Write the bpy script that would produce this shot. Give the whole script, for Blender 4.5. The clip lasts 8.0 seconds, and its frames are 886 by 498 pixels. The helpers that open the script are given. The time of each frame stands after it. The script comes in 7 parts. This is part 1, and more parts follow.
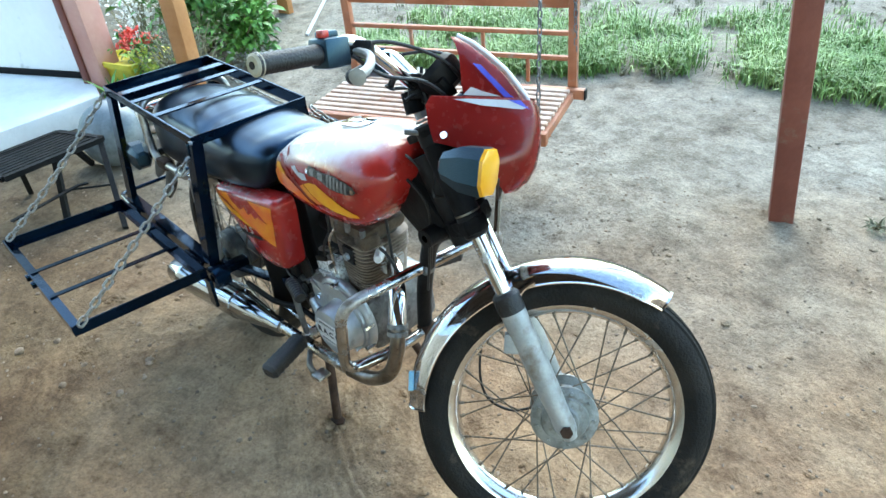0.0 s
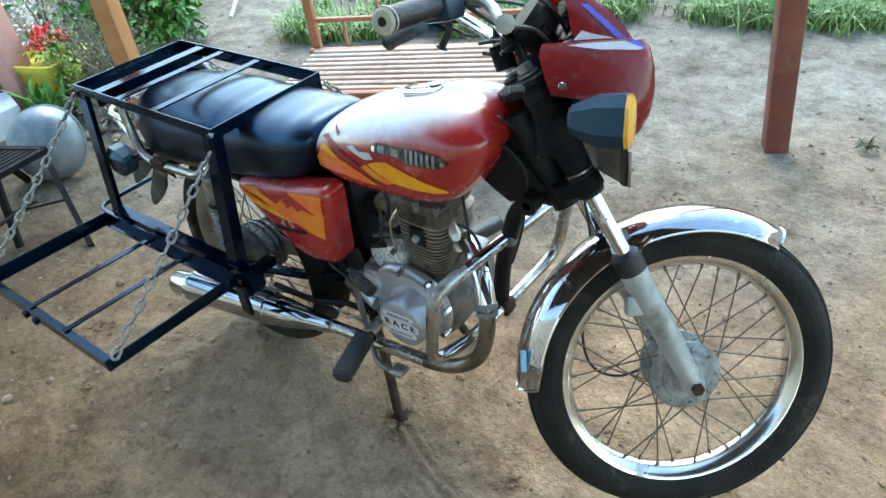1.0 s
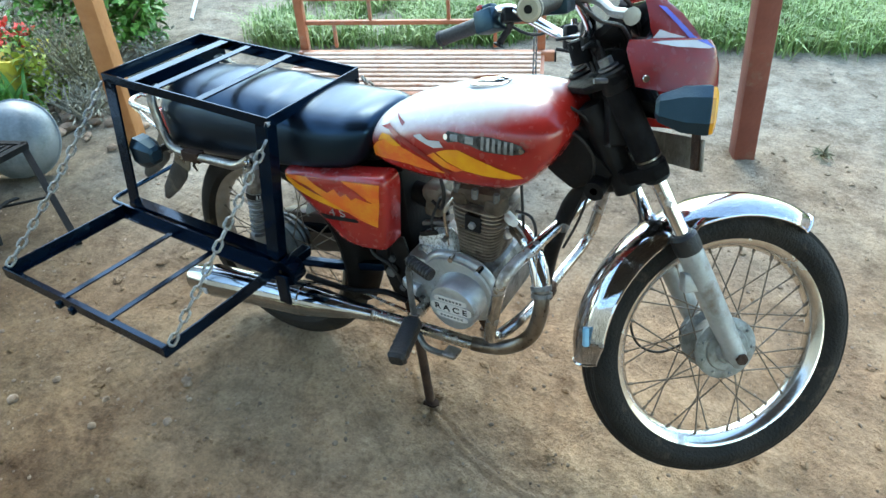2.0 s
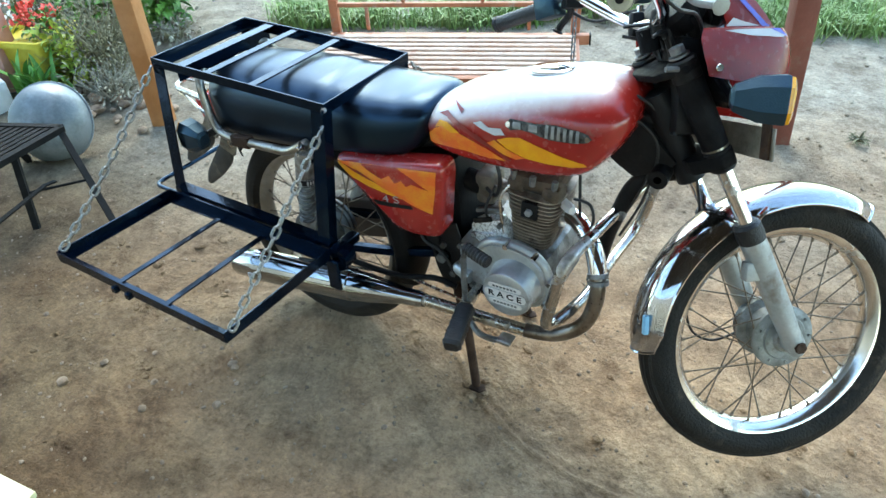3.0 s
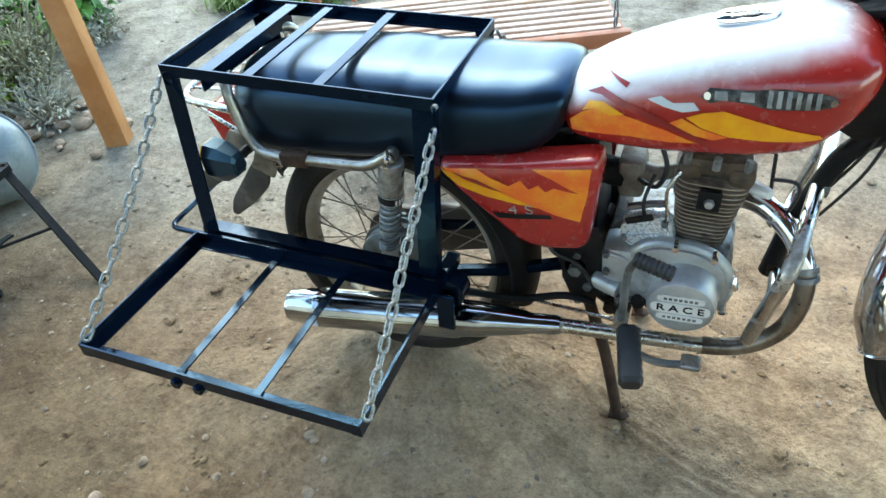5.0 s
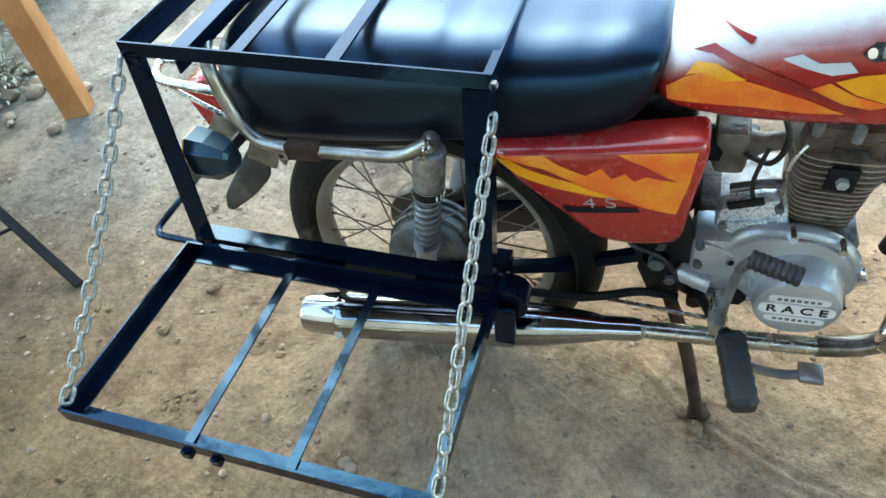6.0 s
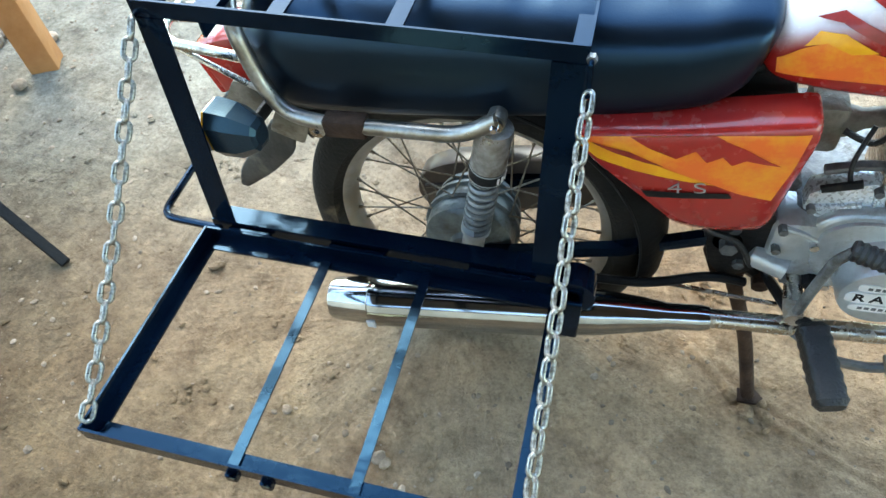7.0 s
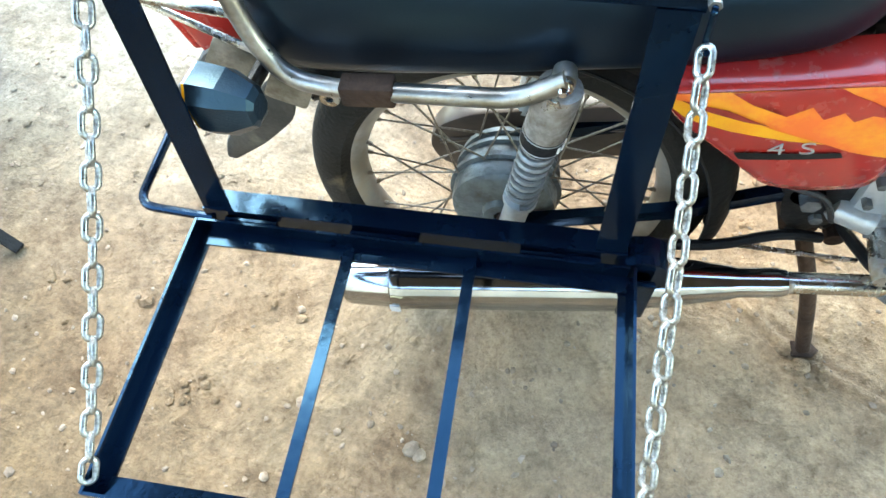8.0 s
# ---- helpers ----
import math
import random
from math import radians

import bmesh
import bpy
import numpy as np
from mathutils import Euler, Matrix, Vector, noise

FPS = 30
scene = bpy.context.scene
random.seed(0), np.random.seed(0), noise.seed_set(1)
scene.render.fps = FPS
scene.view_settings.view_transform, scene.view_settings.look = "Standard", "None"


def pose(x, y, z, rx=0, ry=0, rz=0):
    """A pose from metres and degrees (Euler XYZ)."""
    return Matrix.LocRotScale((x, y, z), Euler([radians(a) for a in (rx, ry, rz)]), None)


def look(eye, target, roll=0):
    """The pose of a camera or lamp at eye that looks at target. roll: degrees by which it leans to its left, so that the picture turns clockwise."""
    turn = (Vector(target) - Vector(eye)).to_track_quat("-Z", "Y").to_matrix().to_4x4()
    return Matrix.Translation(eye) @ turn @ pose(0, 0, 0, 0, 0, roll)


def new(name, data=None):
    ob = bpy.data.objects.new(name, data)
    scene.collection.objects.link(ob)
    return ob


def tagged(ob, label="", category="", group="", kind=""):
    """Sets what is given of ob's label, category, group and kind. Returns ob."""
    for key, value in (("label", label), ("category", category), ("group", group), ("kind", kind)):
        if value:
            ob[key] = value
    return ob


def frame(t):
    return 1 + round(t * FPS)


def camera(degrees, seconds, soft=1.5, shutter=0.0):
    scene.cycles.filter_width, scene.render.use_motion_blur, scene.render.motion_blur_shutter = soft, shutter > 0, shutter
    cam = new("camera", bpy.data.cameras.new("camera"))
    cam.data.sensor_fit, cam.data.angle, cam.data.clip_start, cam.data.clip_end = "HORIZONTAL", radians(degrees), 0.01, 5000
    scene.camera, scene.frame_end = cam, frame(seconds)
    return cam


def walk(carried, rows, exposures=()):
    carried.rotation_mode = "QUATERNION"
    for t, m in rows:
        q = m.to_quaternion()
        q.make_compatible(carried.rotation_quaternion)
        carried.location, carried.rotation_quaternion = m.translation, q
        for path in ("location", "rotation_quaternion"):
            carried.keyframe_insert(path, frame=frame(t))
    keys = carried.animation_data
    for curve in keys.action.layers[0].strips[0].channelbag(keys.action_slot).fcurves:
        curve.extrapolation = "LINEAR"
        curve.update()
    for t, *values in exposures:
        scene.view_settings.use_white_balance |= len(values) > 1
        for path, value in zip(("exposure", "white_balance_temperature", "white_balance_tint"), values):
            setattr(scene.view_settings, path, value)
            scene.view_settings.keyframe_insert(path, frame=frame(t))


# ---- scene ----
cam = camera(65.7, 8.0)
PATH = [
    (0, (1.779, -0.772, 1.479), (0.543, 0.299, 0.328), -5.0),
    (0.5, (1.64, -0.856, 1.441), (0.432, 0.201, 0.248), -8.2),
    (1, (1.445, -0.937, 1.435), (0.423, 0.264, 0.205), -7.4),
    (2.5, (1.208, -1.233, 1.459), (0.38, 0.135, 0.257), -1.8),
    (3, (1.15, -1.232, 1.465), (0.316, 0.085, 0.211), -2.3),
    (3.5, (1.068, -1.203, 1.41), (0.262, 0.112, 0.137), -5.0),
    (4, (0.959, -1.164, 1.404), (0.241, 0.172, 0.1), -3.8),
    (4.5, (0.78, -1.153, 1.365), (0.174, 0.207, 0.029), -2.0),
    (4.7, (0.702, -1.162, 1.363), (0.066, 0.205, 0.048), -4.0),
    (5.8, (0.417, -0.899, 1.271), (-0.103, 0.345, -0.206), -9.1),
    (6, (0.389, -0.891, 1.273), (-0.129, 0.33, -0.224), -8.6),
    (6.5, (0.28, -0.868, 1.275), (-0.185, 0.413, -0.189), -7.2),
    (7, (0.216, -0.813, 1.238), (-0.171, 0.316, -0.367), -6.0),
    (7.5, (0.17, -0.738, 1.199), (-0.183, 0.225, -0.517), -8.5),
    (8, (0.062, -0.671, 1.164), (-0.165, 0.269, -0.586), -5.4),
]
walk(cam, [(t, look(eye, target, roll)) for t, eye, target, roll in PATH],
     exposures=[(0.0, 2.75, 6650, -5), (0.5, 2.81, 6600, -5), (1.0, 2.59, 6600, -5), (2.5, 2.67, 6800, -5), (3.5, 2.73, 6800, -6), (4.5, 2.81, 6800, -6), (6.0, 3.07, 6850, -6), (6.5, 3.11, 6900, -5), (7.0, 3.21, 6950, -4), (7.5, 3.92, 7050, -4), (8.0, 3.98, 7050, -3)])

# ---- daylight: bright sky beyond the edge of a shelter ----
SUN_EL, SUN_AZ = 48, -35
world = bpy.data.worlds.new("sky")
scene.world = world
world.use_nodes = True
wt = world.node_tree
sky = wt.nodes.new("ShaderNodeTexSky")
sky.sky_type, sky.sun_disc = "NISHITA", False
sky.sun_elevation, sky.sun_rotation = radians(SUN_EL), radians(SUN_AZ)
sky.air_density, sky.dust_density = 1.0, 0.5
wt.links.new(sky.outputs[0], wt.nodes["Background"].inputs[0])
wt.nodes["Background"].inputs[1].default_value = 0.15
sun_data = bpy.data.lights.new("sun", "SUN")
sun_data.energy, sun_data.angle, sun_data.color = 0.5, radians(30), (1.0, 0.95, 0.88)
sun = new("sun", sun_data)
_a, _e = radians(SUN_AZ), radians(SUN_EL)
sun.matrix_world = look(Vector((math.sin(_a) * math.cos(_e), math.cos(_a) * math.cos(_e), math.sin(_e))) * 20, (0, 0, 0))


# ---- materials ----
def surf(name, c1, c2, scale=8.0, rough=0.5, rough2=None, metal=0.0, bump=0.0, bscale=120.0, coat=0.0, fine=0.25, spec=0.5, tint=None, dirt=None, dirt_amount=0.0, dirt_scale=14.0, island=0.0):
    """A worn surface: two tones in patches, fine grain, relief, and some dirt with its own tone."""
    m = bpy.data.materials.new(name)
    m.use_nodes = True
    nt = m.node_tree
    n, l = nt.nodes, nt.links
    b = n["Principled BSDF"]
    tc = n.new("ShaderNodeTexCoord")
    big, small = n.new("ShaderNodeTexNoise"), n.new("ShaderNodeTexNoise")
    for t, s, d in ((big, scale, 4), (small, scale * 9, 3)):
        t.inputs["Scale"].default_value, t.inputs["Detail"].default_value = s, d
        l.new(tc.outputs["Object"], t.inputs["Vector"])
    add = n.new("ShaderNodeMath")
    add.operation = "MULTIPLY_ADD"
    add.inputs[1].default_value = fine
    l.new(small.outputs["Fac"], add.inputs[0])
    l.new(big.outputs["Fac"], add.inputs[2])
    ramp = n.new("ShaderNodeValToRGB")
    ramp.color_ramp.elements[0].position, ramp.color_ramp.elements[1].position = 0.38 + fine * 0.5, 0.62 + fine * 0.5
    ramp.color_ramp.elements[0].color, ramp.color_ramp.elements[1].color = (*c1, 1), (*c2, 1)
    l.new(add.outputs[0], ramp.inputs["Fac"])
    col = ramp.outputs["Color"]
    if island:
        g = n.new("ShaderNodeNewGeometry")
        hsv = n.new("ShaderNodeHueSaturation")
        mr = n.new("ShaderNodeMapRange")
        mr.inputs["To Min"].default_value, mr.inputs["To Max"].default_value = 1 - island, 1 + island
        l.new(g.outputs["Random Per Island"], mr.inputs["Value"])
        l.new(mr.outputs[0], hsv.inputs["Value"])
        l.new(col, hsv.inputs["Color"])
        col = hsv.outputs[0]
    r = n.new("ShaderNodeMapRange")
    r.inputs["To Min"].default_value, r.inputs["To Max"].default_value = rough, rough2 if rough2 is not None else rough + 0.12
    l.new(small.outputs["Fac"], r.inputs["Value"])
    rout = r.outputs[0]
    if dirt:
        dn = n.new("ShaderNodeTexNoise")
        dn.inputs["Scale"].default_value, dn.inputs["Detail"].default_value, dn.inputs["Roughness"].default_value = dirt_scale, 7, 0.65
        l.new(tc.outputs["Object"], dn.inputs["Vector"])
        dr = n.new("ShaderNodeMapRange")
        dr.inputs["From Min"].default_value, dr.inputs["From Max"].default_value = 0.62 - 0.3 * dirt_amount, 0.78 - 0.3 * dirt_amount
        l.new(dn.outputs["Fac"], dr.inputs["Value"])
        mx = n.new("ShaderNodeMix")
        mx.data_type = "RGBA"
        l.new(dr.outputs[0], mx.inputs[0])
        l.new(col, mx.inputs[6])
        mx.inputs[7].default_value = (*dirt, 1)
        col = mx.outputs[2]
        mr2 = n.new("ShaderNodeMix")
        l.new(dr.outputs[0], mr2.inputs[0])
        l.new(rout, mr2.inputs[2])
        mr2.inputs[3].default_value = 0.8
        rout = mr2.outputs[0]
        if metal:
            mm = n.new("ShaderNodeMix")
            l.new(dr.outputs[0], mm.inputs[0])
            mm.inputs[2].default_value, mm.inputs[3].default_value = metal, 0.0
            l.new(mm.outputs[0], b.inputs["Metallic"])
    l.new(col, b.inputs["Base Color"])
    l.new(rout, b.inputs["Roughness"])
    if not (dirt and metal):
        b.inputs["Metallic"].default_value = metal
    b.inputs["Coat Weight"].default_value, b.inputs["Coat Roughness"].default_value = coat, 0.08
    b.inputs["Specular IOR Level"].default_value = spec
    if tint:
        b.inputs["Specular Tint"].default_value = (*tint, 1)
    if bump:
        bn, bp = n.new("ShaderNodeTexNoise"), n.new("ShaderNodeBump")
        bn.inputs["Scale"].default_value, bn.inputs["Detail"].default_value = bscale, 5
        bp.inputs["Strength"].default_value, bp.inputs["Distance"].default_value = bump, 0.01
        l.new(tc.outputs["Object"], bn.inputs["Vector"])
        l.new(bn.outputs["Fac"], bp.inputs["Height"])
        l.new(bp.outputs["Normal"], b.inputs["Normal"])
    return m


DUST = (0.22, 0.18, 0.14)
RED = surf("red_paint", (0.31, 0.014, 0.013), (0.38, 0.023, 0.018), 6, 0.2, 0.32, coat=0.45, dirt=DUST, dirt_amount=0.0)
ORANGE = surf("orange_decal", (0.8, 0.14, 0.02), (0.85, 0.3, 0.02), 20, 0.3, coat=0.4)
YELLOW = surf("yellow_decal", (0.85, 0.38, 0.01), (0.8, 0.3, 0.01), 30, 0.3, coat=0.4)
MAROON = surf("maroon_decal", (0.22, 0.01, 0.01), (0.3, 0.02, 0.015), 30, 0.3, coat=0.4)
SILVER_DECAL = surf("silver_decal", (0.5, 0.5, 0.52), (0.6, 0.6, 0.62), 20, 0.3)
BLUE_DECAL = surf("blue_decal", (0.06, 0.06, 0.45), (0.1, 0.1, 0.55), 20, 0.3, coat=0.4)
WHITE_PAINT = surf("white_paint", (0.7, 0.68, 0.66), (0.8, 0.78, 0.76), 20, 0.3)
VINYL = surf("black_vinyl", (0.003, 0.004, 0.006), (0.005, 0.007, 0.011), 4, 0.25, 0.35, bump=0.035, bscale=420, fine=0.1, spec=0.75, tint=(0.28, 0.58, 1.0))
BLACK = surf("black_enamel", (0.001, 0.003, 0.008), (0.002, 0.006, 0.014), 12, 0.08, 0.18, bump=0.06, bscale=30, spec=0.34, tint=(0.2, 0.54, 1.0))
BLACK_MATT = surf("black_matt_paint", (0.006, 0.006, 0.007), (0.012, 0.012, 0.013), 15, 0.4, 0.6, bump=0.15, spec=0.2, dirt=(0.05, 0.04, 0.03), dirt_amount=0.0)
DUSTY_PLASTIC = surf("dusty_plastic", (0.03, 0.028, 0.026), (0.062, 0.057, 0.05), 16, 0.55, 0.75, bump=0.2, dirt=(0.16, 0.14, 0.11), dirt_amount=0.1)
PLASTIC = surf("dark_plastic", (0.006, 0.012, 0.022), (0.012, 0.02, 0.032), 12, 0.28, 0.42, bump=0.1, bscale=300, spec=0.8, tint=(0.4, 0.75, 1.0))
BLACK_OILY = surf("oily_black_steel", (0.005, 0.005, 0.006), (0.011, 0.011, 0.012), 22, 0.5, 0.75, bump=0.3, bscale=90, spec=0.1, dirt=(0.03, 0.025, 0.02), dirt_amount=0.1)
RUBBER = surf("tyre_rubber", (0.010, 0.009, 0.008), (0.020, 0.017, 0.014), 10, 0.65, 0.8, spec=0.25, bump=0.3, bscale=160, dirt=(0.1, 0.075, 0.05), dirt_amount=0.12)
GRIP = surf("grip_rubber", (0.008, 0.008, 0.009), (0.014, 0.014, 0.016), 20, 0.4, 0.55, bump=0.3, bscale=250)
CHROME = surf("chrome", (0.72, 0.72, 0.74), (0.8, 0.8, 0.82), 10, 0.03, 0.10, metal=1.0, dirt=(0.3, 0.27, 0.23), dirt_amount=0.02, dirt_scale=18)
OLD_CHROME = surf("tarnished_chrome", (0.45, 0.42, 0.37), (0.62, 0.6, 0.56), 14, 0.16, 0.34, metal=1.0, dirt=(0.3, 0.21, 0.12), dirt_amount=0.2, dirt_scale=12)
ALLOY = surf("cast_alloy", (0.42, 0.44, 0.455), (0.56, 0.585, 0.60), 11, 0.24, 0.4, metal=0.6, bump=0.12, bscale=200, dirt=(0.2, 0.165, 0.13), dirt_amount=0.12, dirt_scale=14)
BRIGHT_ALLOY = surf("bright_alloy", (0.66, 0.71, 0.75), (0.78, 0.82, 0.86), 22, 0.2, 0.36, metal=0.45, bump=0.1, bscale=150, dirt=(0.14, 0.12, 0.1), dirt_amount=0.1, dirt_scale=30)
GREASY = surf("greasy_alloy", (0.13, 0.135, 0.14), (0.25, 0.255, 0.26), 20, 0.35, 0.55, metal=0.6, bump=0.25, bscale=150, dirt=(0.05, 0.04, 0.03), dirt_amount=0.3, dirt_scale=22)
SOOT = surf("oil_soaked_iron", (0.025, 0.02, 0.015), (0.07, 0.055, 0.04), 25, 0.6, 0.8, bump=0.3)
FIN = surf("brown_oily_fins", (0.2, 0.152, 0.112), (0.36, 0.285, 0.22), 18, 0.45, 0.65, metal=0.15, bump=0.2, dirt=(0.09, 0.06, 0.04), dirt_amount=0.3, dirt_scale=20)
EMBLEM = surf("tarnished_badge", (0.025, 0.025, 0.025), (0.1, 0.1, 0.1), 70, 0.2, 0.4, metal=0.6, bump=0.3, bscale=200)
EMBLEM_EDGE = surf("dull_silver", (0.2, 0.2, 0.2), (0.34, 0.34, 0.34), 60, 0.35, 0.5, metal=0.4)
PALE_BLUE = surf("pale_blue_sticker", (0.2, 0.45, 0.65), (0.28, 0.55, 0.75), 30, 0.4)
RAIL_STEEL = surf("stained_rail", (0.22, 0.2, 0.17), (0.38, 0.36, 0.33), 14, 0.22, 0.4, metal=0.9, dirt=(0.2, 0.14, 0.08), dirt_amount=0.25, dirt_scale=14)
CREAM = surf("cream_plastic", (0.75, 0.73, 0.42), (0.8, 0.78, 0.5), 12, 0.4, 0.55)
FORK_GREY = surf("grey_fork_paint", (0.31, 0.32, 0.31), (0.42, 0.43, 0.42), 16, 0.36, 0.52, metal=0.35, bump=0.15, dirt=(0.2, 0.16, 0.12), dirt_amount=0.25)
HUB_GREY = surf("dull_cast_hub", (0.2, 0.21, 0.2), (0.33, 0.34, 0.33), 30, 0.4, 0.6, metal=0.35, bump=0.2, bscale=120, dirt=(0.13, 0.105, 0.08), dirt_amount=0.3, dirt_scale=26)
HUB_DARK = surf("grimy_dark_hub", (0.07, 0.08, 0.085), (0.13, 0.145, 0.15), 24, 0.35, 0.5, metal=0.4, bump=0.2, bscale=120, dirt=(0.05, 0.04, 0.03), dirt_amount=0.3, dirt_scale=22)
HEAD_BROWN = surf("oil_baked_alloy", (0.05, 0.036, 0.026), (0.11, 0.08, 0.057), 22, 0.65, 0.8, spec=0.2, bump=0.3, dirt=(0.04, 0.03, 0.02), dirt_amount=0.25, dirt_scale=24)
DIRTY_ALLOY = surf("oily_alloy", (0.16, 0.14, 0.105), (0.28, 0.245, 0.2), 20, 0.45, 0.65, metal=0.3, bump=0.25, dirt=(0.12, 0.085, 0.055), dirt_amount=0.3, dirt_scale=24)
SILENCER = surf("worn_silencer_chrome", (0.3, 0.31, 0.32), (0.45, 0.46, 0.47), 9, 0.06, 0.15, metal=1.0, bump=0.02, bscale=14)
BROWNED = surf("browned_steel", (0.13, 0.105, 0.085), (0.26, 0.22, 0.18), 14, 0.22, 0.38, metal=0.9, dirt=(0.2, 0.15, 0.1), dirt_amount=0.2, dirt_scale=14)
GUARD = surf("worn_guard_chrome", (0.34, 0.31, 0.28), (0.6, 0.58, 0.56), 10, 0.1, 0.22, metal=1.0, dirt=(0.13, 0.1, 0.075), dirt_amount=0.38, dirt_scale=9)
CASE_BROWN = surf("brown_dusty_steel", (0.035, 0.024, 0.019), (0.07, 0.05, 0.04), 8, 0.25, 0.42, spec=0.45, dirt=(0.12, 0.09, 0.065), dirt_amount=0.1)
RIM = surf("rim_steel", (0.55, 0.54, 0.52), (0.7, 0.69, 0.68), 14, 0.12, 0.3, metal=1.0, dirt=(0.3, 0.26, 0.21), dirt_amount=0.08, dirt_scale=16)
DULL_RIM = surf("dusty_rim", (0.24, 0.21, 0.175), (0.34, 0.3, 0.26), 14, 0.35, 0.55, metal=0.5, dirt=(0.28, 0.22, 0.16), dirt_amount=0.4, dirt_scale=16)
SPOKE = surf("spoke_wire", (0.14, 0.11, 0.08), (0.25, 0.21, 0.17), 30, 0.4, 0.6, metal=0.7)
RUST = surf("rusty_steel", (0.026, 0.014, 0.010), (0.055, 0.031, 0.020), 25, 0.65, 0.85, spec=0.2, bump=0.3)
ZINC = surf("zinc_chain", (0.3, 0.3, 0.28), (0.46, 0.46, 0.44), 40, 0.2, 0.4, metal=0.95, dirt=(0.07, 0.055, 0.04), dirt_amount=0.42, dirt_scale=70)
AMBER = surf("amber_lens", (0.75, 0.33, 0.01), (0.8, 0.4, 0.02), 20, 0.15, coat=0.5)
RED_LENS = surf("red_lens", (0.4, 0.01, 0.01), (0.45, 0.02, 0.015), 20, 0.2, coat=0.5)
SMOKED = surf("smoked_screen", (0.01, 0.012, 0.016), (0.016, 0.018, 0.022), 20, 0.08, 0.15, spec=0.6)
POST_RED = surf("red_brown_paint", (0.16, 0.045, 0.03), (0.21, 0.065, 0.042), 5, 0.5, 0.65, bump=0.2, bscale=60, dirt=(0.2, 0.13, 0.09), dirt_amount=0.15)
SLAT_WOOD = surf("worn_pink_slats", (0.5, 0.32, 0.22), (0.62, 0.46, 0.36), 9, 0.45, 0.65, bump=0.15, dirt=(0.42, 0.2, 0.12), dirt_amount=0.2)
SWING_WOOD = surf("red_brown_slats", (0.34, 0.12, 0.055), (0.44, 0.17, 0.085), 6, 0.45, 0.65, bump=0.15, dirt=(0.35, 0.25, 0.19), dirt_amount=0.2)
OCHRE_WOOD = surf("ochre_wood", (0.42, 0.17, 0.05), (0.52, 0.24, 0.09), 5, 0.55, 0.75, bump=0.3, bscale=40)
DARK_IRON = surf("dark_iron", (0.006, 0.007, 0.008), (0.012, 0.012, 0.012), 20, 0.55, 0.75, spec=0.15, metal=0.0, bump=0.2)
ALUM = surf("dull_aluminium", (0.14, 0.165, 0.175), (0.26, 0.29, 0.305), 9, 0.45, 0.6, metal=0.5, bump=0.15, bscale=40)
CONCRETE = surf("pale_concrete", (0.7, 0.7, 0.68), (0.8, 0.8, 0.78), 4, 0.75, 0.9, bump=0.3, bscale=60)
WALL_WHITE = surf("peeling_whitewash", (0.82, 0.82, 0.79), (0.88, 0.88, 0.86), 3, 0.8, 0.9, bump=0.3, bscale=30, dirt=(0.4, 0.4, 0.32), dirt_amount=0.12, dirt_scale=5)
PINK = surf("pink_plaster", (0.6, 0.3, 0.24), (0.68, 0.38, 0.31), 4, 0.75, 0.9, bump=0.3)
POT_YELLOW = surf("yellow_painted_pot", (0.62, 0.52, 0.05), (0.72, 0.62, 0.08), 6, 0.6, 0.75, bump=0.2, dirt=(0.3, 0.25, 0.12), dirt_amount=0.2)
LEAF = surf("green_leaves", (0.06, 0.17, 0.025), (0.15, 0.33, 0.06), 3, 0.4, 0.55, island=0.35)
LEAF_LIGHT = surf("variegated_leaves", (0.2, 0.32, 0.04), (0.5, 0.55, 0.1), 12, 0.4, 0.55, island=0.3)
BRUSH = surf("bleached_brush", (0.17, 0.165, 0.12), (0.32, 0.31, 0.24), 9, 0.7, 0.85, island=0.35)
LEAF_DRY = surf("dry_stems", (0.14, 0.13, 0.07), (0.25, 0.24, 0.15), 9, 0.7, 0.85, island=0.3)
PETAL = surf("red_petals", (0.7, 0.06, 0.04), (0.8, 0.14, 0.1), 9, 0.5, island=0.2)
GRASS = surf("grass_blades", (0.12, 0.22, 0.045), (0.27, 0.37, 0.125), 2, 0.5, 0.65, island=0.35)
STONE = surf("stone", (0.17, 0.12, 0.08), (0.28, 0.21, 0.15), 25, 0.8, 0.95, bump=0.4, island=0.3)
ROOF = surf("roof_boards", (0.05, 0.035, 0.025), (0.08, 0.06, 0.045), 2, 0.6, 0.75)
BACKWALL = surf("plain_plaster", (0.4, 0.37, 0.3), (0.46, 0.43, 0.36), 2, 0.8, 0.9)


# ---- mesh helpers ----
def finish(bm, mat, smooth=35):
    bmesh.ops.recalc_face_normals(bm, faces=bm.faces)
    me = bpy.data.meshes.new("mesh")
    bm.to_mesh(me)
    bm.free()
    me.materials.append(mat)
    if smooth:
        me.shade_smooth()
        me.set_sharp_from_angle(angle=radians(smooth))
    return me


def part(name, bm, mat, parent, label="", m=None, smooth=35):
    if m is not None:
        bm.transform(m)
    ob = new(name, finish(bm, mat, smooth))
    ob.parent = parent
    return tagged(ob, label)


def thing(name, label, category, bm=None, mat=None, m=None, group="", kind="", smooth=35):
    ob = new(name, finish(bm, mat, smooth) if bm else None)
    if m is not None:
        ob.matrix_world = m
    return tagged(ob, label, category, group, kind)


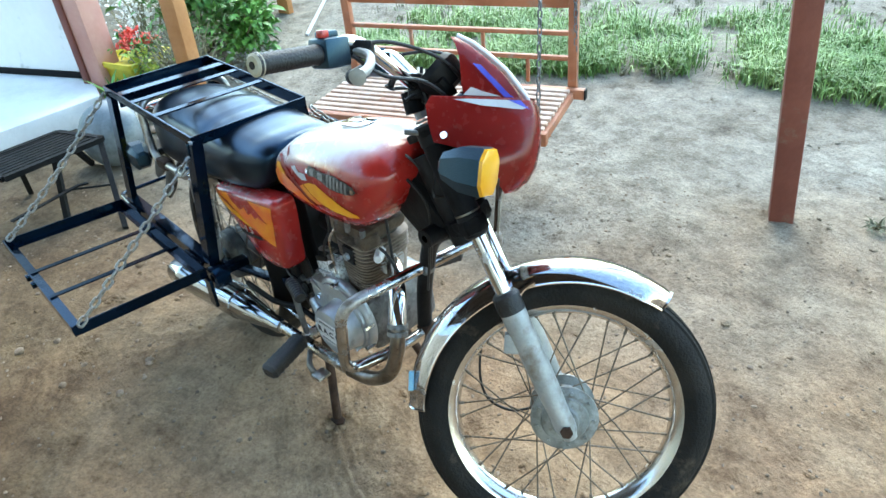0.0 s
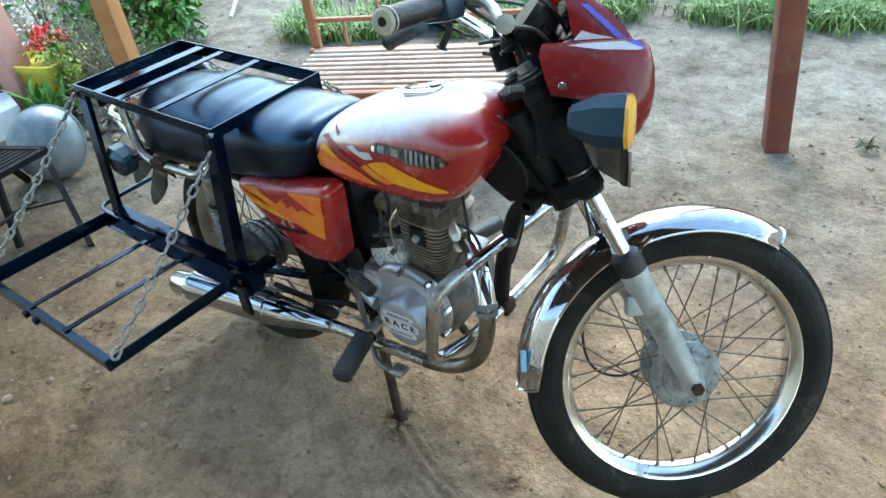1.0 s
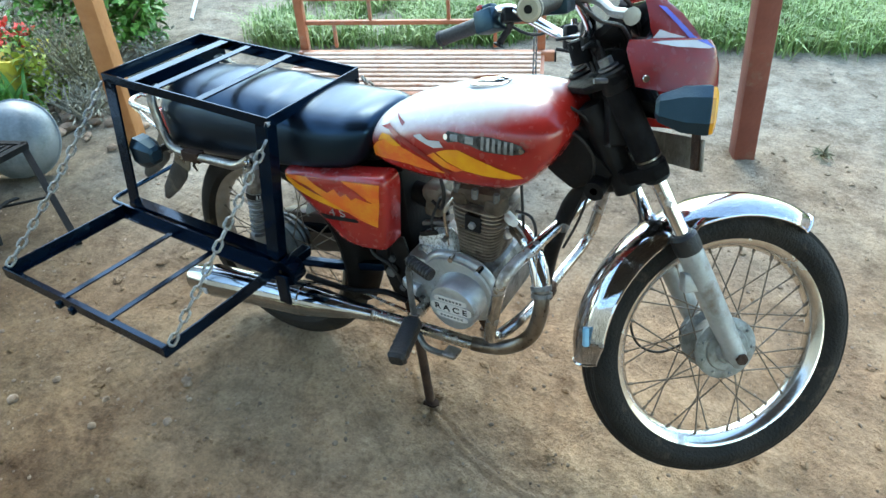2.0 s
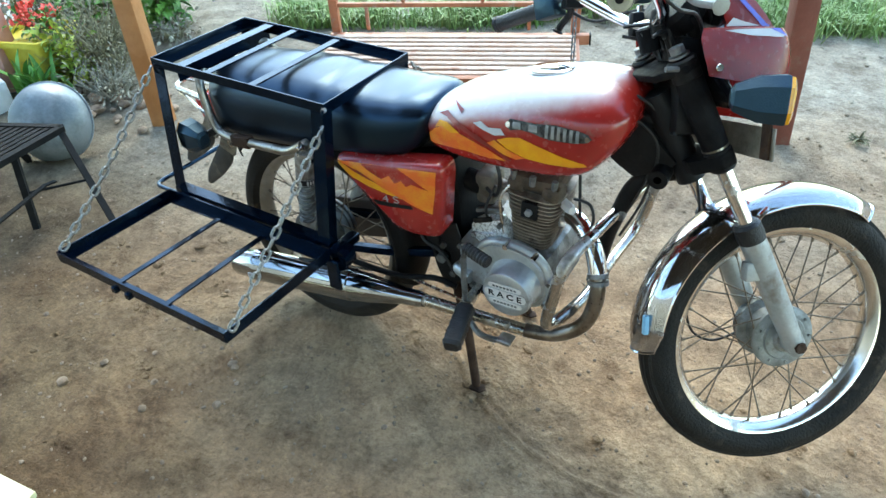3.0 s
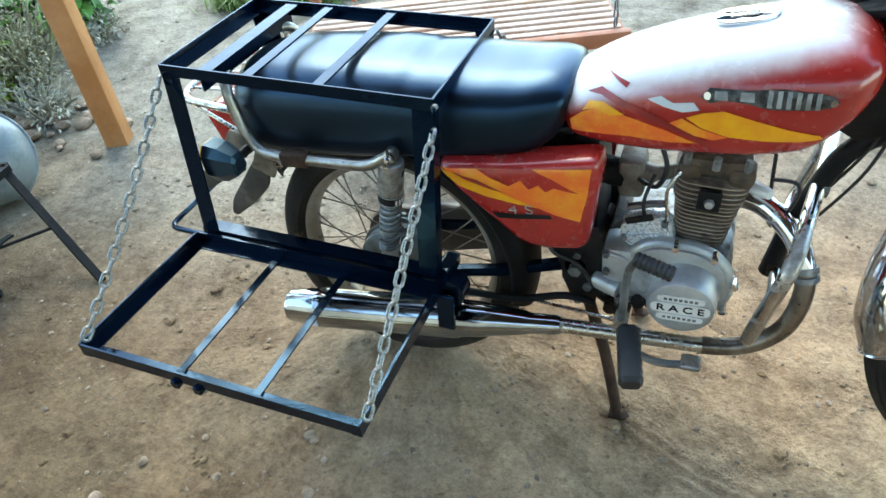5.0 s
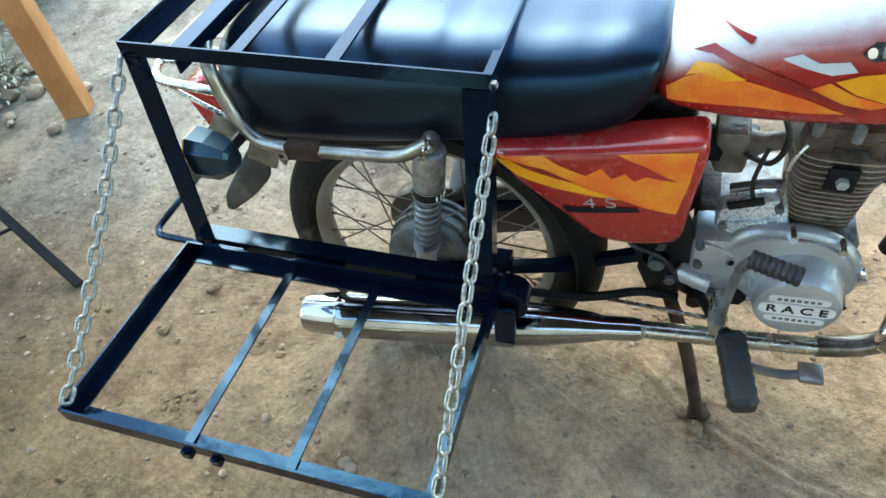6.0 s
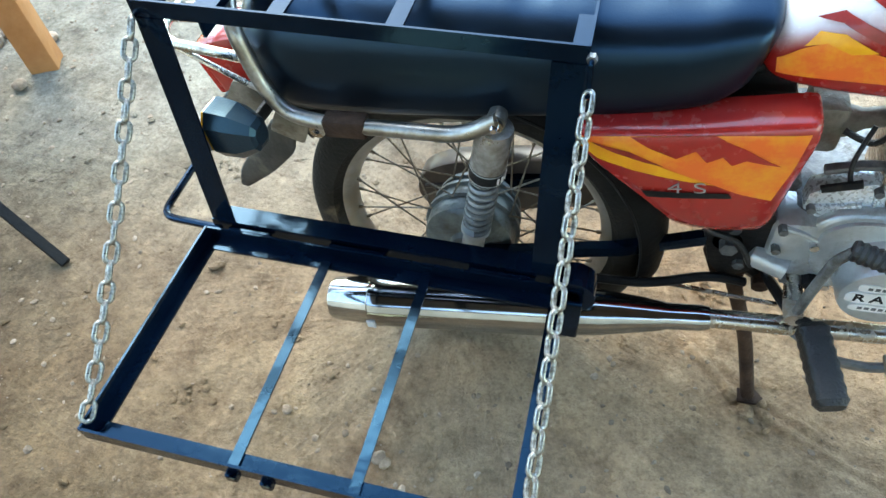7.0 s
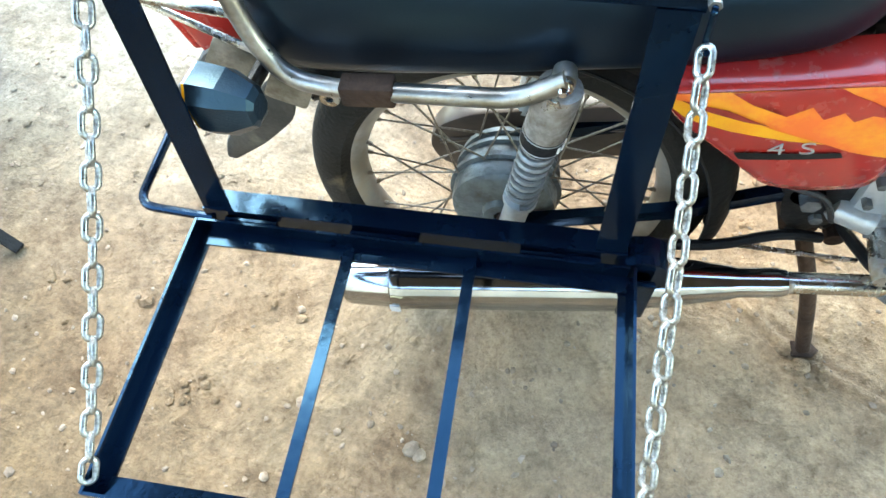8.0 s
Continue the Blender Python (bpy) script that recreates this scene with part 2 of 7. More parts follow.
def box(bm, lo, hi, m=None, bevel=0.0):
    lo, hi = Vector(lo), Vector(hi)
    r = bmesh.ops.create_cube(bm, size=1.0, matrix=Matrix.Translation((lo + hi) / 2) @ Matrix.Diagonal((*(hi - lo), 1)))
    vs = r["verts"]
    if bevel:
        es = list({e for v in vs for e in v.link_edges})
        vs = bmesh.ops.bevel(bm, geom=es, offset=bevel, segments=2, affect="EDGES", profile=0.5)["verts"] or vs
    if m is not None:
        seen, todo = set(), list(vs)
        while todo:
            v = todo.pop()
            if v in seen:
                continue
            seen.add(v)
            todo += [e.other_vert(v) for e in v.link_edges]
        bmesh.ops.transform(bm, matrix=m, verts=list(seen))
    return bm


def rings(bm, rows, closed=True, cap=True, loop=False):
    """Skins rows of points with equal counts."""
    made = [[bm.verts.new(p) for p in row] for row in rows]
    n = len(made[0])
    pairs = list(zip(made, made[1:])) + ([(made[-1], made[0])] if loop else [])
    for a, b in pairs:
        for i in range(n if closed else n - 1):
            j = (i + 1) % n
            bm.faces.new((a[i], a[j], b[j], b[i]))
    if cap and not loop and closed:
        bm.faces.new(made[0][::-1])
        bm.faces.new(made[-1])
    return bm


def rounded(pts, radius, steps=5, closed=False):
    """A polyline with its corners rounded."""
    pts = [Vector(p) for p in pts]
    out = []
    n = len(pts)
    for i, p in enumerate(pts):
        if not closed and i in (0, n - 1):
            out.append(p)
            continue
        a, b = pts[i - 1] - p, pts[(i + 1) % n] - p
        r = min(radius, a.length * 0.48, b.length * 0.48)
        s, e = p + a.normalized() * r, p + b.normalized() * r
        for k in range(steps + 1):
            t = k / steps
            out.append(s * (1 - t) ** 2 + p * 2 * t * (1 - t) + e * t * t)
    return out


def curve(pts, steps=6):
    """A smooth line through the points."""
    pts = [Vector(p) for p in pts]
    out = []
    for i in range(len(pts) - 1):
        p0, p1, p2, p3 = pts[max(i - 1, 0)], pts[i], pts[i + 1], pts[min(i + 2, len(pts) - 1)]
        for k in range(steps):
            t = k / steps
            out.append(0.5 * ((2 * p1) + (p2 - p0) * t + (2 * p0 - 5 * p1 + 4 * p2 - p3) * t * t + (3 * p1 - p0 - 3 * p2 + p3) * t ** 3))
    out.append(pts[-1])
    return out


def sweep(bm, pts, r, seg=10, closed=False, profile=None, up=(0, 0, 1)):
    """A tube (r: one radius or one for each point), or a profile of (side, up) points, along a line."""
    pts = [Vector(p) for p in pts]
    n = len(pts)
    rows, last = [], None
    for i, p in enumerate(pts):
        if closed:
            d = pts[(i + 1) % n] - pts[i - 1]
        else:
            d = pts[min(i + 1, n - 1)] - pts[max(i - 1, 0)]
        d = d.normalized()
        if profile or last is None:
            ref = Vector(up)
            if abs(d.dot(ref.normalized())) > 0.97:
                ref = Vector((1, 0, 0)) if abs(d.x) < 0.9 else Vector((0, 1, 0))
        else:
            ref = last
        side = d.cross(ref).normalized()
        ref = side.cross(d).normalized()
        last = ref
        rr = r[i] if isinstance(r, (list, tuple)) else r
        if profile:
            rows.append([p + side * a * rr + ref * b * rr for a, b in profile])
        else:
            rows.append([p + (side * math.cos(2 * math.pi * k / seg) + ref * math.sin(2 * math.pi * k / seg)) * rr for k in range(seg)])
    return rings(bm, rows, loop=closed)


def lathe(bm, prof, axis="y", centre=(0, 0, 0), seg=32, closed=False):
    """Turns (radius, along) points round an axis."""
    rows = []
    for k in range(seg):
        c, s = math.cos(2 * math.pi * k / seg), math.sin(2 * math.pi * k / seg)
        row = []
        for r, h in prof:
            v = {"y": (r * c, h, r * s), "z": (r * c, r * s, h), "x": (h, r * c, r * s)}[axis]
            row.append(Vector(v) + Vector(centre))
        rows.append(row)
    return rings(bm, rows, closed=closed, cap=False, loop=True)


def rod(bm, a, b, r, seg=10, r2=None):
    return sweep(bm, [a, b], [r, r if r2 is None else r2], seg)


def plate(bm, outline, depth, bevel=0.003):
    """A flat outline of points, given thickness along depth."""
    f = bm.faces.new([bm.verts.new(p) for p in outline])
    r = bmesh.ops.extrude_face_region(bm, geom=[f])
    vs = [v for v in r["geom"] if isinstance(v, bmesh.types.BMVert)]
    bmesh.ops.translate(bm, verts=vs, vec=depth)
    if bevel:
        es = [e for e in bm.edges if e.is_valid and len(e.link_faces) == 2 and e.calc_face_angle(0) > 0.6]
        bmesh.ops.bevel(bm, geom=es, offset=bevel, segments=2, affect="EDGES", profile=0.5)
    return bm


def letters(text, size, mat, parent, name, m, label="", thick=0.0008, weight=0.022):
    """Raised letters, as a mesh, at a pose m whose x runs along the words and z out of them."""
    cu = bpy.data.curves.new(name, "FONT")
    cu.offset = size * weight
    cu.body, cu.size, cu.extrude, cu.align_x, cu.align_y = text, size, thick, "CENTER", "CENTER"
    tmp = bpy.data.objects.new("tmp", cu)
    scene.collection.objects.link(tmp)
    bpy.context.view_layer.update()
    me = bpy.data.meshes.new_from_object(tmp.evaluated_get(bpy.context.evaluated_depsgraph_get()))
    bpy.data.objects.remove(tmp)
    me.transform(m)
    me.materials.clear()
    me.materials.append(mat)
    ob = new(name, me)
    ob.parent = parent
    return tagged(ob, label)


GRIP_END = surf("worn_grip_end", (0.42, 0.4, 0.3), (0.55, 0.52, 0.42), 40, 0.7, 0.85)
N = bmesh.new


def two_tone_tank():
    """Red enamel that fades to silver-white over the crown of the tank."""
    m = RED.copy()
    m.name = "red_to_silver_paint"
    n, l = m.node_tree.nodes, m.node_tree.links
    b = n["Principled BSDF"]
    red = b.inputs["Base Color"].links[0].from_socket
    tc, sep, tex = n.new("ShaderNodeTexCoord"), n.new("ShaderNodeSeparateXYZ"), n.new("ShaderNodeTexNoise")
    l.new(tc.outputs["Object"], sep.inputs[0])
    tex.inputs["Scale"].default_value, tex.inputs["Detail"].default_value = 26, 6
    l.new(tc.outputs["Object"], tex.inputs["Vector"])

    def calc(op, a, c):
        k = n.new("ShaderNodeMath")
        k.operation = op
        for i, v in enumerate((a, c)):
            if isinstance(v, (int, float)):
                k.inputs[i].default_value = v
            else:
                l.new(v, k.inputs[i])
        return k.outputs[0]

    def ease(v, lo, hi):
        r = n.new("ShaderNodeMapRange")
        r.interpolation_type = "SMOOTHSTEP"
        r.inputs["From Min"].default_value, r.inputs["From Max"].default_value = lo, hi
        l.new(v, r.inputs["Value"])
        return r.outputs[0]

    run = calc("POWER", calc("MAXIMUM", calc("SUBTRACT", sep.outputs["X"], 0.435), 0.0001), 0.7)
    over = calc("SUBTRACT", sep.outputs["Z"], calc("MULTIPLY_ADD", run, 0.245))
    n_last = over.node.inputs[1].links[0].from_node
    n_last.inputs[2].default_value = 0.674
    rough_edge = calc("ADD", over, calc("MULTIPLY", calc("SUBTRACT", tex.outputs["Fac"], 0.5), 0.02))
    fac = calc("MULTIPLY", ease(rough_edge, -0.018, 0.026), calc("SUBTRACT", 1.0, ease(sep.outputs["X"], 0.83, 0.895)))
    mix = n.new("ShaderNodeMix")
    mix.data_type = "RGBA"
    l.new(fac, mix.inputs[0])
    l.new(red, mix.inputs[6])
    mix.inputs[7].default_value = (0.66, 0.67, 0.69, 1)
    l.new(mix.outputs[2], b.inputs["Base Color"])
    return m


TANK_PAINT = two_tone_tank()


# ---- ground, shelter, posts ----
def soil_material():
    m = bpy.data.materials.new("trodden_soil")
    m.use_nodes = True
    nt = m.node_tree
    n, l = nt.nodes, nt.links
    b = n["Principled BSDF"]
    tc = n.new("ShaderNodeTexCoord")

    def noise_tex(scale, detail=6, rough=0.6):
        t = n.new("ShaderNodeTexNoise")
        t.inputs["Scale"].default_value, t.inputs["Detail"].default_value, t.inputs["Roughness"].default_value = scale, detail, rough
        l.new(tc.outputs["Object"], t.inputs["Vector"])
        return t.outputs["Fac"]

    def ramp(fac, stops):
        r = n.new("ShaderNodeValToRGB")
        while len(r.color_ramp.elements) < len(stops):
            r.color_ramp.elements.new(0.5)
        for e, (p, c) in zip(r.color_ramp.elements, stops):
            e.position, e.color = p, (*c, 1)
        l.new(fac, r.inputs["Fac"])
        return r.outputs["Color"]

    def mix(fac, a, c, kind="MIX"):
        x = n.new("ShaderNodeMix")
        x.data_type, x.blend_type = "RGBA", kind
        if isinstance(fac, float):
            x.inputs[0].default_value = fac
        else:
            l.new(fac, x.inputs[0])
        l.new(a, x.inputs[6])
        l.new(c, x.inputs[7])
        return x.outputs[2]

    brown = ramp(noise_tex(1.3), [(0.3, (0.265, 0.164, 0.097)), (0.5, (0.355, 0.243, 0.152)), (0.72, (0.43, 0.322, 0.215))])
    grey = ramp(noise_tex(1.1), [(0.3, (0.25, 0.222, 0.172)), (0.5, (0.31, 0.28, 0.23)), (0.72, (0.38, 0.355, 0.30))])
    # sandier, greyer soil out in the yard
    dot = n.new("ShaderNodeVectorMath")
    dot.operation = "DOT_PRODUCT"
    l.new(tc.outputs["Object"], dot.inputs[0])
    dot.inputs[1].default_value = (-0.42, 0.9, 0)
    blend = n.new("ShaderNodeMath")
    blend.operation = "MULTIPLY_ADD"
    blend.inputs[1].default_value = 2.2
    l.new(noise_tex(0.9), blend.inputs[0])
    l.new(dot.outputs["Value"], blend.inputs[2])
    yard = n.new("ShaderNodeMapRange")
    yard.inputs["From Min"].default_value, yard.inputs["From Max"].default_value = 0.9, 2.3
    l.new(blend.outputs[0], yard.inputs["Value"])
    base = mix(yard.outputs[0], brown, grey)
    mid = ramp(noise_tex(9, 8, 0.7), [(0.28, (0.45, 0.41, 0.38)), (0.5, (0.95, 0.94, 0.93)), (0.7, (1.3, 1.27, 1.22))])
    vor = n.new("ShaderNodeTexVoronoi")
    vor.inputs["Scale"].default_value, vor.inputs["Randomness"].default_value = 55, 1.0
    l.new(tc.outputs["Object"], vor.inputs["Vector"])
    clump = ramp(noise_tex(3.4, 9, 0.72), [(0.34, (0.5, 0.45, 0.4)), (0.47, (0.95, 0.93, 0.9)), (0.6, (1.08, 1.06, 1.03)), (0.74, (1.25, 1.22, 1.18))])
    speck = ramp(vor.outputs["Distance"], [(0.0, (1.45, 1.42, 1.38)), (0.16, (1.15, 1.14, 1.12)), (0.24, (0.96, 0.96, 0.96)), (0.6, (0.9, 0.89, 0.88))])
    fine = ramp(noise_tex(75, 8, 0.75), [(0.3, (0.6, 0.58, 0.55)), (0.5, (1, 1, 1)), (0.72, (1.3, 1.28, 1.25))])
    col = mix(1.0, mix(1.0, base, mid, "MULTIPLY"), fine, "MULTIPLY")
    # grey earth towards the house, its colour also darkened for the shade there
    house_dot = n.new("ShaderNodeVectorMath")
    house_dot.operation = "DOT_PRODUCT"
    l.new(tc.outputs["Object"], house_dot.inputs[0])
    house_dot.inputs[1].default_value = (-0.6, -0.8, 0)
    shade_edge = n.new("ShaderNodeMath")
    shade_edge.operation = "MULTIPLY_ADD"
    shade_edge.inputs[1].default_value = 1.4
    l.new(noise_tex(2.2, 7, 0.65), shade_edge.inputs[0])
    l.new(house_dot.outputs["Value"], shade_edge.inputs[2])
    house_shade = n.new("ShaderNodeMapRange")
    house_shade.inputs["From Min"].default_value, house_shade.inputs["From Max"].default_value = 0.8, 1.6
    l.new(shade_edge.outputs[0], house_shade.inputs["Value"])
    shade_grey = n.new("ShaderNodeRGB")
    shade_grey.outputs[0].default_value = (0.48, 0.49, 0.46, 1)
    col = mix(house_shade.outputs[0], col, mix(1.0, col, shade_grey.outputs[0], "MULTIPLY"))
    col = mix(0.4, mix(0.8, col, clump, "MULTIPLY"), speck, "MULTIPLY")
    l.new(col, b.inputs["Base Color"])
    b.inputs["Roughness"].default_value = 0.95
    b.inputs["Specular IOR Level"].default_value = 0.2
    bump = n.new("ShaderNodeBump")
    bump.inputs["Strength"].default_value, bump.inputs["Distance"].default_value = 0.8, 0.025
    h = n.new("ShaderNodeMath")
    h.operation = "MULTIPLY_ADD"
    h.inputs[1].default_value = 0.35
    l.new(noise_tex(110, 6, 0.7), h.inputs[0])
    l.new(noise_tex(28, 8, 0.7), h.inputs[2])
    l.new(h.outputs[0], bump.inputs["Height"])
    l.new(bump.outputs["Normal"], b.inputs["Normal"])
    return m


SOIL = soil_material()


def relief(x, y):
    """The height of the trodden ground."""
    p = Vector((x, y, 0))
    h = 0.012 * noise.noise(p * 1.7) + 0.007 * noise.noise(p * 6.0) + 0.005 * noise.noise(p * 17.0) + 0.003 * noise.noise(p * 41.0)
    # drag marks of a wheel in an arc in front of the stand
    if -0.1 < x < 1.6 and -0.6 < y < 0.2:
        d = math.hypot(x - 0.93, y - 0.36) - 0.645
        if abs(d) < 0.045 and y < -0.06:
            h += 0.0042 * math.cos(d * 2 * math.pi / 0.03) * (1 - abs(d) / 0.045)
    r = math.hypot(x, y)
    return h * (1.0 if r < 8 else max(0.0, 1 - (r - 8) / 30)) - 0.006


def ground():
    def steps(lo, hi, fine):
        inner = np.arange(lo, hi + fine / 2, fine)
        outer, d, v = [], fine, hi
        while v < 400:
            d *= 1.35
            v += d
            outer.append(v)
        left, d, v = [], fine, lo
        while v > -400:
            d *= 1.35
            v -= d
            left.append(v)
        return np.array(left[::-1] + list(inner) + outer)

    xs = np.unique(np.concatenate([steps(-3.4, 2.6, 0.03), np.arange(-0.6, 1.5, 0.0075)]).round(4))
    ys = np.unique(np.concatenate([steps(-1.6, 3.6, 0.03), np.arange(-0.8, 0.2, 0.0075)]).round(4))
    verts = [(x, y, relief(x, y)) for y in ys for x in xs]
    w = len(xs)
    faces = [(j * w + i, j * w + i + 1, (j + 1) * w + i + 1, (j + 1) * w + i) for j in range(len(ys) - 1) for i in range(w - 1)]
    me = bpy.data.meshes.new("ground")
    me.from_pydata(verts, [], faces)
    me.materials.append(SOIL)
    me.shade_smooth()
    return tagged(new("ground", me), "bare trodden brown soil with small stones", "ground", kind="structure")


ground()

# unseen roof, its outline set to block and admit daylight
thing("ceiling", "plain unseen veranda ceiling, outlined to shape the daylight", "ceiling", plate(N(), [Vector(p) for p in ((-1.35, -3.5, 2.45), (7.0, -3.5, 2.45), (7.0, -0.05, 2.45), (1.5, -0.25, 2.45), (-1.35, -0.14, 2.45))], (0, 0, 0.1), 0), ROOF, kind="structure")
# unseen wall added behind the camera to give the chrome pale reflections
thing("bounce_wall", "unseen pale plaster wall added for bounce and reflections", "wall", box(N(), (-7.0, -4.75, 0), (7.0, -4.6, 2.45)), BACKWALL, kind="structure")


def square_post(name, label, base, half, height, mat, turn, lean=(0, 0)):
    bm = N()
    box(bm, (-half, -half, -0.05), (half, half, height), bevel=0.006)
    m = Matrix.Translation(base) @ Matrix.Rotation(radians(turn), 4, "Z") @ Matrix.Rotation(radians(lean[0]), 4, "X") @ Matrix.Rotation(radians(lean[1]), 4, "Y")
    return thing(name, label, "post", bm, mat, m)


square_post("post", "square red-brown painted post standing in the soil", (1.012, 1.585, 0), 0.042, 2.52, POST_RED, 26, (2.0, -5.4))
square_post("post", "square ochre wooden post standing in the soil", (-1.412, 0.492, 0), 0.041, 2.52, OCHRE_WOOD, 26, (-2.9, -1.5))


# ---- motorcycle ----
PITCH = 4.3
bike = thing("motorcycle", "red motorcycle with orange flame decals standing on its centre stand", "motorcycle", m=pose(0, 0, 0, 0, -PITCH, 0))
RAKE = radians(27)
AXLE_F, AXLE_R = Vector((1.229, 0, 0.280)), Vector((0.049, -0.066, 0.288))
STEER_UP, STEER_FWD = Vector((-math.sin(RAKE), 0, math.cos(RAKE))), Vector((math.cos(RAKE), 0, math.sin(RAKE)))
STEER_P = AXLE_F - STEER_FWD * 0.035
STEER = Matrix.Translation(STEER_P) @ Matrix.Rotation(radians(46), 4, STEER_UP) @ Matrix.Translation(-STEER_P)


def tread_blocks(bm, c, tyre_r, half):
    """Slanted blocks in two rows round the crown."""
    for k in range(96):
        a = 2 * math.pi * k / 96
        for sgn in (-1, 1):
            b0 = N()
            box(b0, (-0.006, sgn * half * 0.42 - half * 0.22, -0.004), (0.006, sgn * half * 0.42 + half * 0.22, 0.0022))
            b0.transform(Matrix.Translation(c) @ Matrix.Rotation(a, 4, "Y") @ Matrix.Translation((0, 0, tyre_r - 0.0035 - half * 0.09)) @ Matrix.Rotation(radians(18 * sgn), 4, "Z") @ Matrix.Rotation(radians(-23 * sgn), 4, "X"))
            me = bpy.data.meshes.new("t")
            b0.to_mesh(me)
            b0.free()
            bm.from_mesh(me)
            bpy.data.meshes.remove(me)
    return bm


def wheel(name, centre, m, rim_mat, tyre_r, tyre_w, label, hub):
    """Rim, tyre, hub and 36 laced spokes."""
    c = centre
    prof = [(0.2195, -0.0258), (0.2285, -0.027), (0.230, -0.023), (0.222, -0.019), (0.214, -0.012), (0.208, 0), (0.214, 0.012), (0.222, 0.019), (0.230, 0.023), (0.2285, 0.027), (0.2195, 0.0258), (0.2125, 0.0205), (0.2045, 0.0135), (0.2005, 0.0), (0.2045, -0.0135), (0.2125, -0.0205)]
    edge = 0.2395 if rim_mat is RIM else 0.243
    prof = [(edge - (0.230 - r) * 0.85, y) for r, y in prof]
    seat_r = edge - 0.020
    w = part(name, lathe(N(), prof, "y", c, 72, closed=True), rim_mat, bike, label, m)
    half = tyre_w / 2
    tp = []
    for k in range(17):
        a = math.pi * (k / 16 - 0.5) * 1.16
        tp.append((tyre_r - half * 1.0 + half * math.cos(a) * 1.0, half * math.sin(a)))
    bead = edge - 0.009
    tp = [(bead, -0.021)] + tp + [(bead, 0.021)]
    part("tyre", lathe(N(), tp, "y", c, 84, closed=True), RUBBER, w, "worn black rubber tyre", m)
    bm = N()
    if rim_mat is RIM:
        # ribs running round the crown
        for y in (-0.023, -0.0115, 0.0, 0.0115, 0.023):
            rr = tyre_r - half + half * math.cos(math.asin(y / half))
            lathe(bm, [(rr - 0.004, y - 0.0045), (rr + 0.0012, y - 0.0035), (rr + 0.0012, y + 0.0035), (rr - 0.004, y + 0.0045)], "y", c, 84, closed=True)
    else:
        bm = tread_blocks(bm, c, tyre_r, half)
    part("tread", bm, RUBBER, w, "", m, smooth=0)
    part("hub", hub(c), HUB_GREY if rim_mat is RIM else HUB_DARK, w, "grey cast alloy hub and brake drum", m)
    # spokes: 18 to each flange, crossed
    base = N()
    rod(base, (0, 0, 0), (0, 0, 1), 0.0017, 5)
    me = finish(base, SPOKE)
    me_n = finish(sweep(N(), [(0, 0, 0), (0, 0, 1)], 0.0034, 6), SPOKE)
    for k in range(36):
        side = 1 if k % 2 else -1
        lean_to = 1 if (k // 2) % 2 else -1
        a = 2 * math.pi * k / 36
        hub_a = a - lean_to * radians(48)
        p = c + Vector((0.063 * math.cos(hub_a), side * 0.03, 0.063 * math.sin(hub_a)))
        q = c + Vector((seat_r * math.cos(a), side * 0.006, seat_r * math.sin(a)))
        d = q - p
        ob = new("spoke", me)
        ob.parent = w
        ob.matrix_local = m @ Matrix.Translation(p) @ d.to_track_quat("Z", "Y").to_matrix().to_4x4() @ Matrix.Diagonal((1, 1, d.length, 1))
        ob = new("nipple", me_n)
        ob.parent = w
        ob.matrix_local = m @ Matrix.Translation(q - d.normalized() * 0.012) @ d.to_track_quat("Z", "Y").to_matrix().to_4x4() @ Matrix.Diagonal((1, 1, 0.016, 1))
    return w


def front_hub(c):
    bm = lathe(N(), [(0.012, -0.054), (0.026, -0.054), (0.030, -0.047), (0.046, -0.045), (0.049, -0.041), (0.064, -0.040), (0.069, -0.036), (0.069, -0.030), (0.062, -0.026), (0.052, -0.016), (0.050, 0.02), (0.068, 0.026), (0.068, 0.032), (0.05, 0.04), (0.02, 0.052), (0.012, 0.055)], "y", c, 40)
    for k in range(9):
        a = 2 * math.pi * k / 9
        lathe(bm, [(0.0005, -0.0445), (0.0036, -0.0445), (0.0036, -0.038)], "y", c + Vector((0.058 * math.cos(a), 0, 0.058 * math.sin(a))), 8)
    return bm


def rear_hub(c):
    return lathe(N(), [(0.012, -0.075), (0.026, -0.075), (0.03, -0.066), (0.068, -0.062), (0.076, -0.056), (0.078, -0.046), (0.078, -0.028), (0.084, -0.026), (0.084, -0.018), (0.074, -0.016), (0.074, 0.004), (0.080, 0.006), (0.080, 0.012), (0.070, 0.014), (0.068, 0.026), (0.075, 0.028), (0.075, 0.036), (0.05, 0.045), (0.02, 0.055), (0.012, 0.055)], "y", c, 40)


front = wheel("front_wheel", AXLE_F, STEER, RIM, 0.3035, 0.076, "chromed spoked wheel rim", front_hub)
# the machine leans a little on its stand
LEAN = Matrix.Translation(AXLE_R) @ Matrix.Rotation(radians(-4), 4, "X") @ Matrix.Translation(-AXLE_R)
rear = wheel("rear_wheel", AXLE_R, LEAN, DULL_RIM, 0.303, 0.084, "dusty spoked wheel rim", rear_hub)
part("axle", rod(N(), AXLE_F + Vector((0, -0.092, 0)), AXLE_F + Vector((0, 0.092, 0)), 0.007), OLD_CHROME, front, "", STEER)
part("axle_nut", rod(N(), AXLE_F + Vector((0, -0.099, 0)), AXLE_F + Vector((0, -0.083, 0)), 0.0125, 6), RUST, front, "", STEER, smooth=20)
part("axle", rod(N(), AXLE_R + Vector((0, -0.088, 0)), AXLE_R + Vector((0, 0.09, 0)), 0.008), RUST, rear)
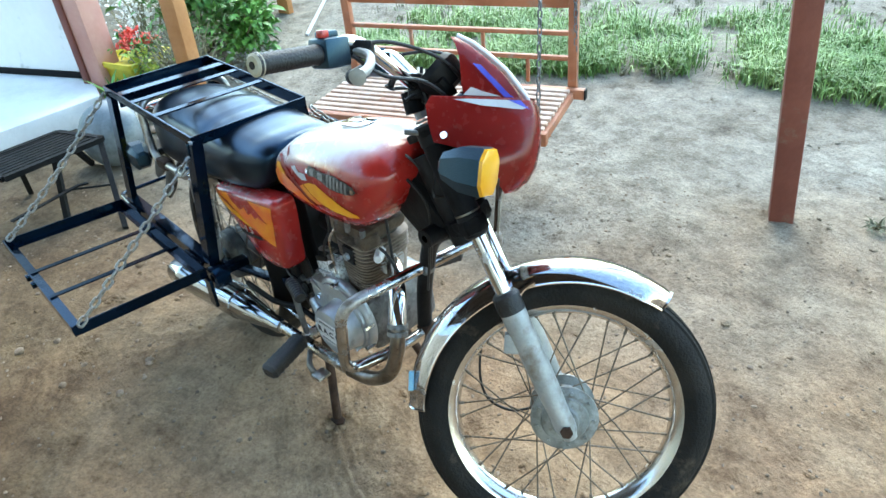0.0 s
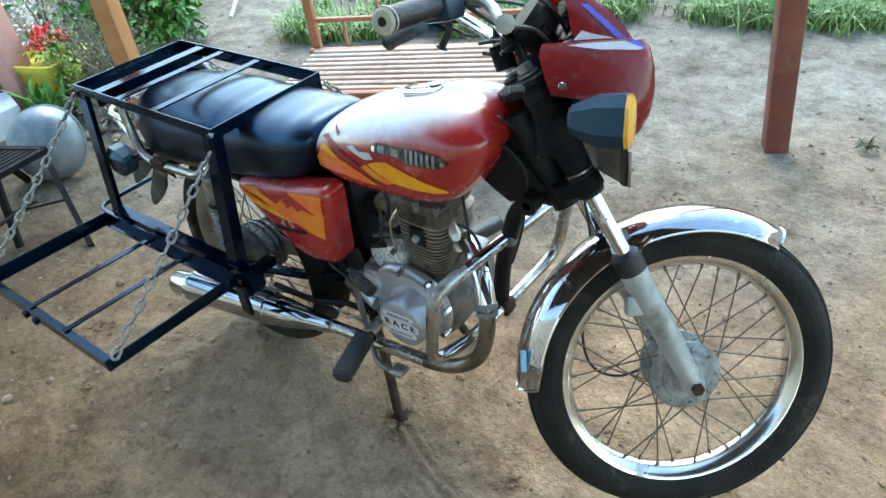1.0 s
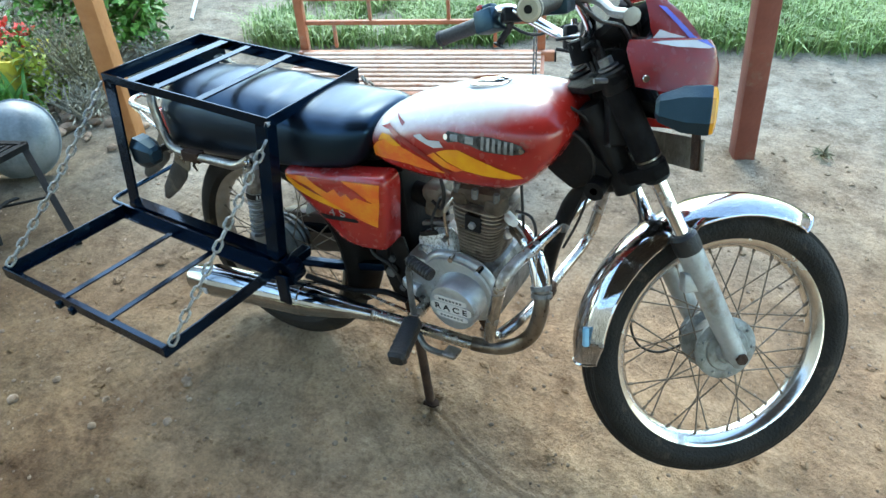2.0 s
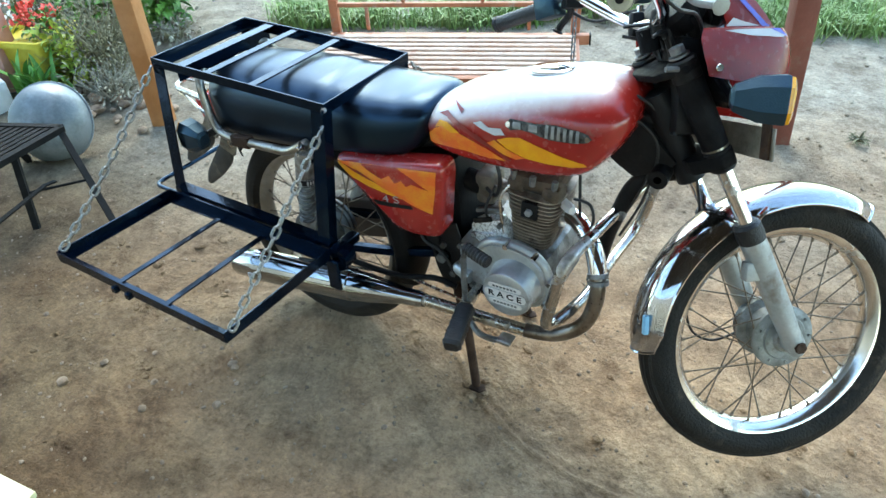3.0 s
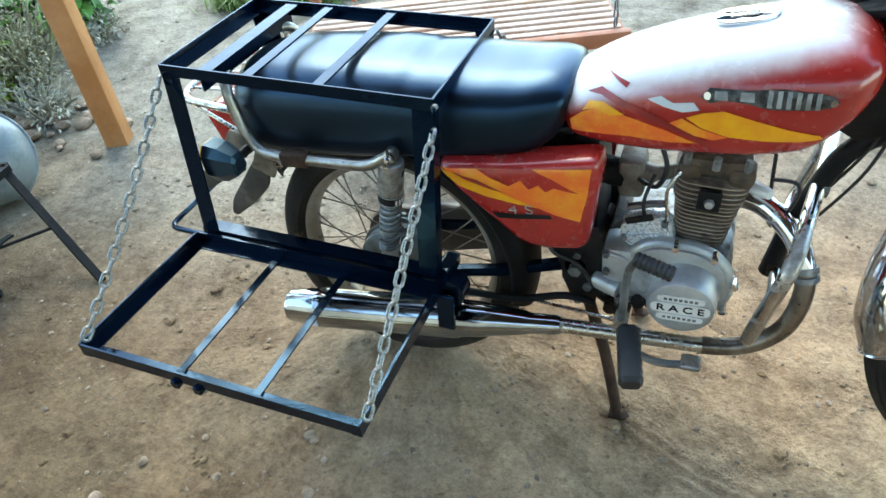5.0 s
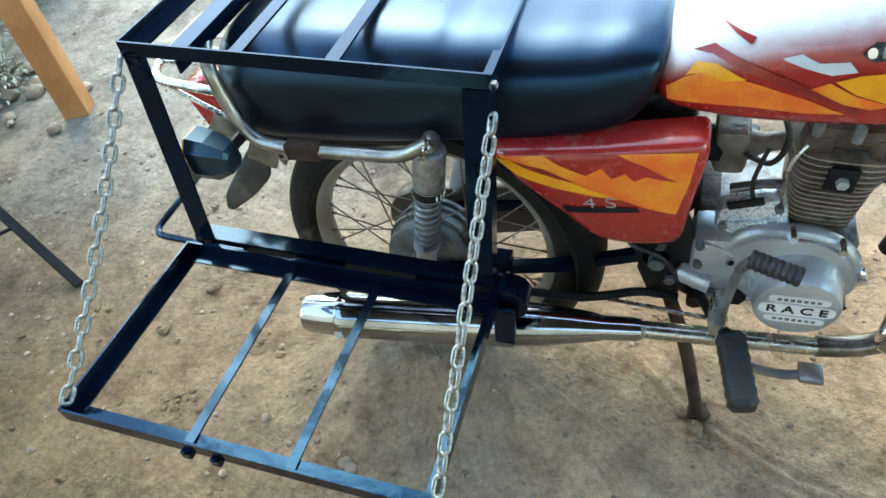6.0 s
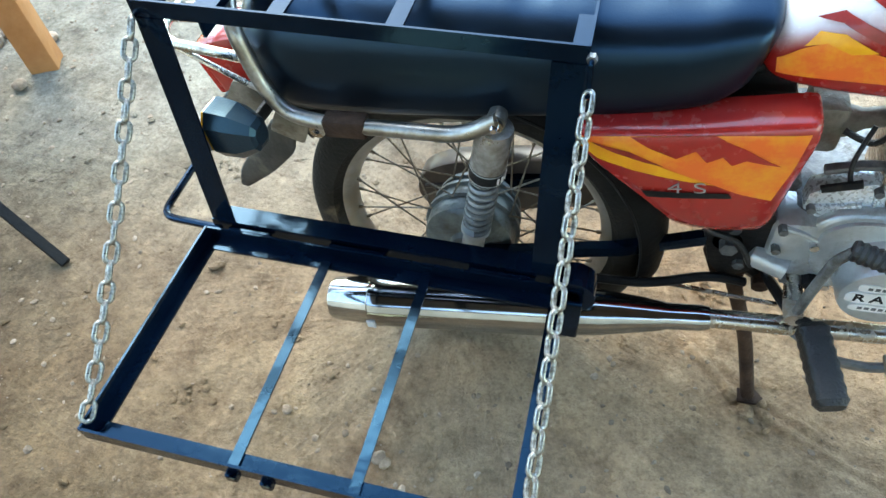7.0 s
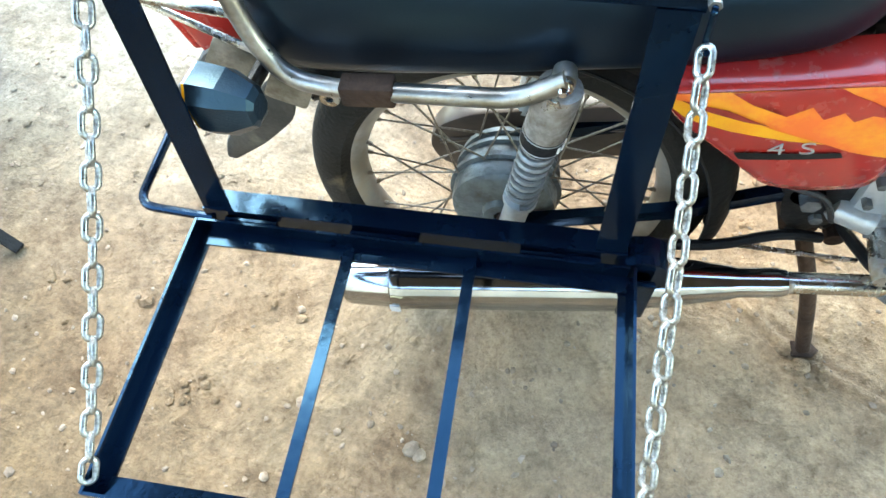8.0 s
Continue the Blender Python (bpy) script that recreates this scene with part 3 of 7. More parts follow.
part("axle_nut", rod(N(), AXLE_R + Vector((0, -0.092, 0)), AXLE_R + Vector((0, -0.082, 0)), 0.011, 6), RUST, rear, smooth=20)

# fork legs: chrome stanchions in dark shrouds, grey sliders
for sgn in (-1, 1):
    foot = AXLE_F + Vector((0, sgn * 0.073, 0))
    at = lambda s, f=0.0: foot + STEER_UP * s + STEER_FWD * f
    slider = sweep(N(), [at(-0.025), at(0.0), at(0.03), at(0.09), at(0.252), at(0.274), at(0.280)], [0.014, 0.022, 0.021, 0.0235, 0.0255, 0.0255, 0.022], 20)
    rod(slider, foot + Vector((0, 0.022, 0)), foot + Vector((0, -0.010, 0)), 0.02, 16)
    box(slider, foot + STEER_UP * 0.19 + Vector((-0.045, -0.012, -0.02)), foot + STEER_UP * 0.19 + Vector((-0.005, 0.012, 0.02)), bevel=0.004)
    leg = part("fork_slider", slider, FORK_GREY, bike, "grey painted fork slider", STEER)
    part("dust_boot", sweep(N(), [at(0.262), at(0.274), at(0.297), at(0.304)], [0.0265, 0.0275, 0.0265, 0.02], 20), GRIP, leg, "black rubber dust seal", STEER)
    part("stanchion", rod(N(), at(0.265), at(0.645), 0.0155, 18), CHROME, leg, "chromed fork tube", STEER)
    part("fork_shroud", sweep(N(), [at(0.462), at(0.467), at(0.51), at(0.60), at(0.63)], [0.019, 0.024, 0.026, 0.026, 0.024], 18), BLACK_OILY, leg, "black fork shroud", STEER)
    part("fork_cap", rod(N(), at(0.663), at(0.675), 0.014, 8), GREASY, leg, "", STEER)

# the two yokes
def yoke(s, thick, name):
    bm = N()
    pts = []
    for y, f in ((-0.100, 0.016), (-0.100, -0.012), (-0.05, -0.050), (0.05, -0.050), (0.100, -0.012), (0.100, 0.016), (0.073, 0.030), (0.035, 0.008), (-0.035, 0.008), (-0.073, 0.030)):
        pts.append(AXLE_F + Vector((0, y, 0)) + STEER_UP * s + STEER_FWD * f)
    plate(bm, pts, STEER_UP * thick, 0.004)
    return part(name, bm, BLACK_OILY, bike, "black steel fork yoke", STEER)


yoke(0.432, 0.03, "lower_yoke")
for sgn in (-1, 1):
    p = AXLE_F + Vector((0, sgn * 0.073, 0))
    part("yoke_collar", sweep(N(), [p + STEER_UP * q for q in (0.424, 0.428, 0.466, 0.470)], [0.021, 0.025, 0.025, 0.022], 20), BLACK_MATT, bike, "", STEER)
    part("collar_ring", sweep(N(), [p + STEER_UP * q for q in (0.4705, 0.474)], 0.0255, 20), RAIL_STEEL, bike, "thin bright ring", STEER)
yoke(0.628, 0.016, "upper_yoke")
for sgn in (-1, 1):
    p = AXLE_F + Vector((0, sgn * 0.073, 0))
    part("yoke_collar", sweep(N(), [p + STEER_UP * s for s in (0.611, 0.615, 0.649, 0.653)], [0.024, 0.027, 0.027, 0.023], 20), BLACK_MATT, bike, "", STEER)
    part("clamp_ring", sweep(N(), [p + STEER_UP * s for s in (0.656, 0.660)], 0.0185, 20), GREASY, bike, "greasy clamp ring", STEER)
    part("clamp_bolt", rod(N(), p + STEER_UP * 0.633 + Vector((-0.02, sgn * 0.018, 0)), p + STEER_UP * 0.633 + Vector((-0.045, sgn * 0.018, 0)), 0.005, 8), GREASY, bike, "", STEER)

# mudguard: chromed arch over the front wheel
def arch(c, r, a0, a1, half, drop, n=40):
    rows = []
    for k in range(n + 1):
        a = radians(a0 + (a1 - a0) * k / n)
        e = min(1.0, 0.55 + 0.45 * min(k, n - k) / 3)
        row = []
        for j in range(11):
            t = j / 10 * 2 - 1
            rr = r - drop * abs(t) ** 2.4
            row.append(c + Vector((rr * math.cos(a), half * e * math.sin(t * 1.25) / math.sin(1.25), rr * math.sin(a))))
        rows.append(row)
    bm = rings(N(), rows, closed=False, cap=False)
    bmesh.ops.solidify(bm, geom=bm.faces[:], thickness=0.0018)
    for side in (0, 10):
        sweep(bm, [row[side] for row in rows], 0.0024, 6)
    for row in (rows[0], rows[-1]):
        sweep(bm, row, 0.0026, 6)
    return bm


blue_c = AXLE_F + Vector((0.002, 0, 0.004))
fender = part("front_mudguard", arch(blue_c, 0.325, 55, 183, 0.056, 0.036), CHROME, bike, "chromed front mudguard", STEER)
for sgn in (-1, 1):
    for a in (112,):
        p = AXLE_F + Vector((0.30 * math.cos(radians(a)), sgn * 0.056, 0.30 * math.sin(radians(a))))
        part("mudguard_stay", sweep(N(), rounded([p + Vector((0.03, 0, 0.012)), p + Vector((0.0, sgn * 0.008, -0.01)), AXLE_F + Vector((0, sgn * 0.07, 0)) + STEER_UP * 0.215], 0.02), 0.006, 8), CHROME, fender, "", STEER)
part("sticker", box(N(), blue_c + Vector((0.325 * math.cos(radians(170)) - 0.002, -0.046, 0.325 * math.sin(radians(170)) - 0.022)), blue_c + Vector((0.325 * math.cos(radians(170)) + 0.008, -0.034, 0.325 * math.sin(radians(170)) + 0.018)), bevel=0.001), PALE_BLUE, fender, "pale blue sticker", STEER)
part("speedometer_drive", lathe(N(), [(0.012, 0.030), (0.05, 0.034), (0.058, 0.04), (0.058, 0.058), (0.02, 0.062), (0.012, 0.062)], "y", AXLE_F, 28), GREASY, front, "dark speedometer drive", STEER)
part("speedometer_cable", sweep(N(), curve([AXLE_F + Vector(p) for p in ((-0.05, 0.05, -0.02), (-0.11, 0.052, -0.035), (-0.165, 0.05, 0.0), (-0.18, 0.05, 0.09), (-0.16, 0.055, 0.24), (-0.19, 0.06, 0.4), (-0.27, 0.05, 0.56))]), 0.003, 6), GRIP, bike, "thin black cable", STEER)

# headlamp cowl with screen
def ring_of(x0, w, zlo, zhi, n=16, power=2.6):
    out = []
    for k in range(n):
        a = 2 * math.pi * k / n
        cy, sz = math.cos(a), math.sin(a)
        out.append(Vector((x0, w * math.copysign(abs(cy) ** (2 / power), cy), (zlo + zhi) / 2 + (zhi - zlo) / 2 * math.copysign(abs(sz) ** (2 / power), sz))))
    return out


def cowl():
    """Side cheeks and nose of the small fairing, cut at its rear edges."""
    rows = []
    for z, xr, xf, wr, wf in ((0.742, 1.082, 1.096, 0.092, 0.066), (0.760, 1.072, 1.114, 0.110, 0.076), (0.788, 1.064, 1.127, 0.122, 0.085), (0.816, 1.050, 1.131, 0.130, 0.092), (0.827, 0.985, 1.132, 0.135, 0.094), (0.833, 0.955, 1.132, 0.136, 0.095), (0.865, 0.944, 1.130, 0.136, 0.097), (0.895, 0.938, 1.123, 0.130, 0.094), (0.909, 0.944, 1.115, 0.124, 0.090)):
        row = []
        for t in np.linspace(-1, 1, 25):
            a = abs(t)
            f = min(1.0, (1 - a) / 0.55)
            x = xr + (xf - xr) * math.sin(f * math.pi / 2) ** 0.8
            y = (wr + (wf - wr) * f) if a > 0.45 else (wf * math.sin(a / 0.45 * math.pi / 2))
            if a <= 0.45:
                x = xf + 0.012 * (1 - (a / 0.45) ** 2)
            row.append(Vector((x, math.copysign(y, t), z)))
        rows.append(row)
    bm = rings(N(), rows, closed=False, cap=False)
    bmesh.ops.solidify(bm, geom=bm.faces[:], thickness=0.003)
    return bm


def screen():
    """The raised visor: cheeks running up to a tip."""
    rows = []
    for z, xr, xf, w in ((0.906, 1.006, 1.110, 0.098), (0.930, 0.996, 1.091, 0.097), (0.955, 0.993, 1.068, 0.093), (0.980, 0.989, 1.036, 0.086), (1.001, 0.980, 1.005, 0.078), (1.013, 0.970, 0.982, 0.070)):
        row = []
        for t in np.linspace(-1, 1, 21):
            a = abs(t)
            if a > 0.55:
                f = (1 - a) / 0.45
                row.append(Vector((xr + (xf - xr) * f * 0.93, math.copysign(w * (1 - 0.12 * f * f), t), z)))
            else:
                row.append(Vector((xf - (xf - xr) * 0.07 * (a / 0.55) ** 2, math.copysign(w * 0.88 * math.sin(a / 0.55 * math.pi / 2), t), z)))
        rows.append(row)
    bm = rings(N(), rows, closed=False, cap=False)
    bmesh.ops.solidify(bm, geom=bm.faces[:], thickness=0.003)
    return bm


fairing = part("fairing", cowl(), RED, bike, "red plastic headlamp fairing with blue and white stripes", STEER)
part("screen", screen(), RED, fairing, "red raised screen with a pale rim", STEER)
part("screen_trim", sweep(N(), [Vector((x, -0.002, z)) for x, z in ((1.119, 0.895), (1.110, 0.913), (1.092, 0.935), (1.069, 0.960), (1.036, 0.986), (1.006, 1.006), (0.976, 1.018))], 0.006, 8), WHITE_PAINT, fairing, "white rim", STEER)
part("fairing_inside", plate(N(), [Vector(p) for p in ((1.03, -0.115, 0.77), (1.03, 0.115, 0.77), (0.978, 0.118, 0.84), (0.962, 0.118, 0.9), (1.0, 0.085, 0.925), (1.0, 0.072, 0.98), (1.0, -0.072, 0.98), (1.0, -0.085, 0.925), (0.962, -0.118, 0.9), (0.978, -0.118, 0.84))], (0.012, 0, 0), 0.002), SMOKED, fairing, "dark instrument panel", STEER)
for sgn in (-1, 1):
    part("ledge", plate(N(), [Vector((x, sgn * y, 0.9085)) for x, y in ((0.945, 0.122), (1.0, 0.117), (1.06, 0.108), (1.10, 0.09), (1.085, 0.088), (1.02, 0.095), (1.004, 0.094), (0.958, 0.10))], (0, 0, 0.003), 0.0008), RED, fairing, "", STEER)
    part("screw", lathe(N(), [(0.0005, -0.003), (0.006, -0.003), (0.008, 0.0), (0.008, 0.004)], "y", Vector((0.972, sgn * 0.1375, 0.846)), 12), CHROME, fairing, "", STEER)


def indicator(m, name, parent):
    """Faceted dark housing, lens in front."""
    bm = N()
    rows = []
    for x, hy, hz in ((-0.050, 0.014, 0.014), (-0.044, 0.020, 0.024), (-0.005, 0.031, 0.040), (0.035, 0.033, 0.043), (0.04, 0.032, 0.042)):
        rows.append([Vector((x, a * hy, b * hz)) for a, b in ((-1, -0.5), (-1, 0.55), (-0.55, 1), (0.55, 1), (1, 0.55), (1, -0.5), (0.6, -1), (-0.6, -1))])
    rings(bm, rows)
    o = part(name, bm, PLASTIC, parent, "dark grey plastic indicator housing", m, smooth=20)
    rows = []
    for x, k in ((0.038, 0.97), (0.046, 0.93), (0.050, 0.7)):
        rows.append([Vector((x, a * 0.033 * k, b * 0.043 * k)) for a, b in ((-1, -0.5), (-1, 0.55), (-0.55, 1), (0.55, 1), (1, 0.55), (1, -0.5), (0.6, -1), (-0.6, -1))])
    part("lens", rings(N(), rows), AMBER, o, "amber lens", m, smooth=30)
    stem = "stem"
    part(stem, rod(N(), (-0.02, 0, 0), (-0.02, 0.08, 0), 0.011), GRIP, o, "", m)
    return o


indicator(STEER @ pose(1.018, -0.194, 0.796, 0, 3, -27) @ Matrix.Diagonal((0.97, 0.92, 0.94, 1)), "front_indicator", bike)
indicator(STEER @ pose(1.018, 0.194, 0.806, 0, 0, 10) @ Matrix.Diagonal((0.9, -0.9, 0.9, 1)), "front_indicator", bike)
plate_f = part("number_plate", box(N(), (1.073, -0.16, 0.682), (1.077, 0.16, 0.74), bevel=0.001), DIRTY_ALLOY, bike, "dirty bare metal front number plate", STEER)
for y in (-0.142, 0.142):
    part("bracket", box(N(), (1.067, y - 0.012, 0.684), (1.0725, y + 0.012, 0.775), bevel=0.001), RUST, plate_f, "", STEER)
part("horn", lathe(N(), [(0.0005, -0.012), (0.03, -0.012), (0.036, -0.004), (0.036, 0.008), (0.02, 0.014), (0.0005, 0.014)], "x", Vector((0.985, 0.03, 0.655)), 24), BLACK_MATT, bike, "", STEER)

# handlebar
BAR = [Vector(p) for p in ((0.705, -0.325, 0.948), (0.755, -0.245, 0.968), (0.802, -0.18, 1.003), (0.868, -0.10, 0.945), (0.885, -0.05, 0.925), (0.885, 0.05, 0.925), (0.868, 0.10, 0.945), (0.802, 0.18, 1.003), (0.755, 0.245, 0.968), (0.705, 0.325, 0.948))]
BAR = [Vector((p.x - 0.07 * max(0.0, abs(p.y) - 0.1), p.y, p.z - 0.012)) for p in BAR]
# the bar has been knocked round and to one side in its clamps
BAR_P = Vector((0.885, 0, 0.925))
WHEEL_STEER = STEER
STEER = STEER @ Matrix.Translation(BAR_P + Vector((0.02, 0.012, 0.008))) @ Matrix.Rotation(radians(0.9), 4, "Z") @ Matrix.Rotation(radians(-1.0), 4, "X") @ Matrix.Translation(-BAR_P)
bar = part("handlebar", sweep(N(), rounded(BAR, 0.04, 6), 0.0115, 14), CHROME, bike, "chromed handlebar", STEER)
for sgn in (-1, 1):
    e, i = Vector((0.684, sgn * 0.333, 0.935)), Vector((0.7525, sgn * 0.235, 0.958))
    d = (i - e).normalized()
    L = (i - e).length
    pts, rad = [], []
    for k in range(25):
        t = k / 24
        pts.append(e + d * L * t)
        rad.append(0.0185 if k in (0, 1) else (0.0168 if k % 2 else 0.0155))
    g = part("grip", sweep(N(), pts, rad, 18), GRIP, bar, "ribbed black rubber grip", STEER)
    part("grip_end", sweep(N(), [e - d * 0.004, e - d * 0.001, e + d * 0.006], [0.014, 0.0175, 0.0188], 18), GRIP_END if sgn < 0 else GRIP, g, "worn pale grip end" if sgn < 0 else "", STEER)
    if sgn < 0:
        part("end_hole", rod(N(), e - d * 0.0055, e, 0.006, 12), BLACK_MATT, g, "", STEER)
    sw = N()
    rows_m = Matrix.Translation(i + d * 0.03) @ d.to_track_quat("X", "Z").to_matrix().to_4x4()
    box(sw, (-0.03, -0.022, -0.024), (0.022, 0.024, 0.024), rows_m, bevel=0.006)
    box(sw, (-0.02, -0.008, 0.02), (0.012, 0.016, 0.034), rows_m, bevel=0.004)
    sc = part("switch_housing", sw, PLASTIC, bar, "black plastic switch housing", STEER)
    part("switch_button", box(N(), (-0.026, -0.012, 0.024), (-0.012, 0.004, 0.036), rows_m, bevel=0.002), RED_LENS, sc, "red switch button", STEER)
    if sgn < 0:
        lev = curve([(0.80, -0.185, 0.968), (0.826, -0.202, 0.962), (0.836, -0.23, 0.950), (0.836, -0.262, 0.936), (0.836, -0.312, 0.928), (0.836, -0.33, 0.923)])
    else:
        lev = curve([i + d * 0.07 + Vector((0.012, 0, -0.01)), i + d * 0.045 + Vector((0.03, 0.004, -0.02)), i + d * 0.02 + Vector((0.034, 0.008, -0.036)), i + d * 0.015 + Vector((0.03, 0.01, -0.05))])
    part("lever", sweep(N(), lev, [0.0078] * (len(lev) - 4) + [0.0085, 0.0125, 0.0135, 0.008], 10), FORK_GREY if sgn < 0 else BLACK_MATT, bar, "bare alloy hand lever" if sgn < 0 else "", STEER)
    mb = i + d * 0.075
    part("lever_clamp", box(N(), mb - Vector((0.01, 0.018, 0.016)), mb + Vector((0.035, 0.018, 0.014)), bevel=0.005), BLACK_MATT, bar, "", STEER)
for sgn in (-1, 1):
    part("bar_clamp", box(N(), (0.872, sgn * 0.045 - 0.012, 0.892), (0.899, sgn * 0.045 + 0.012, 0.940), bevel=0.007), BLACK_MATT, bar, "", STEER)
    part("clamp_bolt", rod(N(), (0.893, sgn * 0.045, 0.94), (0.893, sgn * 0.045, 0.951), 0.006, 6), CHROME, bar, "", STEER, smooth=20)
for k, (pts) in enumerate((
        [(0.80, -0.19, 0.975), (0.86, -0.16, 0.985), (0.95, -0.09, 0.955), (1.0, -0.03, 0.87), (0.98, 0.0, 0.78)],
        [(0.80, -0.2, 0.96), (0.85, -0.18, 0.93), (0.92, -0.12, 0.92), (0.97, -0.05, 0.86), (0.96, 0.02, 0.74)],
        [(0.79, 0.2, 0.965), (0.85, 0.17, 0.93), (0.93, 0.1, 0.945), (0.985, 0.02, 0.89), (0.97, -0.03, 0.76)],
        [(0.80, 0.19, 0.98), (0.90, 0.15, 0.99), (0.97, 0.07, 0.95), (0.985, 0.03, 0.83)])):
    part("control_cable", sweep(N(), curve(pts), 0.0035, 7), GRIP, bar, "black control cable", STEER)
part("taped_cable", sweep(N(), curve([(0.93, -0.08, 0.93), (0.955, -0.055, 0.90), (0.95, -0.03, 0.84), (0.955, 0.0, 0.78)]), 0.012, 9), BLACK_MATT, bar, "thick taped cable", STEER)
STEER = WHEEL_STEER
part("instrument_housing", rings(N(), [[v + Vector((0, 0, 0)) for v in ring_of(0.0, 0.075, -0.04, 0.04, 20, 3.2)], [v + Vector((0.012, 0, 0)) for v in ring_of(0.0, 0.08, -0.045, 0.045, 20, 3.2)], [v + Vector((0.05, 0, 0)) for v in ring_of(0.0, 0.06, -0.035, 0.035, 20, 3.2)]]), BLACK_MATT, bike, "black instrument housing", STEER @ pose(0.935, 0, 0.958, 0, 38, 0))
lock = part("ignition_lock", rod(N(), (0.905, -0.012, 0.875), (0.893, -0.012, 0.915), 0.019, 16), BLACK_OILY, bike, "black ignition lock", STEER)
part("key_slot", rod(N(), (0.8935, -0.012, 0.9135), (0.892, -0.012, 0.918), 0.011, 14), GREASY, lock, "", STEER)
rnd_c = random.Random(5)
for k in range(7):
    y0, y1 = rnd_c.uniform(-0.07, 0.06), rnd_c.uniform(-0.05, 0.05)
    part("cable", sweep(N(), curve([(0.86 + 0.01 * k, y0, 0.905 + rnd_c.uniform(-0.01, 0.02)), (0.905 + 0.004 * k, y0 * 0.8, 0.90 + rnd_c.uniform(-0.01, 0.02)), (0.945, (y0 + y1) / 2, 0.872 + rnd_c.uniform(-0.02, 0.02)), (0.955 + rnd_c.uniform(0, 0.02), y1, 0.80), (0.95, y1, 0.72)]), rnd_c.choice((0.0035, 0.0045, 0.006)), 7), GRIP, bike, "", STEER)
part("head_block", box(N(), (0.945, -0.05, 0.72), (1.005, 0.05, 0.90), bevel=0.012), BLACK_MATT, bike, "", STEER)

# frame
frame_tubes = N()
HEAD_LO, HEAD_HI = STEER_P + STEER_UP * 0.41, STEER_P + STEER_UP * 0.60
rod(frame_tubes, HEAD_LO, HEAD_HI, 0.028, 18)
sweep(frame_tubes, rounded([HEAD_HI - STEER_UP * 0.05, (0.75, 0, 0.70), (0.42, 0, 0.63)], 0.08), 0.022, 14)
sweep(frame_tubes, rounded([HEAD_LO + STEER_UP * 0.03, (0.90, 0, 0.60), (0.845, 0, 0.44), (0.82, 0, 0.30)], 0.05), 0.018, 14)
for sgn in (-1, 1):
    sweep(frame_tubes, rounded([(0.45, sgn * 0.05, 0.63), (0.2, sgn * 0.085, 0.59), (-0.22, sgn * 0.085, 0.57)], 0.08), 0.012, 10)
    sweep(frame_tubes, rounded([(0.43, sgn * 0.07, 0.6), (0.46, sgn * 0.09, 0.45), (0.46, sgn * 0.085, 0.30), (0.52, sgn * 0.07, 0.23)], 0.05), 0.014, 10)
    sweep(frame_tubes, [(0.40, sgn * 0.085, 0.40), (0.15, sgn * 0.09, 0.57)], 0.009, 8)
main = part("frame", frame_tubes, BLACK_MATT, bike, "black steel tube frame")
for sgn in (-1, 1):
    part("stand_bracket", plate(N(), [Vector((x, sgn * 0.088, z)) for x, z in ((0.445, 0.40), (0.49, 0.40), (0.51, 0.30), (0.50, 0.235), (0.455, 0.225), (0.43, 0.30))], (0, sgn * 0.008, 0), 0.002), RUST, main, "rusty stand bracket")
    for x, z in ((0.465, 0.37), (0.485, 0.285), (0.465, 0.245)):
        part("bolt", rod(N(), (x, sgn * 0.09, z), (x, sgn * 0.108, z), 0.0095, 6), GREASY, main, smooth=20)
part("head_gusset", plate(N(), [Vector((x, -0.034, z)) for x, z in ((0.86, 0.80), (0.99, 0.672), (0.96, 0.645), (0.905, 0.622), (0.87, 0.645), (0.80, 0.70))], (0, 0.068, 0), 0.008), BLACK_MATT, main, "black down-tube cover")
for z, y in ((0.80, -0.02), (0.76, -0.035)):
    part("wiring", sweep(N(), curve([(0.83, y, z - 0.03), (0.9, y - 0.01, z), (0.95, y, z - 0.06), (0.93, y, z - 0.18), (0.88, y + 0.02, z - 0.3)]), 0.003, 7), GRIP, main)
part("frame_tube_end", lathe(N(), [(0.008, -0.03), (0.02, -0.03), (0.02, 0.03), (0.008, 0.03)], "y", Vector((0.962, -0.035, 0.648)), 20), BLACK_MATT, main)

# tank
def tank():
    rows = []
    spec = ((0.438, 0.712, 0.648, 0.070), (0.460, 0.732, 0.628, 0.092), (0.52, 0.764, 0.619, 0.108), (0.60, 0.792, 0.617, 0.121), (0.70, 0.816, 0.620, 0.129), (0.775, 0.828, 0.627, 0.132), (0.828, 0.828, 0.645, 0.130), (0.866, 0.823, 0.680, 0.121), (0.890, 0.812, 0.712, 0.104), (0.906, 0.795, 0.742, 0.080), (0.911, 0.782, 0.76, 0.045))
    for x, zt, zb, w in spec:
        zc = zb + (zt - zb) * 0.46
        row = []
        for k in range(40):
            a = 2 * math.pi * k / 40
            c, s = math.cos(a), math.sin(a)
            n = 2.25 if s > 0 else 4.0
            h = (zt - zc) if s > 0 else (zc - zb)
            row.append(Vector((x, w * math.copysign(abs(c) ** (2 / n), c), zc + h * math.copysign(abs(s) ** (2 / n), s))))
        rows.append(row)
    # smooth the run of sections
    out = []
    for i in range(len(rows) - 1):
        for k in range(4):
            t = k / 4
            p0, p1, p2, p3 = rows[max(i - 1, 0)], rows[i], rows[i + 1], rows[min(i + 2, len(rows) - 1)]
            out.append([0.5 * ((2 * b) + (c - a) * t + (2 * a - 5 * b + 4 * c - d) * t * t + (3 * b - a - 3 * c + d) * t ** 3) for a, b, c, d in zip(p0, p1, p2, p3)])
    out.append(rows[-1])
    return rings(N(), out)


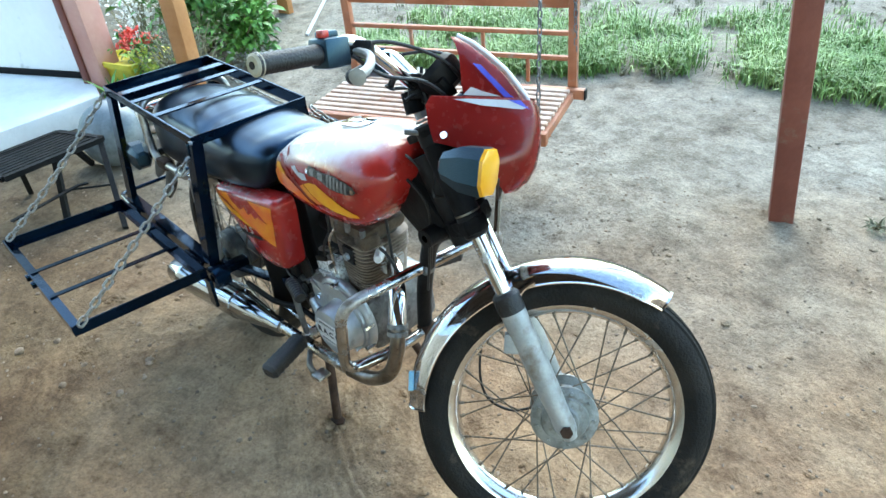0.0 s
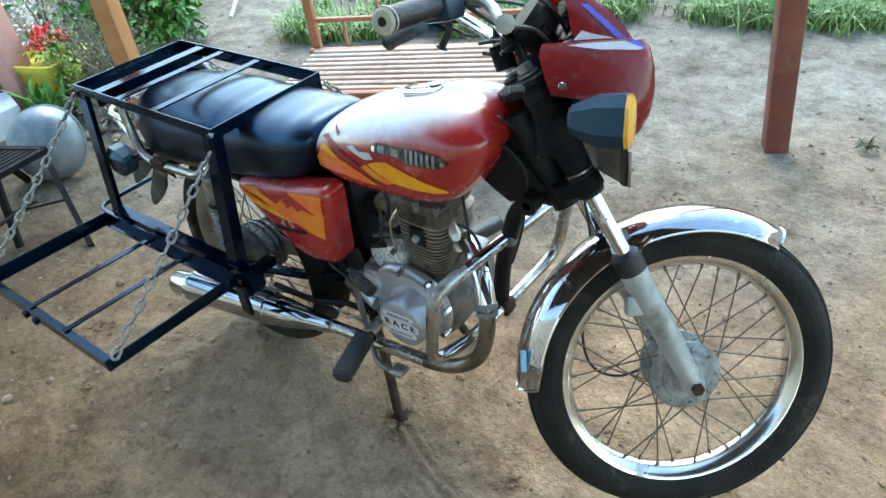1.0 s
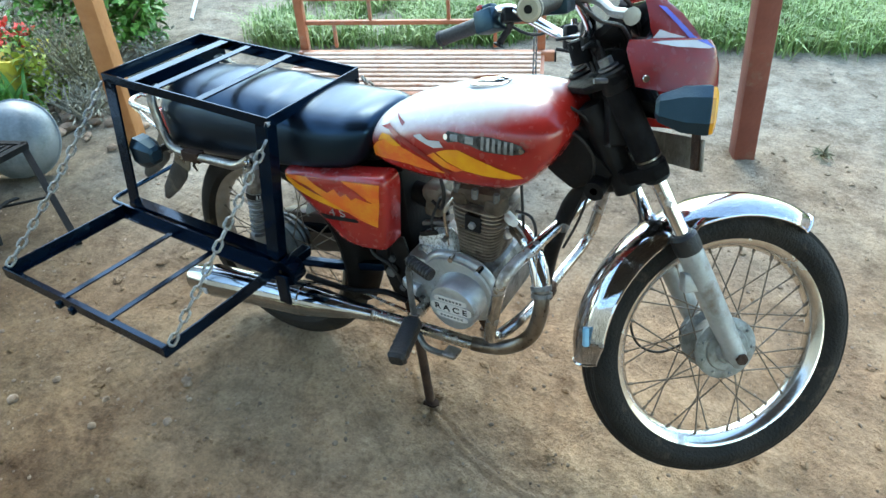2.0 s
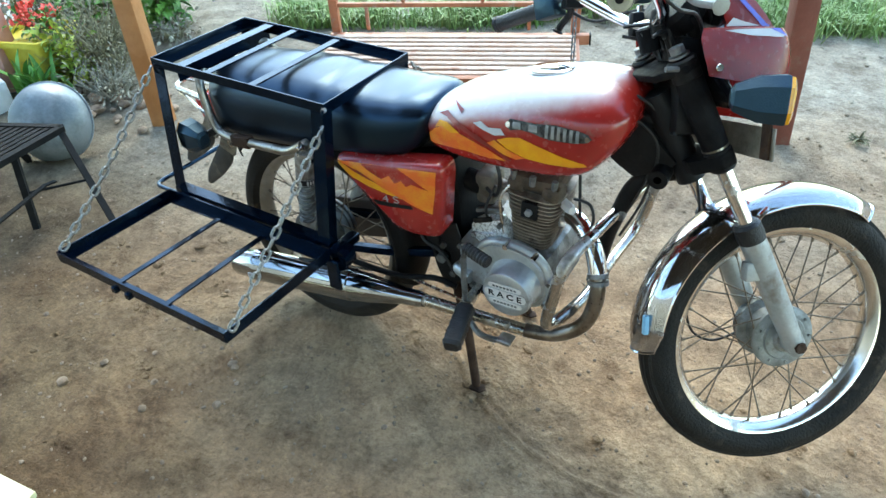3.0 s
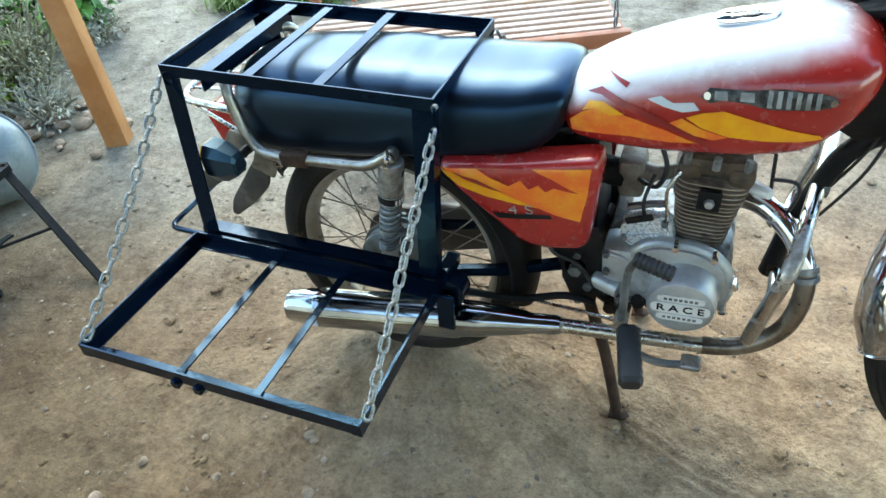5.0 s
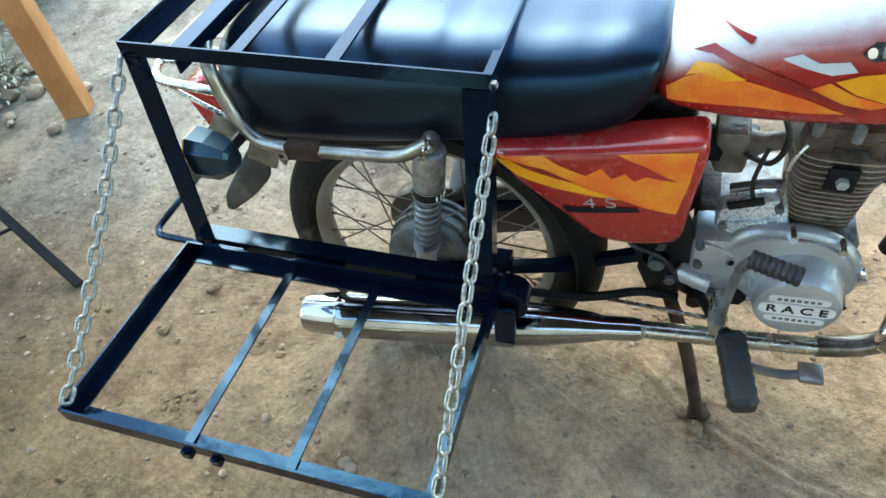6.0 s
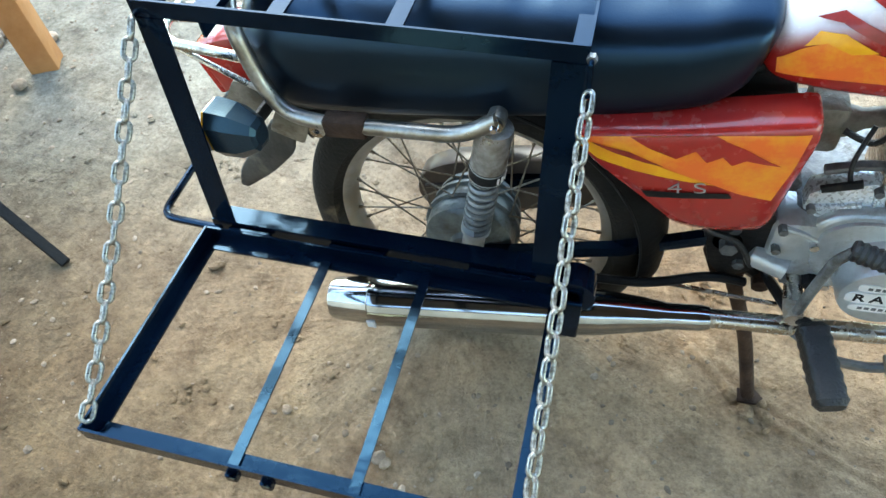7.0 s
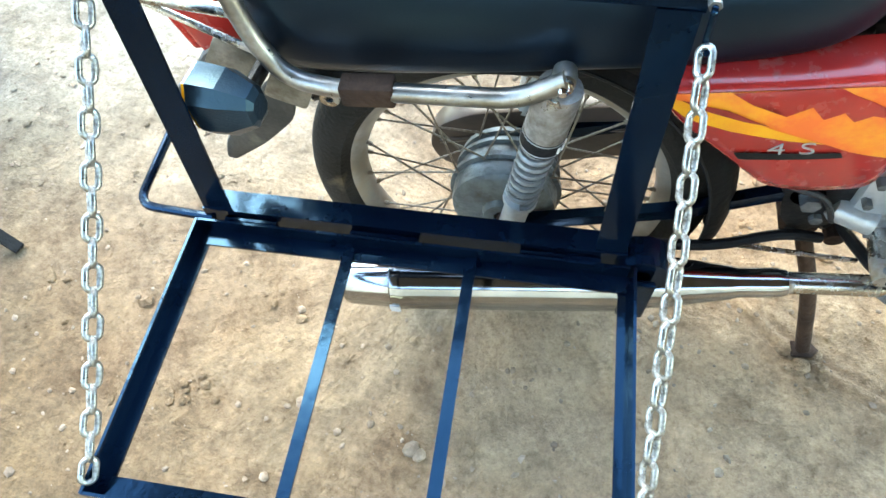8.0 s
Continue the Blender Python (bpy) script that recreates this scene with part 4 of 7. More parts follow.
tank_bm = tank()
bmesh.ops.recalc_face_normals(tank_bm, faces=tank_bm.faces)
tank_bm.normal_update()
from mathutils.bvhtree import BVHTree
tank_tree = BVHTree.FromBMesh(tank_bm)
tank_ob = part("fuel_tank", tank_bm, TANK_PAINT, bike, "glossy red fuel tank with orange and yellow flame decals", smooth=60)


def decal(name, outline, mat, tree, parent, lift=0.0012, side=-1, grid=0.009, label="", m=None):
    """A thin sticker of an outline in (x, z), laid on the surface beside it."""
    bm = N()
    f = bm.faces.new([bm.verts.new((x, 0, z)) for x, z in outline])
    bmesh.ops.triangulate(bm, faces=[f])
    for _ in range(9):
        es = [e for e in bm.edges if e.calc_length() > grid]
        if not es:
            break
        bmesh.ops.subdivide_edges(bm, edges=es, cuts=1)
        bmesh.ops.triangulate(bm, faces=bm.faces[:])
    for v in bm.verts:
        hit = tree.ray_cast(Vector((v.co.x, side * 0.6, v.co.z)), Vector((0, -side, 0)))
        if hit[0]:
            nrm = hit[1] if hit[1].y * side > 0 else -hit[1]
            nrm = nrm.normalized() if nrm.length > 0.1 else Vector((0, side, 0))
            v.co = hit[0] + nrm * lift
        else:
            v.co.y = side * 0.1
    return part(name, bm, mat, parent, label, m, smooth=60)


for sd in (-1, 1):
    decal("decal", [(0.458, 0.652), (0.455, 0.672), (0.475, 0.69), (0.50, 0.703), (0.53, 0.702), (0.57, 0.694), (0.62, 0.68), (0.665, 0.662), (0.62, 0.659), (0.56, 0.661), (0.50, 0.656)], ORANGE, tank_tree, tank_ob, 0.0016, sd, label="faded orange flame")
    decal("decal", [(0.478, 0.694), (0.49, 0.712), (0.515, 0.714), (0.55, 0.700), (0.525, 0.694), (0.50, 0.702)], YELLOW, tank_tree, tank_ob, 0.0022, sd, label="yellow flame tip")
    decal("decal", [(0.645, 0.708), (0.67, 0.718), (0.70, 0.724), (0.74, 0.714), (0.79, 0.701), (0.835, 0.692), (0.84, 0.685), (0.81, 0.680), (0.76, 0.678), (0.71, 0.680), (0.67, 0.692)], YELLOW, tank_tree, tank_ob, 0.002, sd, label="yellow flame")
    decal("decal", [(0.64, 0.706), (0.67, 0.690), (0.71, 0.679), (0.69, 0.672), (0.65, 0.678), (0.61, 0.690)], ORANGE, tank_tree, tank_ob, 0.0018, sd)
    decal("decal", [(0.485, 0.722), (0.51, 0.733), (0.535, 0.726), (0.60, 0.706), (0.68, 0.668), (0.675, 0.664), (0.595, 0.696), (0.53, 0.716), (0.51, 0.723)], MAROON, tank_tree, tank_ob, 0.0026, sd, label="dark red flame line")
    decal("decal", [(0.515, 0.752), (0.555, 0.746), (0.55, 0.739)], MAROON, tank_tree, tank_ob, 0.0018, sd)
    decal("decal", [(0.585, 0.730), (0.605, 0.737), (0.625, 0.729), (0.655, 0.733), (0.665, 0.722), (0.64, 0.716), (0.61, 0.722)], SILVER_DECAL, tank_tree, tank_ob, 0.0018, sd, label="silver flame tip")
    # maker's badge as plain shapes
    bd = decal("emblem", [(0.664, 0.743), (0.676, 0.756), (0.70, 0.753), (0.73, 0.757), (0.775, 0.762), (0.82, 0.760), (0.842, 0.755), (0.850, 0.747), (0.840, 0.739), (0.815, 0.735), (0.765, 0.733), (0.73, 0.739), (0.70, 0.741), (0.678, 0.735)], EMBLEM, tank_tree, tank_ob, 0.004, sd, label="tarnished metal badge")
    for x0, x1, z0, z1 in ((0.684, 0.701, 0.741, 0.752), (0.720, 0.738, 0.742, 0.754)):
        decal("badge_bar", [(x0, z0), (x0, z1), (x1, z1 + 0.001), (x1 + 0.002, z0)], EMBLEM_EDGE, tank_tree, bd, 0.0055, sd)
    for k in range(6):
        x0 = 0.757 + 0.0125 * k
        decal("badge_bar", [(x0, 0.737), (x0, 0.760), (x0 + 0.0065, 0.760), (x0 + 0.0065, 0.737)], EMBLEM_EDGE, tank_tree, bd, 0.0065, sd)
    for x, z in ((0.674, 0.7455), (0.842, 0.747)):
        decal("stud", [(x + 0.005 * math.cos(u), z + 0.005 * math.sin(u)) for u in np.linspace(0, 2 * math.pi, 10, endpoint=False)], CHROME, tank_tree, bd, 0.008, sd)


def surface(bm):
    bmesh.ops.recalc_face_normals(bm, faces=bm.faces)
    bm.normal_update()
    return BVHTree.FromBMesh(bm)


cowl_tree, screen_tree = surface(cowl()), surface(screen())
for sd in (-1, 1):
    decal("stripe", [(1.013, 0.968), (1.027, 0.966), (1.082, 0.916), (1.090, 0.9125), (1.072, 0.9125)], BLUE_DECAL, screen_tree, fairing, 0.0016, sd, label="blue stripe", m=STEER)
    decal("stripe", [(1.078, 0.9078), (1.100, 0.9078), (1.108, 0.90), (1.116, 0.893)], BLUE_DECAL, cowl_tree, fairing, 0.0022, sd, m=STEER)
    decal("stripe", [(0.985, 0.906), (1.011, 0.9078), (1.082, 0.9078), (1.114, 0.897), (1.105, 0.893), (1.036, 0.897)], SILVER_DECAL, cowl_tree, fairing, 0.0016, sd, label="pale stripe", m=STEER)
    decal("stripe", [(0.999, 0.9135), (1.013, 0.928), (1.031, 0.922), (1.067, 0.9135)], SILVER_DECAL, screen_tree, fairing, 0.0016, sd, m=STEER)
cap_m = pose(0.716, 0, 0.819, 0, -7, 0)
cap = part("fuel_cap", plate(N(), [Vector((0.047 * math.copysign(abs(math.cos(a)) ** 0.6, math.cos(a)), 0.029 * math.copysign(abs(math.sin(a)) ** 0.7, math.sin(a)), -0.002)) for a in np.linspace(0, 2 * math.pi, 28, endpoint=False)], (0, 0, 0.007), 0.002), CHROME, tank_ob, "chrome fuel filler cap", cap_m)
part("cap_flap", box(N(), (-0.026, -0.011, 0.003), (0.016, 0.011, 0.008), bevel=0.003), OLD_CHROME, cap, "", cap_m)

# seat
def seat():
    spec = ((0.462, 0.718, 0.645, 0.088), (0.450, 0.732, 0.625, 0.108), (0.42, 0.739, 0.608, 0.120), (0.36, 0.738, 0.600, 0.130), (0.28, 0.738, 0.592, 0.136), (0.20, 0.744, 0.586, 0.140), (0.13, 0.748, 0.580, 0.141), (0.05, 0.752, 0.572, 0.141), (-0.05, 0.752, 0.565, 0.139), (-0.14, 0.750, 0.560, 0.134), (-0.20, 0.742, 0.560, 0.126), (-0.235, 0.730, 0.566, 0.112), (-0.252, 0.70, 0.58, 0.09), (-0.258, 0.66, 0.61, 0.06))
    rows = []
    for x, zt, zb, w in spec:
        row = []
        for k in range(32):
            a = 2 * math.pi * k / 32
            c, s = math.cos(a), math.sin(a)
            n = 2.9 if s > 0 else 6.0
            zc = zb + (zt - zb) * 0.45
            h = (zt - zc) if s > 0 else (zc - zb)
            flare = 1.0 if s > 0 else 1.0 + 0.02 * abs(s)
            row.append(Vector((x, w * flare * math.copysign(abs(c) ** (2 / n), c), zc + h * math.copysign(abs(s) ** (2 / n), s))))
        rows.append(row)
    out = []
    for i in range(len(rows) - 1):
        for k in range(4):
            t = k / 4
            p0, p1, p2, p3 = rows[max(i - 1, 0)], rows[i], rows[i + 1], rows[min(i + 2, len(rows) - 1)]
            out.append([0.5 * ((2 * b) + (c - a) * t + (2 * a - 5 * b + 4 * c - d) * t * t + (3 * b - a - 3 * c + d) * t ** 3) for a, b, c, d in zip(p0, p1, p2, p3)])
    out.append(rows[-1])
    bm = rings(N(), out)
    # soft creases in the stretched cover
    for v in bm.verts:
        # the front edge slopes back towards its foot
        v.co.x -= 0.034 * min(1.0, max(0.0, (v.co.x - 0.28) / 0.16)) * min(1.0, max(0.0, (0.735 - v.co.z) / 0.12))
        if v.co.z > 0.66:
            v.co.z += 0.0025 * noise.noise(Vector((v.co.x * 22, v.co.y * 6, 0.3))) - 0.004 * math.exp(-((v.co.x - 0.165) / 0.012) ** 2)
    return bm


seat_ob = part("seat", seat(), VINYL, bike, "long black vinyl seat with a stepped pillion", smooth=70)
part("seat_base", box(N(), (-0.22, -0.11, 0.552), (0.42, 0.11, 0.60), bevel=0.01), BLACK_MATT, seat_ob)

# side covers
def side_cover(sgn):
    out = [(0.215, 0.603), (0.36, 0.612), (0.515, 0.630), (0.520, 0.60), (0.507, 0.515), (0.497, 0.440), (0.485, 0.425), (0.42, 0.418), (0.37, 0.428), (0.32, 0.48), (0.25, 0.55)]
    bm = N()
    cx, cz = 0.42, 0.535
    rows = []
    for k, y in ((1.0, 0.10), (1.0, 0.138), (0.975, 0.150), (0.93, 0.156), (0.8, 0.160), (0.5, 0.163), (0.2, 0.164)):
        rows.append([Vector((cx + (x - cx) * k, sgn * (y + 0.010 * (0.42 - (cx + (x - cx) * k)) / 0.2), cz + (z - cz) * k)) for x, z in rounded_xz(out, 0.02)])
    return rings(bm, rows)


def rounded_xz(pts, r):
    return [(p.x, p.z) for p in rounded([(x, 0, z) for x, z in pts], r, 3, True)]


for sgn in (-1, 1):
    bm = side_cover(sgn)
    bmesh.ops.recalc_face_normals(bm, faces=bm.faces)
    bm.normal_update()
    tree = BVHTree.FromBMesh(bm)
    sc = part("side_cover", bm, RED, bike, "red side cover with an orange flame panel", smooth=40)
    decal("decal", [(0.232, 0.597), (0.36, 0.604), (0.504, 0.614), (0.497, 0.56), (0.484, 0.500), (0.44, 0.514), (0.40, 0.532), (0.34, 0.552), (0.28, 0.575)], ORANGE, tree, sc, 0.0016, sgn, label="orange panel")
    decal("decal", [(0.228, 0.594), (0.255, 0.590), (0.31, 0.570), (0.36, 0.548), (0.41, 0.528), (0.37, 0.533), (0.31, 0.546), (0.262, 0.563)], YELLOW, tree, sc, 0.0022, sgn, label="yellow stripe")
    decal("decal", [(0.30, 0.600), (0.36, 0.604), (0.40, 0.607), (0.435, 0.592), (0.482, 0.565), (0.44, 0.574), (0.425, 0.565), (0.412, 0.578), (0.395, 0.568), (0.38, 0.585), (0.358, 0.572), (0.345, 0.585), (0.325, 0.586)], RED, tree, sc, 0.0028, sgn, label="ragged red flame")
    decal("decal", [(0.252, 0.592), (0.30, 0.580), (0.345, 0.558), (0.32, 0.564), (0.28, 0.578)], MAROON, tree, sc, 0.003, sgn)
    bd = decal("badge", [(0.322, 0.508), (0.43, 0.514), (0.436, 0.505), (0.33, 0.495)], BLACK_MATT, tree, sc, 0.0026, sgn, label="black badge strip")
    hit = tree.ray_cast(Vector((0.378, sgn * 0.6, 0.522)), Vector((0, -sgn, 0)))
    letters("4 S", 0.028, ALLOY, sc, "badge_letters", Matrix.Translation(hit[0] + Vector((0, sgn * 0.005, 0))) @ pose(0, 0, 0, 90, 0, 0 if sgn < 0 else 180) @ pose(0, 0, 0, 0, 0, 6) @ Matrix.Diagonal((1.45, 1, 1, 1)), "thin dull silver letters 4S", weight=-0.018)

# engine
eng = part("crankcase", box(N(), (0.53, -0.10, 0.255), (0.75, 0.11, 0.41), bevel=0.025), GREASY, bike, "greasy grey alloy engine crankcase")
part("gearbox", box(N(), (0.512, -0.115, 0.275), (0.63, -0.03, 0.405), bevel=0.02), ALLOY, eng)
part("gearbox_top", box(N(), (0.515, -0.06, 0.275), (0.63, 0.10, 0.408), bevel=0.02), SOOT, eng, "oil-dark gearbox top")
cover = N()
lathe(cover, [(0.0005, -0.174), (0.054, -0.174), (0.0595, -0.1715), (0.062, -0.165), (0.064, -0.130), (0.070, -0.112), (0.072, -0.09)], "y", Vector((0.671, 0, 0.332)), 44)
cov = part("clutch_cover", cover, ALLOY, eng, "round alloy clutch cover")
fl = N()
sweep(fl, rounded([(0.60, -0.10, 0.285), (0.66, -0.10, 0.258), (0.725, -0.10, 0.272), (0.752, -0.10, 0.33), (0.738, -0.10, 0.39), (0.69, -0.10, 0.425), (0.61, -0.10, 0.425), (0.575, -0.10, 0.40), (0.57, -0.10, 0.33)], 0.03, 4, True), 0.014, 10, closed=True)
plate(fl, rounded([(0.60, -0.10, 0.285), (0.66, -0.10, 0.258), (0.725, -0.10, 0.272), (0.752, -0.10, 0.33), (0.738, -0.10, 0.39), (0.69, -0.10, 0.425), (0.61, -0.10, 0.425), (0.575, -0.10, 0.40), (0.57, -0.10, 0.33)], 0.03, 4, True), (0, -0.02, 0), 0.006)
part("side_casing", fl, ALLOY, eng, "bolted alloy side casing")
for x, z in ((0.61, 0.278), (0.69, 0.256), (0.745, 0.29), (0.758, 0.355), (0.718, 0.415), (0.65, 0.432), (0.572, 0.37)):
    part("bolt", rod(N(), (x, -0.10, z), (x, -0.126, z), 0.007, 6), CHROME, eng, smooth=20)
BADGE_X, BADGE_Z, BADGE_Y = 0.671, 0.333, -0.1742
for dz, hw, hh in ((0.0, 0.053, 0.0125), (0.0235, 0.042, 0.0075), (-0.0235, 0.042, 0.0075)):
    tile = part("badge_plate", plate(N(), [Vector((BADGE_X + hw * math.copysign(abs(math.cos(a)) ** 0.4, math.cos(a)), BADGE_Y, BADGE_Z + dz + hh * math.copysign(abs(math.sin(a)) ** 0.5, math.sin(a)))) for a in np.linspace(0, 2 * math.pi, 28, endpoint=False)], (0, -0.0016, 0), 0), WHITE_PAINT, cov, "white badge plate")
    if dz:
        for k in range(7):
            x = BADGE_X - 0.030 + 0.009 * k
            part("badge_bar", box(N(), (x, BADGE_Y - 0.0022, BADGE_Z + dz - 0.0028), (x + 0.006, BADGE_Y - 0.0015, BADGE_Z + dz + 0.0028)), GREASY, tile)
letters("R A C E", 0.0235, BLACK_MATT, cov, "badge_letters", Matrix.Translation((BADGE_X, BADGE_Y - 0.0018, BADGE_Z)) @ pose(0, 0, 0, 90, 0, 0) @ Matrix.Diagonal((1.1, 0.95, 1, 1)), "dark letters RACE", 0.0006)

CYL = Matrix.Translation((0.684, -0.012, 0.402)) @ Matrix.Rotation(radians(5), 4, "Y")
def finbox(z, hx, hy, t=0.0022):
    bm = N()
    pts = [Vector((hx * math.copysign(abs(math.cos(a)) ** 0.45, math.cos(a)), hy * math.copysign(abs(math.sin(a)) ** 0.45, math.sin(a)), z)) for a in np.linspace(0, 2 * math.pi, 28, endpoint=False)]
    return plate(bm, pts, (0, 0, t), 0)


barrel = part("cylinder", box(N(), (-0.036, -0.05, -0.01), (0.036, 0.05, 0.11), bevel=0.015), SOOT, bike, "finned oily alloy cylinder", CYL)
for k in range(11):
    part("fin", finbox(0.004 + k * 0.0092, 0.047 + 0.0011 * k, 0.066 + 0.0005 * k, 0.0026), FIN, barrel, "", CYL)
head_ob = part("cylinder_head", box(N(), (-0.042, -0.048, 0.09), (0.046, 0.05, 0.17), bevel=0.018), SOOT, bike, "brown oily cylinder head", CYL)
for k in range(5):
    part("fin", finbox(0.1055 + k * 0.0105, 0.062 + 0.001 * k, 0.074, 0.003), FIN, head_ob, "", CYL)
def rough_box(lo, hi, bevel, amount, seed):
    bm = box(N(), lo, hi, bevel=bevel)
    bmesh.ops.subdivide_edges(bm, edges=bm.edges[:], cuts=2, use_grid_fill=True)
    for v in bm.verts:
        v.co += Vector((noise.noise(v.co * 45 + Vector((seed, 0, 0))), noise.noise(v.co * 45 + Vector((0, seed, 0))), noise.noise(v.co * 45 + Vector((0, 0, seed))))) * amount
    return bm


rocker = part("rocker_cover", rough_box((-0.056, -0.062, 0.160), (0.058, 0.06, 0.196), 0.012, 0.004, 3.0), HEAD_BROWN, head_ob, "brown oily rocker cover", CYL)
part("rocker_boss", rough_box((-0.062, -0.066, 0.150), (-0.02, -0.02, 0.182), 0.010, 0.003, 5.0), HEAD_BROWN, head_ob, "", CYL)
part("rocker_boss", rough_box((0.022, -0.070, 0.148), (0.066, -0.02, 0.186), 0.012, 0.003, 8.0), HEAD_BROWN, head_ob, "", CYL)
for x, y in ((-0.048, -0.058), (0.05, -0.06), (0.0, -0.064)):
    part("bolt", rod(N(), (x, y, 0.18), (x, y, 0.203), 0.0075, 6), GREASY, head_ob, "", CYL, smooth=20)
part("oil_pipe", sweep(N(), curve([(-0.05, -0.06, 0.17), (-0.07, -0.075, 0.13), (-0.062, -0.08, 0.07), (-0.055, -0.078, 0.02)]), 0.0035, 7), OLD_CHROME, head_ob, "", CYL)
part("tappet_cap", lathe(N(), [(0.0005, -0.086), (0.008, -0.086), (0.009, -0.082), (0.009, -0.06)], "y", Vector((0.002, 0, 0.118)), 6), ALLOY, head_ob, "", CYL, smooth=20)
part("cap_recess", box(N(), (-0.019, -0.0775, 0.098), (0.021, -0.05, 0.14), bevel=0.003), BLACK_MATT, head_ob, "", CYL)
part("spark_plug", sweep(N(), [(0.055, -0.02, 0.13), (0.085, -0.05, 0.14), (0.095, -0.06, 0.143)], [0.012, 0.012, 0.009], 10), WHITE_PAINT, head_ob, "white plug insulator", CYL)
part("plug_lead", sweep(N(), curve([(0.79, -0.06, 0.56), (0.83, -0.07, 0.56), (0.83, -0.05, 0.50), (0.80, -0.04, 0.45), (0.79, -0.03, 0.62)]), 0.0035, 7), GRIP, bike, "black ignition lead")
part("carburettor", box(N(), (0.528, -0.036, 0.47), (0.578, 0.036, 0.552), bevel=0.012), DIRTY_ALLOY, bike, "small oily brown carburettor")
part("inlet_pipe", sweep(N(), [(0.572, -0.012, 0.515), (0.578, -0.012, 0.516), (0.60, -0.012, 0.520), (0.66, -0.012, 0.535)], [0.024, 0.024, 0.0145, 0.0145], 14), DIRTY_ALLOY, bike, "oily brown inlet pipe")
part("air_hose", sweep(N(), [(0.45, -0.01, 0.53), (0.54, -0.01, 0.51)], 0.028, 14), BLACK_OILY, bike, "black rubber air hose")
part("fuel_hose", sweep(N(), curve([(0.60, -0.06, 0.63), (0.62, -0.075, 0.58), (0.605, -0.07, 0.53), (0.57, -0.05, 0.53)]), 0.0045, 7), GRIP, bike)
part("breather_hose", sweep(N(), curve([(0.60, -0.06, 0.55), (0.585, -0.085, 0.50), (0.60, -0.09, 0.45), (0.615, -0.085, 0.43)]), 0.0035, 7), GRIP, bike)
# bright starter casing on top of the crankcase
def flat(outline, y0, y1, bevel=0.003):
    return plate(N(), [Vector((x, y0, z)) for x, z in outline], (0, y1 - y0, 0), bevel)


ST_M = Matrix.Translation((0.014, 0.014, -0.036))
st_case = part("starter_casing", flat(((0.533, 0.487), (0.552, 0.500), (0.608, 0.515), (0.624, 0.50), (0.648, 0.385), (0.60, 0.375), (0.562, 0.40), (0.556, 0.435), (0.531, 0.455)), -0.075, -0.108), BRIGHT_ALLOY, eng, "bright cast starter casing", ST_M)
part("rib", flat(((0.607, 0.508), (0.613, 0.505), (0.627, 0.425), (0.621, 0.424)), -0.107, -0.112), BRIGHT_ALLOY, st_case, "", ST_M)
part("panel", flat(((0.586, 0.425), (0.628, 0.431), (0.632, 0.410), (0.589, 0.403)), -0.107, -0.116), BRIGHT_ALLOY, st_case, "", ST_M)
part("rib", flat(((0.536, 0.466), (0.600, 0.478), (0.601, 0.472), (0.537, 0.460)), -0.107, -0.114, 0.001), BRIGHT_ALLOY, st_case, "", ST_M)
part("rib", flat(((0.566, 0.470), (0.571, 0.471), (0.582, 0.41), (0.577, 0.409)), -0.107, -0.112, 0.001), BRIGHT_ALLOY, st_case, "", ST_M)
part("terminal", flat(((0.540, 0.505), (0.588, 0.522), (0.592, 0.510), (0.545, 0.494)), -0.107, -0.113, 0.001), BLACK_MATT, st_case, "black rubber terminal cover", ST_M)
part("bracket", flat(((0.541, 0.525), (0.585, 0.538), (0.612, 0.540), (0.612, 0.531), (0.588, 0.529), (0.543, 0.515)), -0.085, -0.10), GREASY, st_case, "greasy bracket", ST_M)
for x, z in ((0.581, 0.406), (0.634, 0.414), (0.54, 0.462), (0.612, 0.505)):
    part("bolt", rod(N(), (x, -0.105, z), (x, -0.119, z), 0.0065, 6), GREASY, st_case, "", ST_M, smooth=20)
for k, (x, z) in enumerate(((0.525, 0.395), (0.525, 0.35), (0.525, 0.30), (0.55, 0.283))):
    part("bolt", rod(N(), (x, -0.11, z), (x, -0.124, z), 0.0068, 6), GREASY, eng, smooth=20)
part("casing_rim", sweep(N(), rounded([(0.525, -0.113, 0.395), (0.56, -0.113, 0.385), (0.60, -0.113, 0.36), (0.60, -0.113, 0.30)], 0.02), 0.005, 8), ALLOY, eng)
part("sprocket_boss", sweep(N(), [(0.497, -0.098, 0.313), (0.50, -0.10, 0.312), (0.55, -0.115, 0.305)], [0.014, 0.019, 0.02], 14), ALLOY, eng)
part("drain_plug", rod(N(), (0.59, -0.10, 0.285), (0.59, -0.13, 0.285), 0.014, 6), BLACK_MATT, eng, smooth=20)

# rear of the frame below the side covers
inner = part("inner_mudguard", box(N(), (0.385, -0.062, 0.345), (0.50, 0.085, 0.60), bevel=0.012), BLACK_MATT, main, "black inner mudguard and battery box")
for sgn in (-1, 1):
    part("pivot_plate", plate(N(), [Vector((x, sgn * 0.093, z)) for x, z in ((0.40, 0.43), (0.505, 0.44), (0.525, 0.36), (0.51, 0.27), (0.47, 0.235), (0.44, 0.28), (0.425, 0.345))], (0, sgn * 0.007, 0), 0.002), BLACK_MATT, main, "black pivot plate")
part("pivot_nut", rod(N(), (0.462, -0.10, 0.335), (0.462, -0.118, 0.335), 0.014, 6), GREASY, main, "", smooth=20)
part("brake_switch", box(N(), (0.425, -0.115, 0.372), (0.462, -0.098, 0.41), bevel=0.005), BLACK_MATT, main)
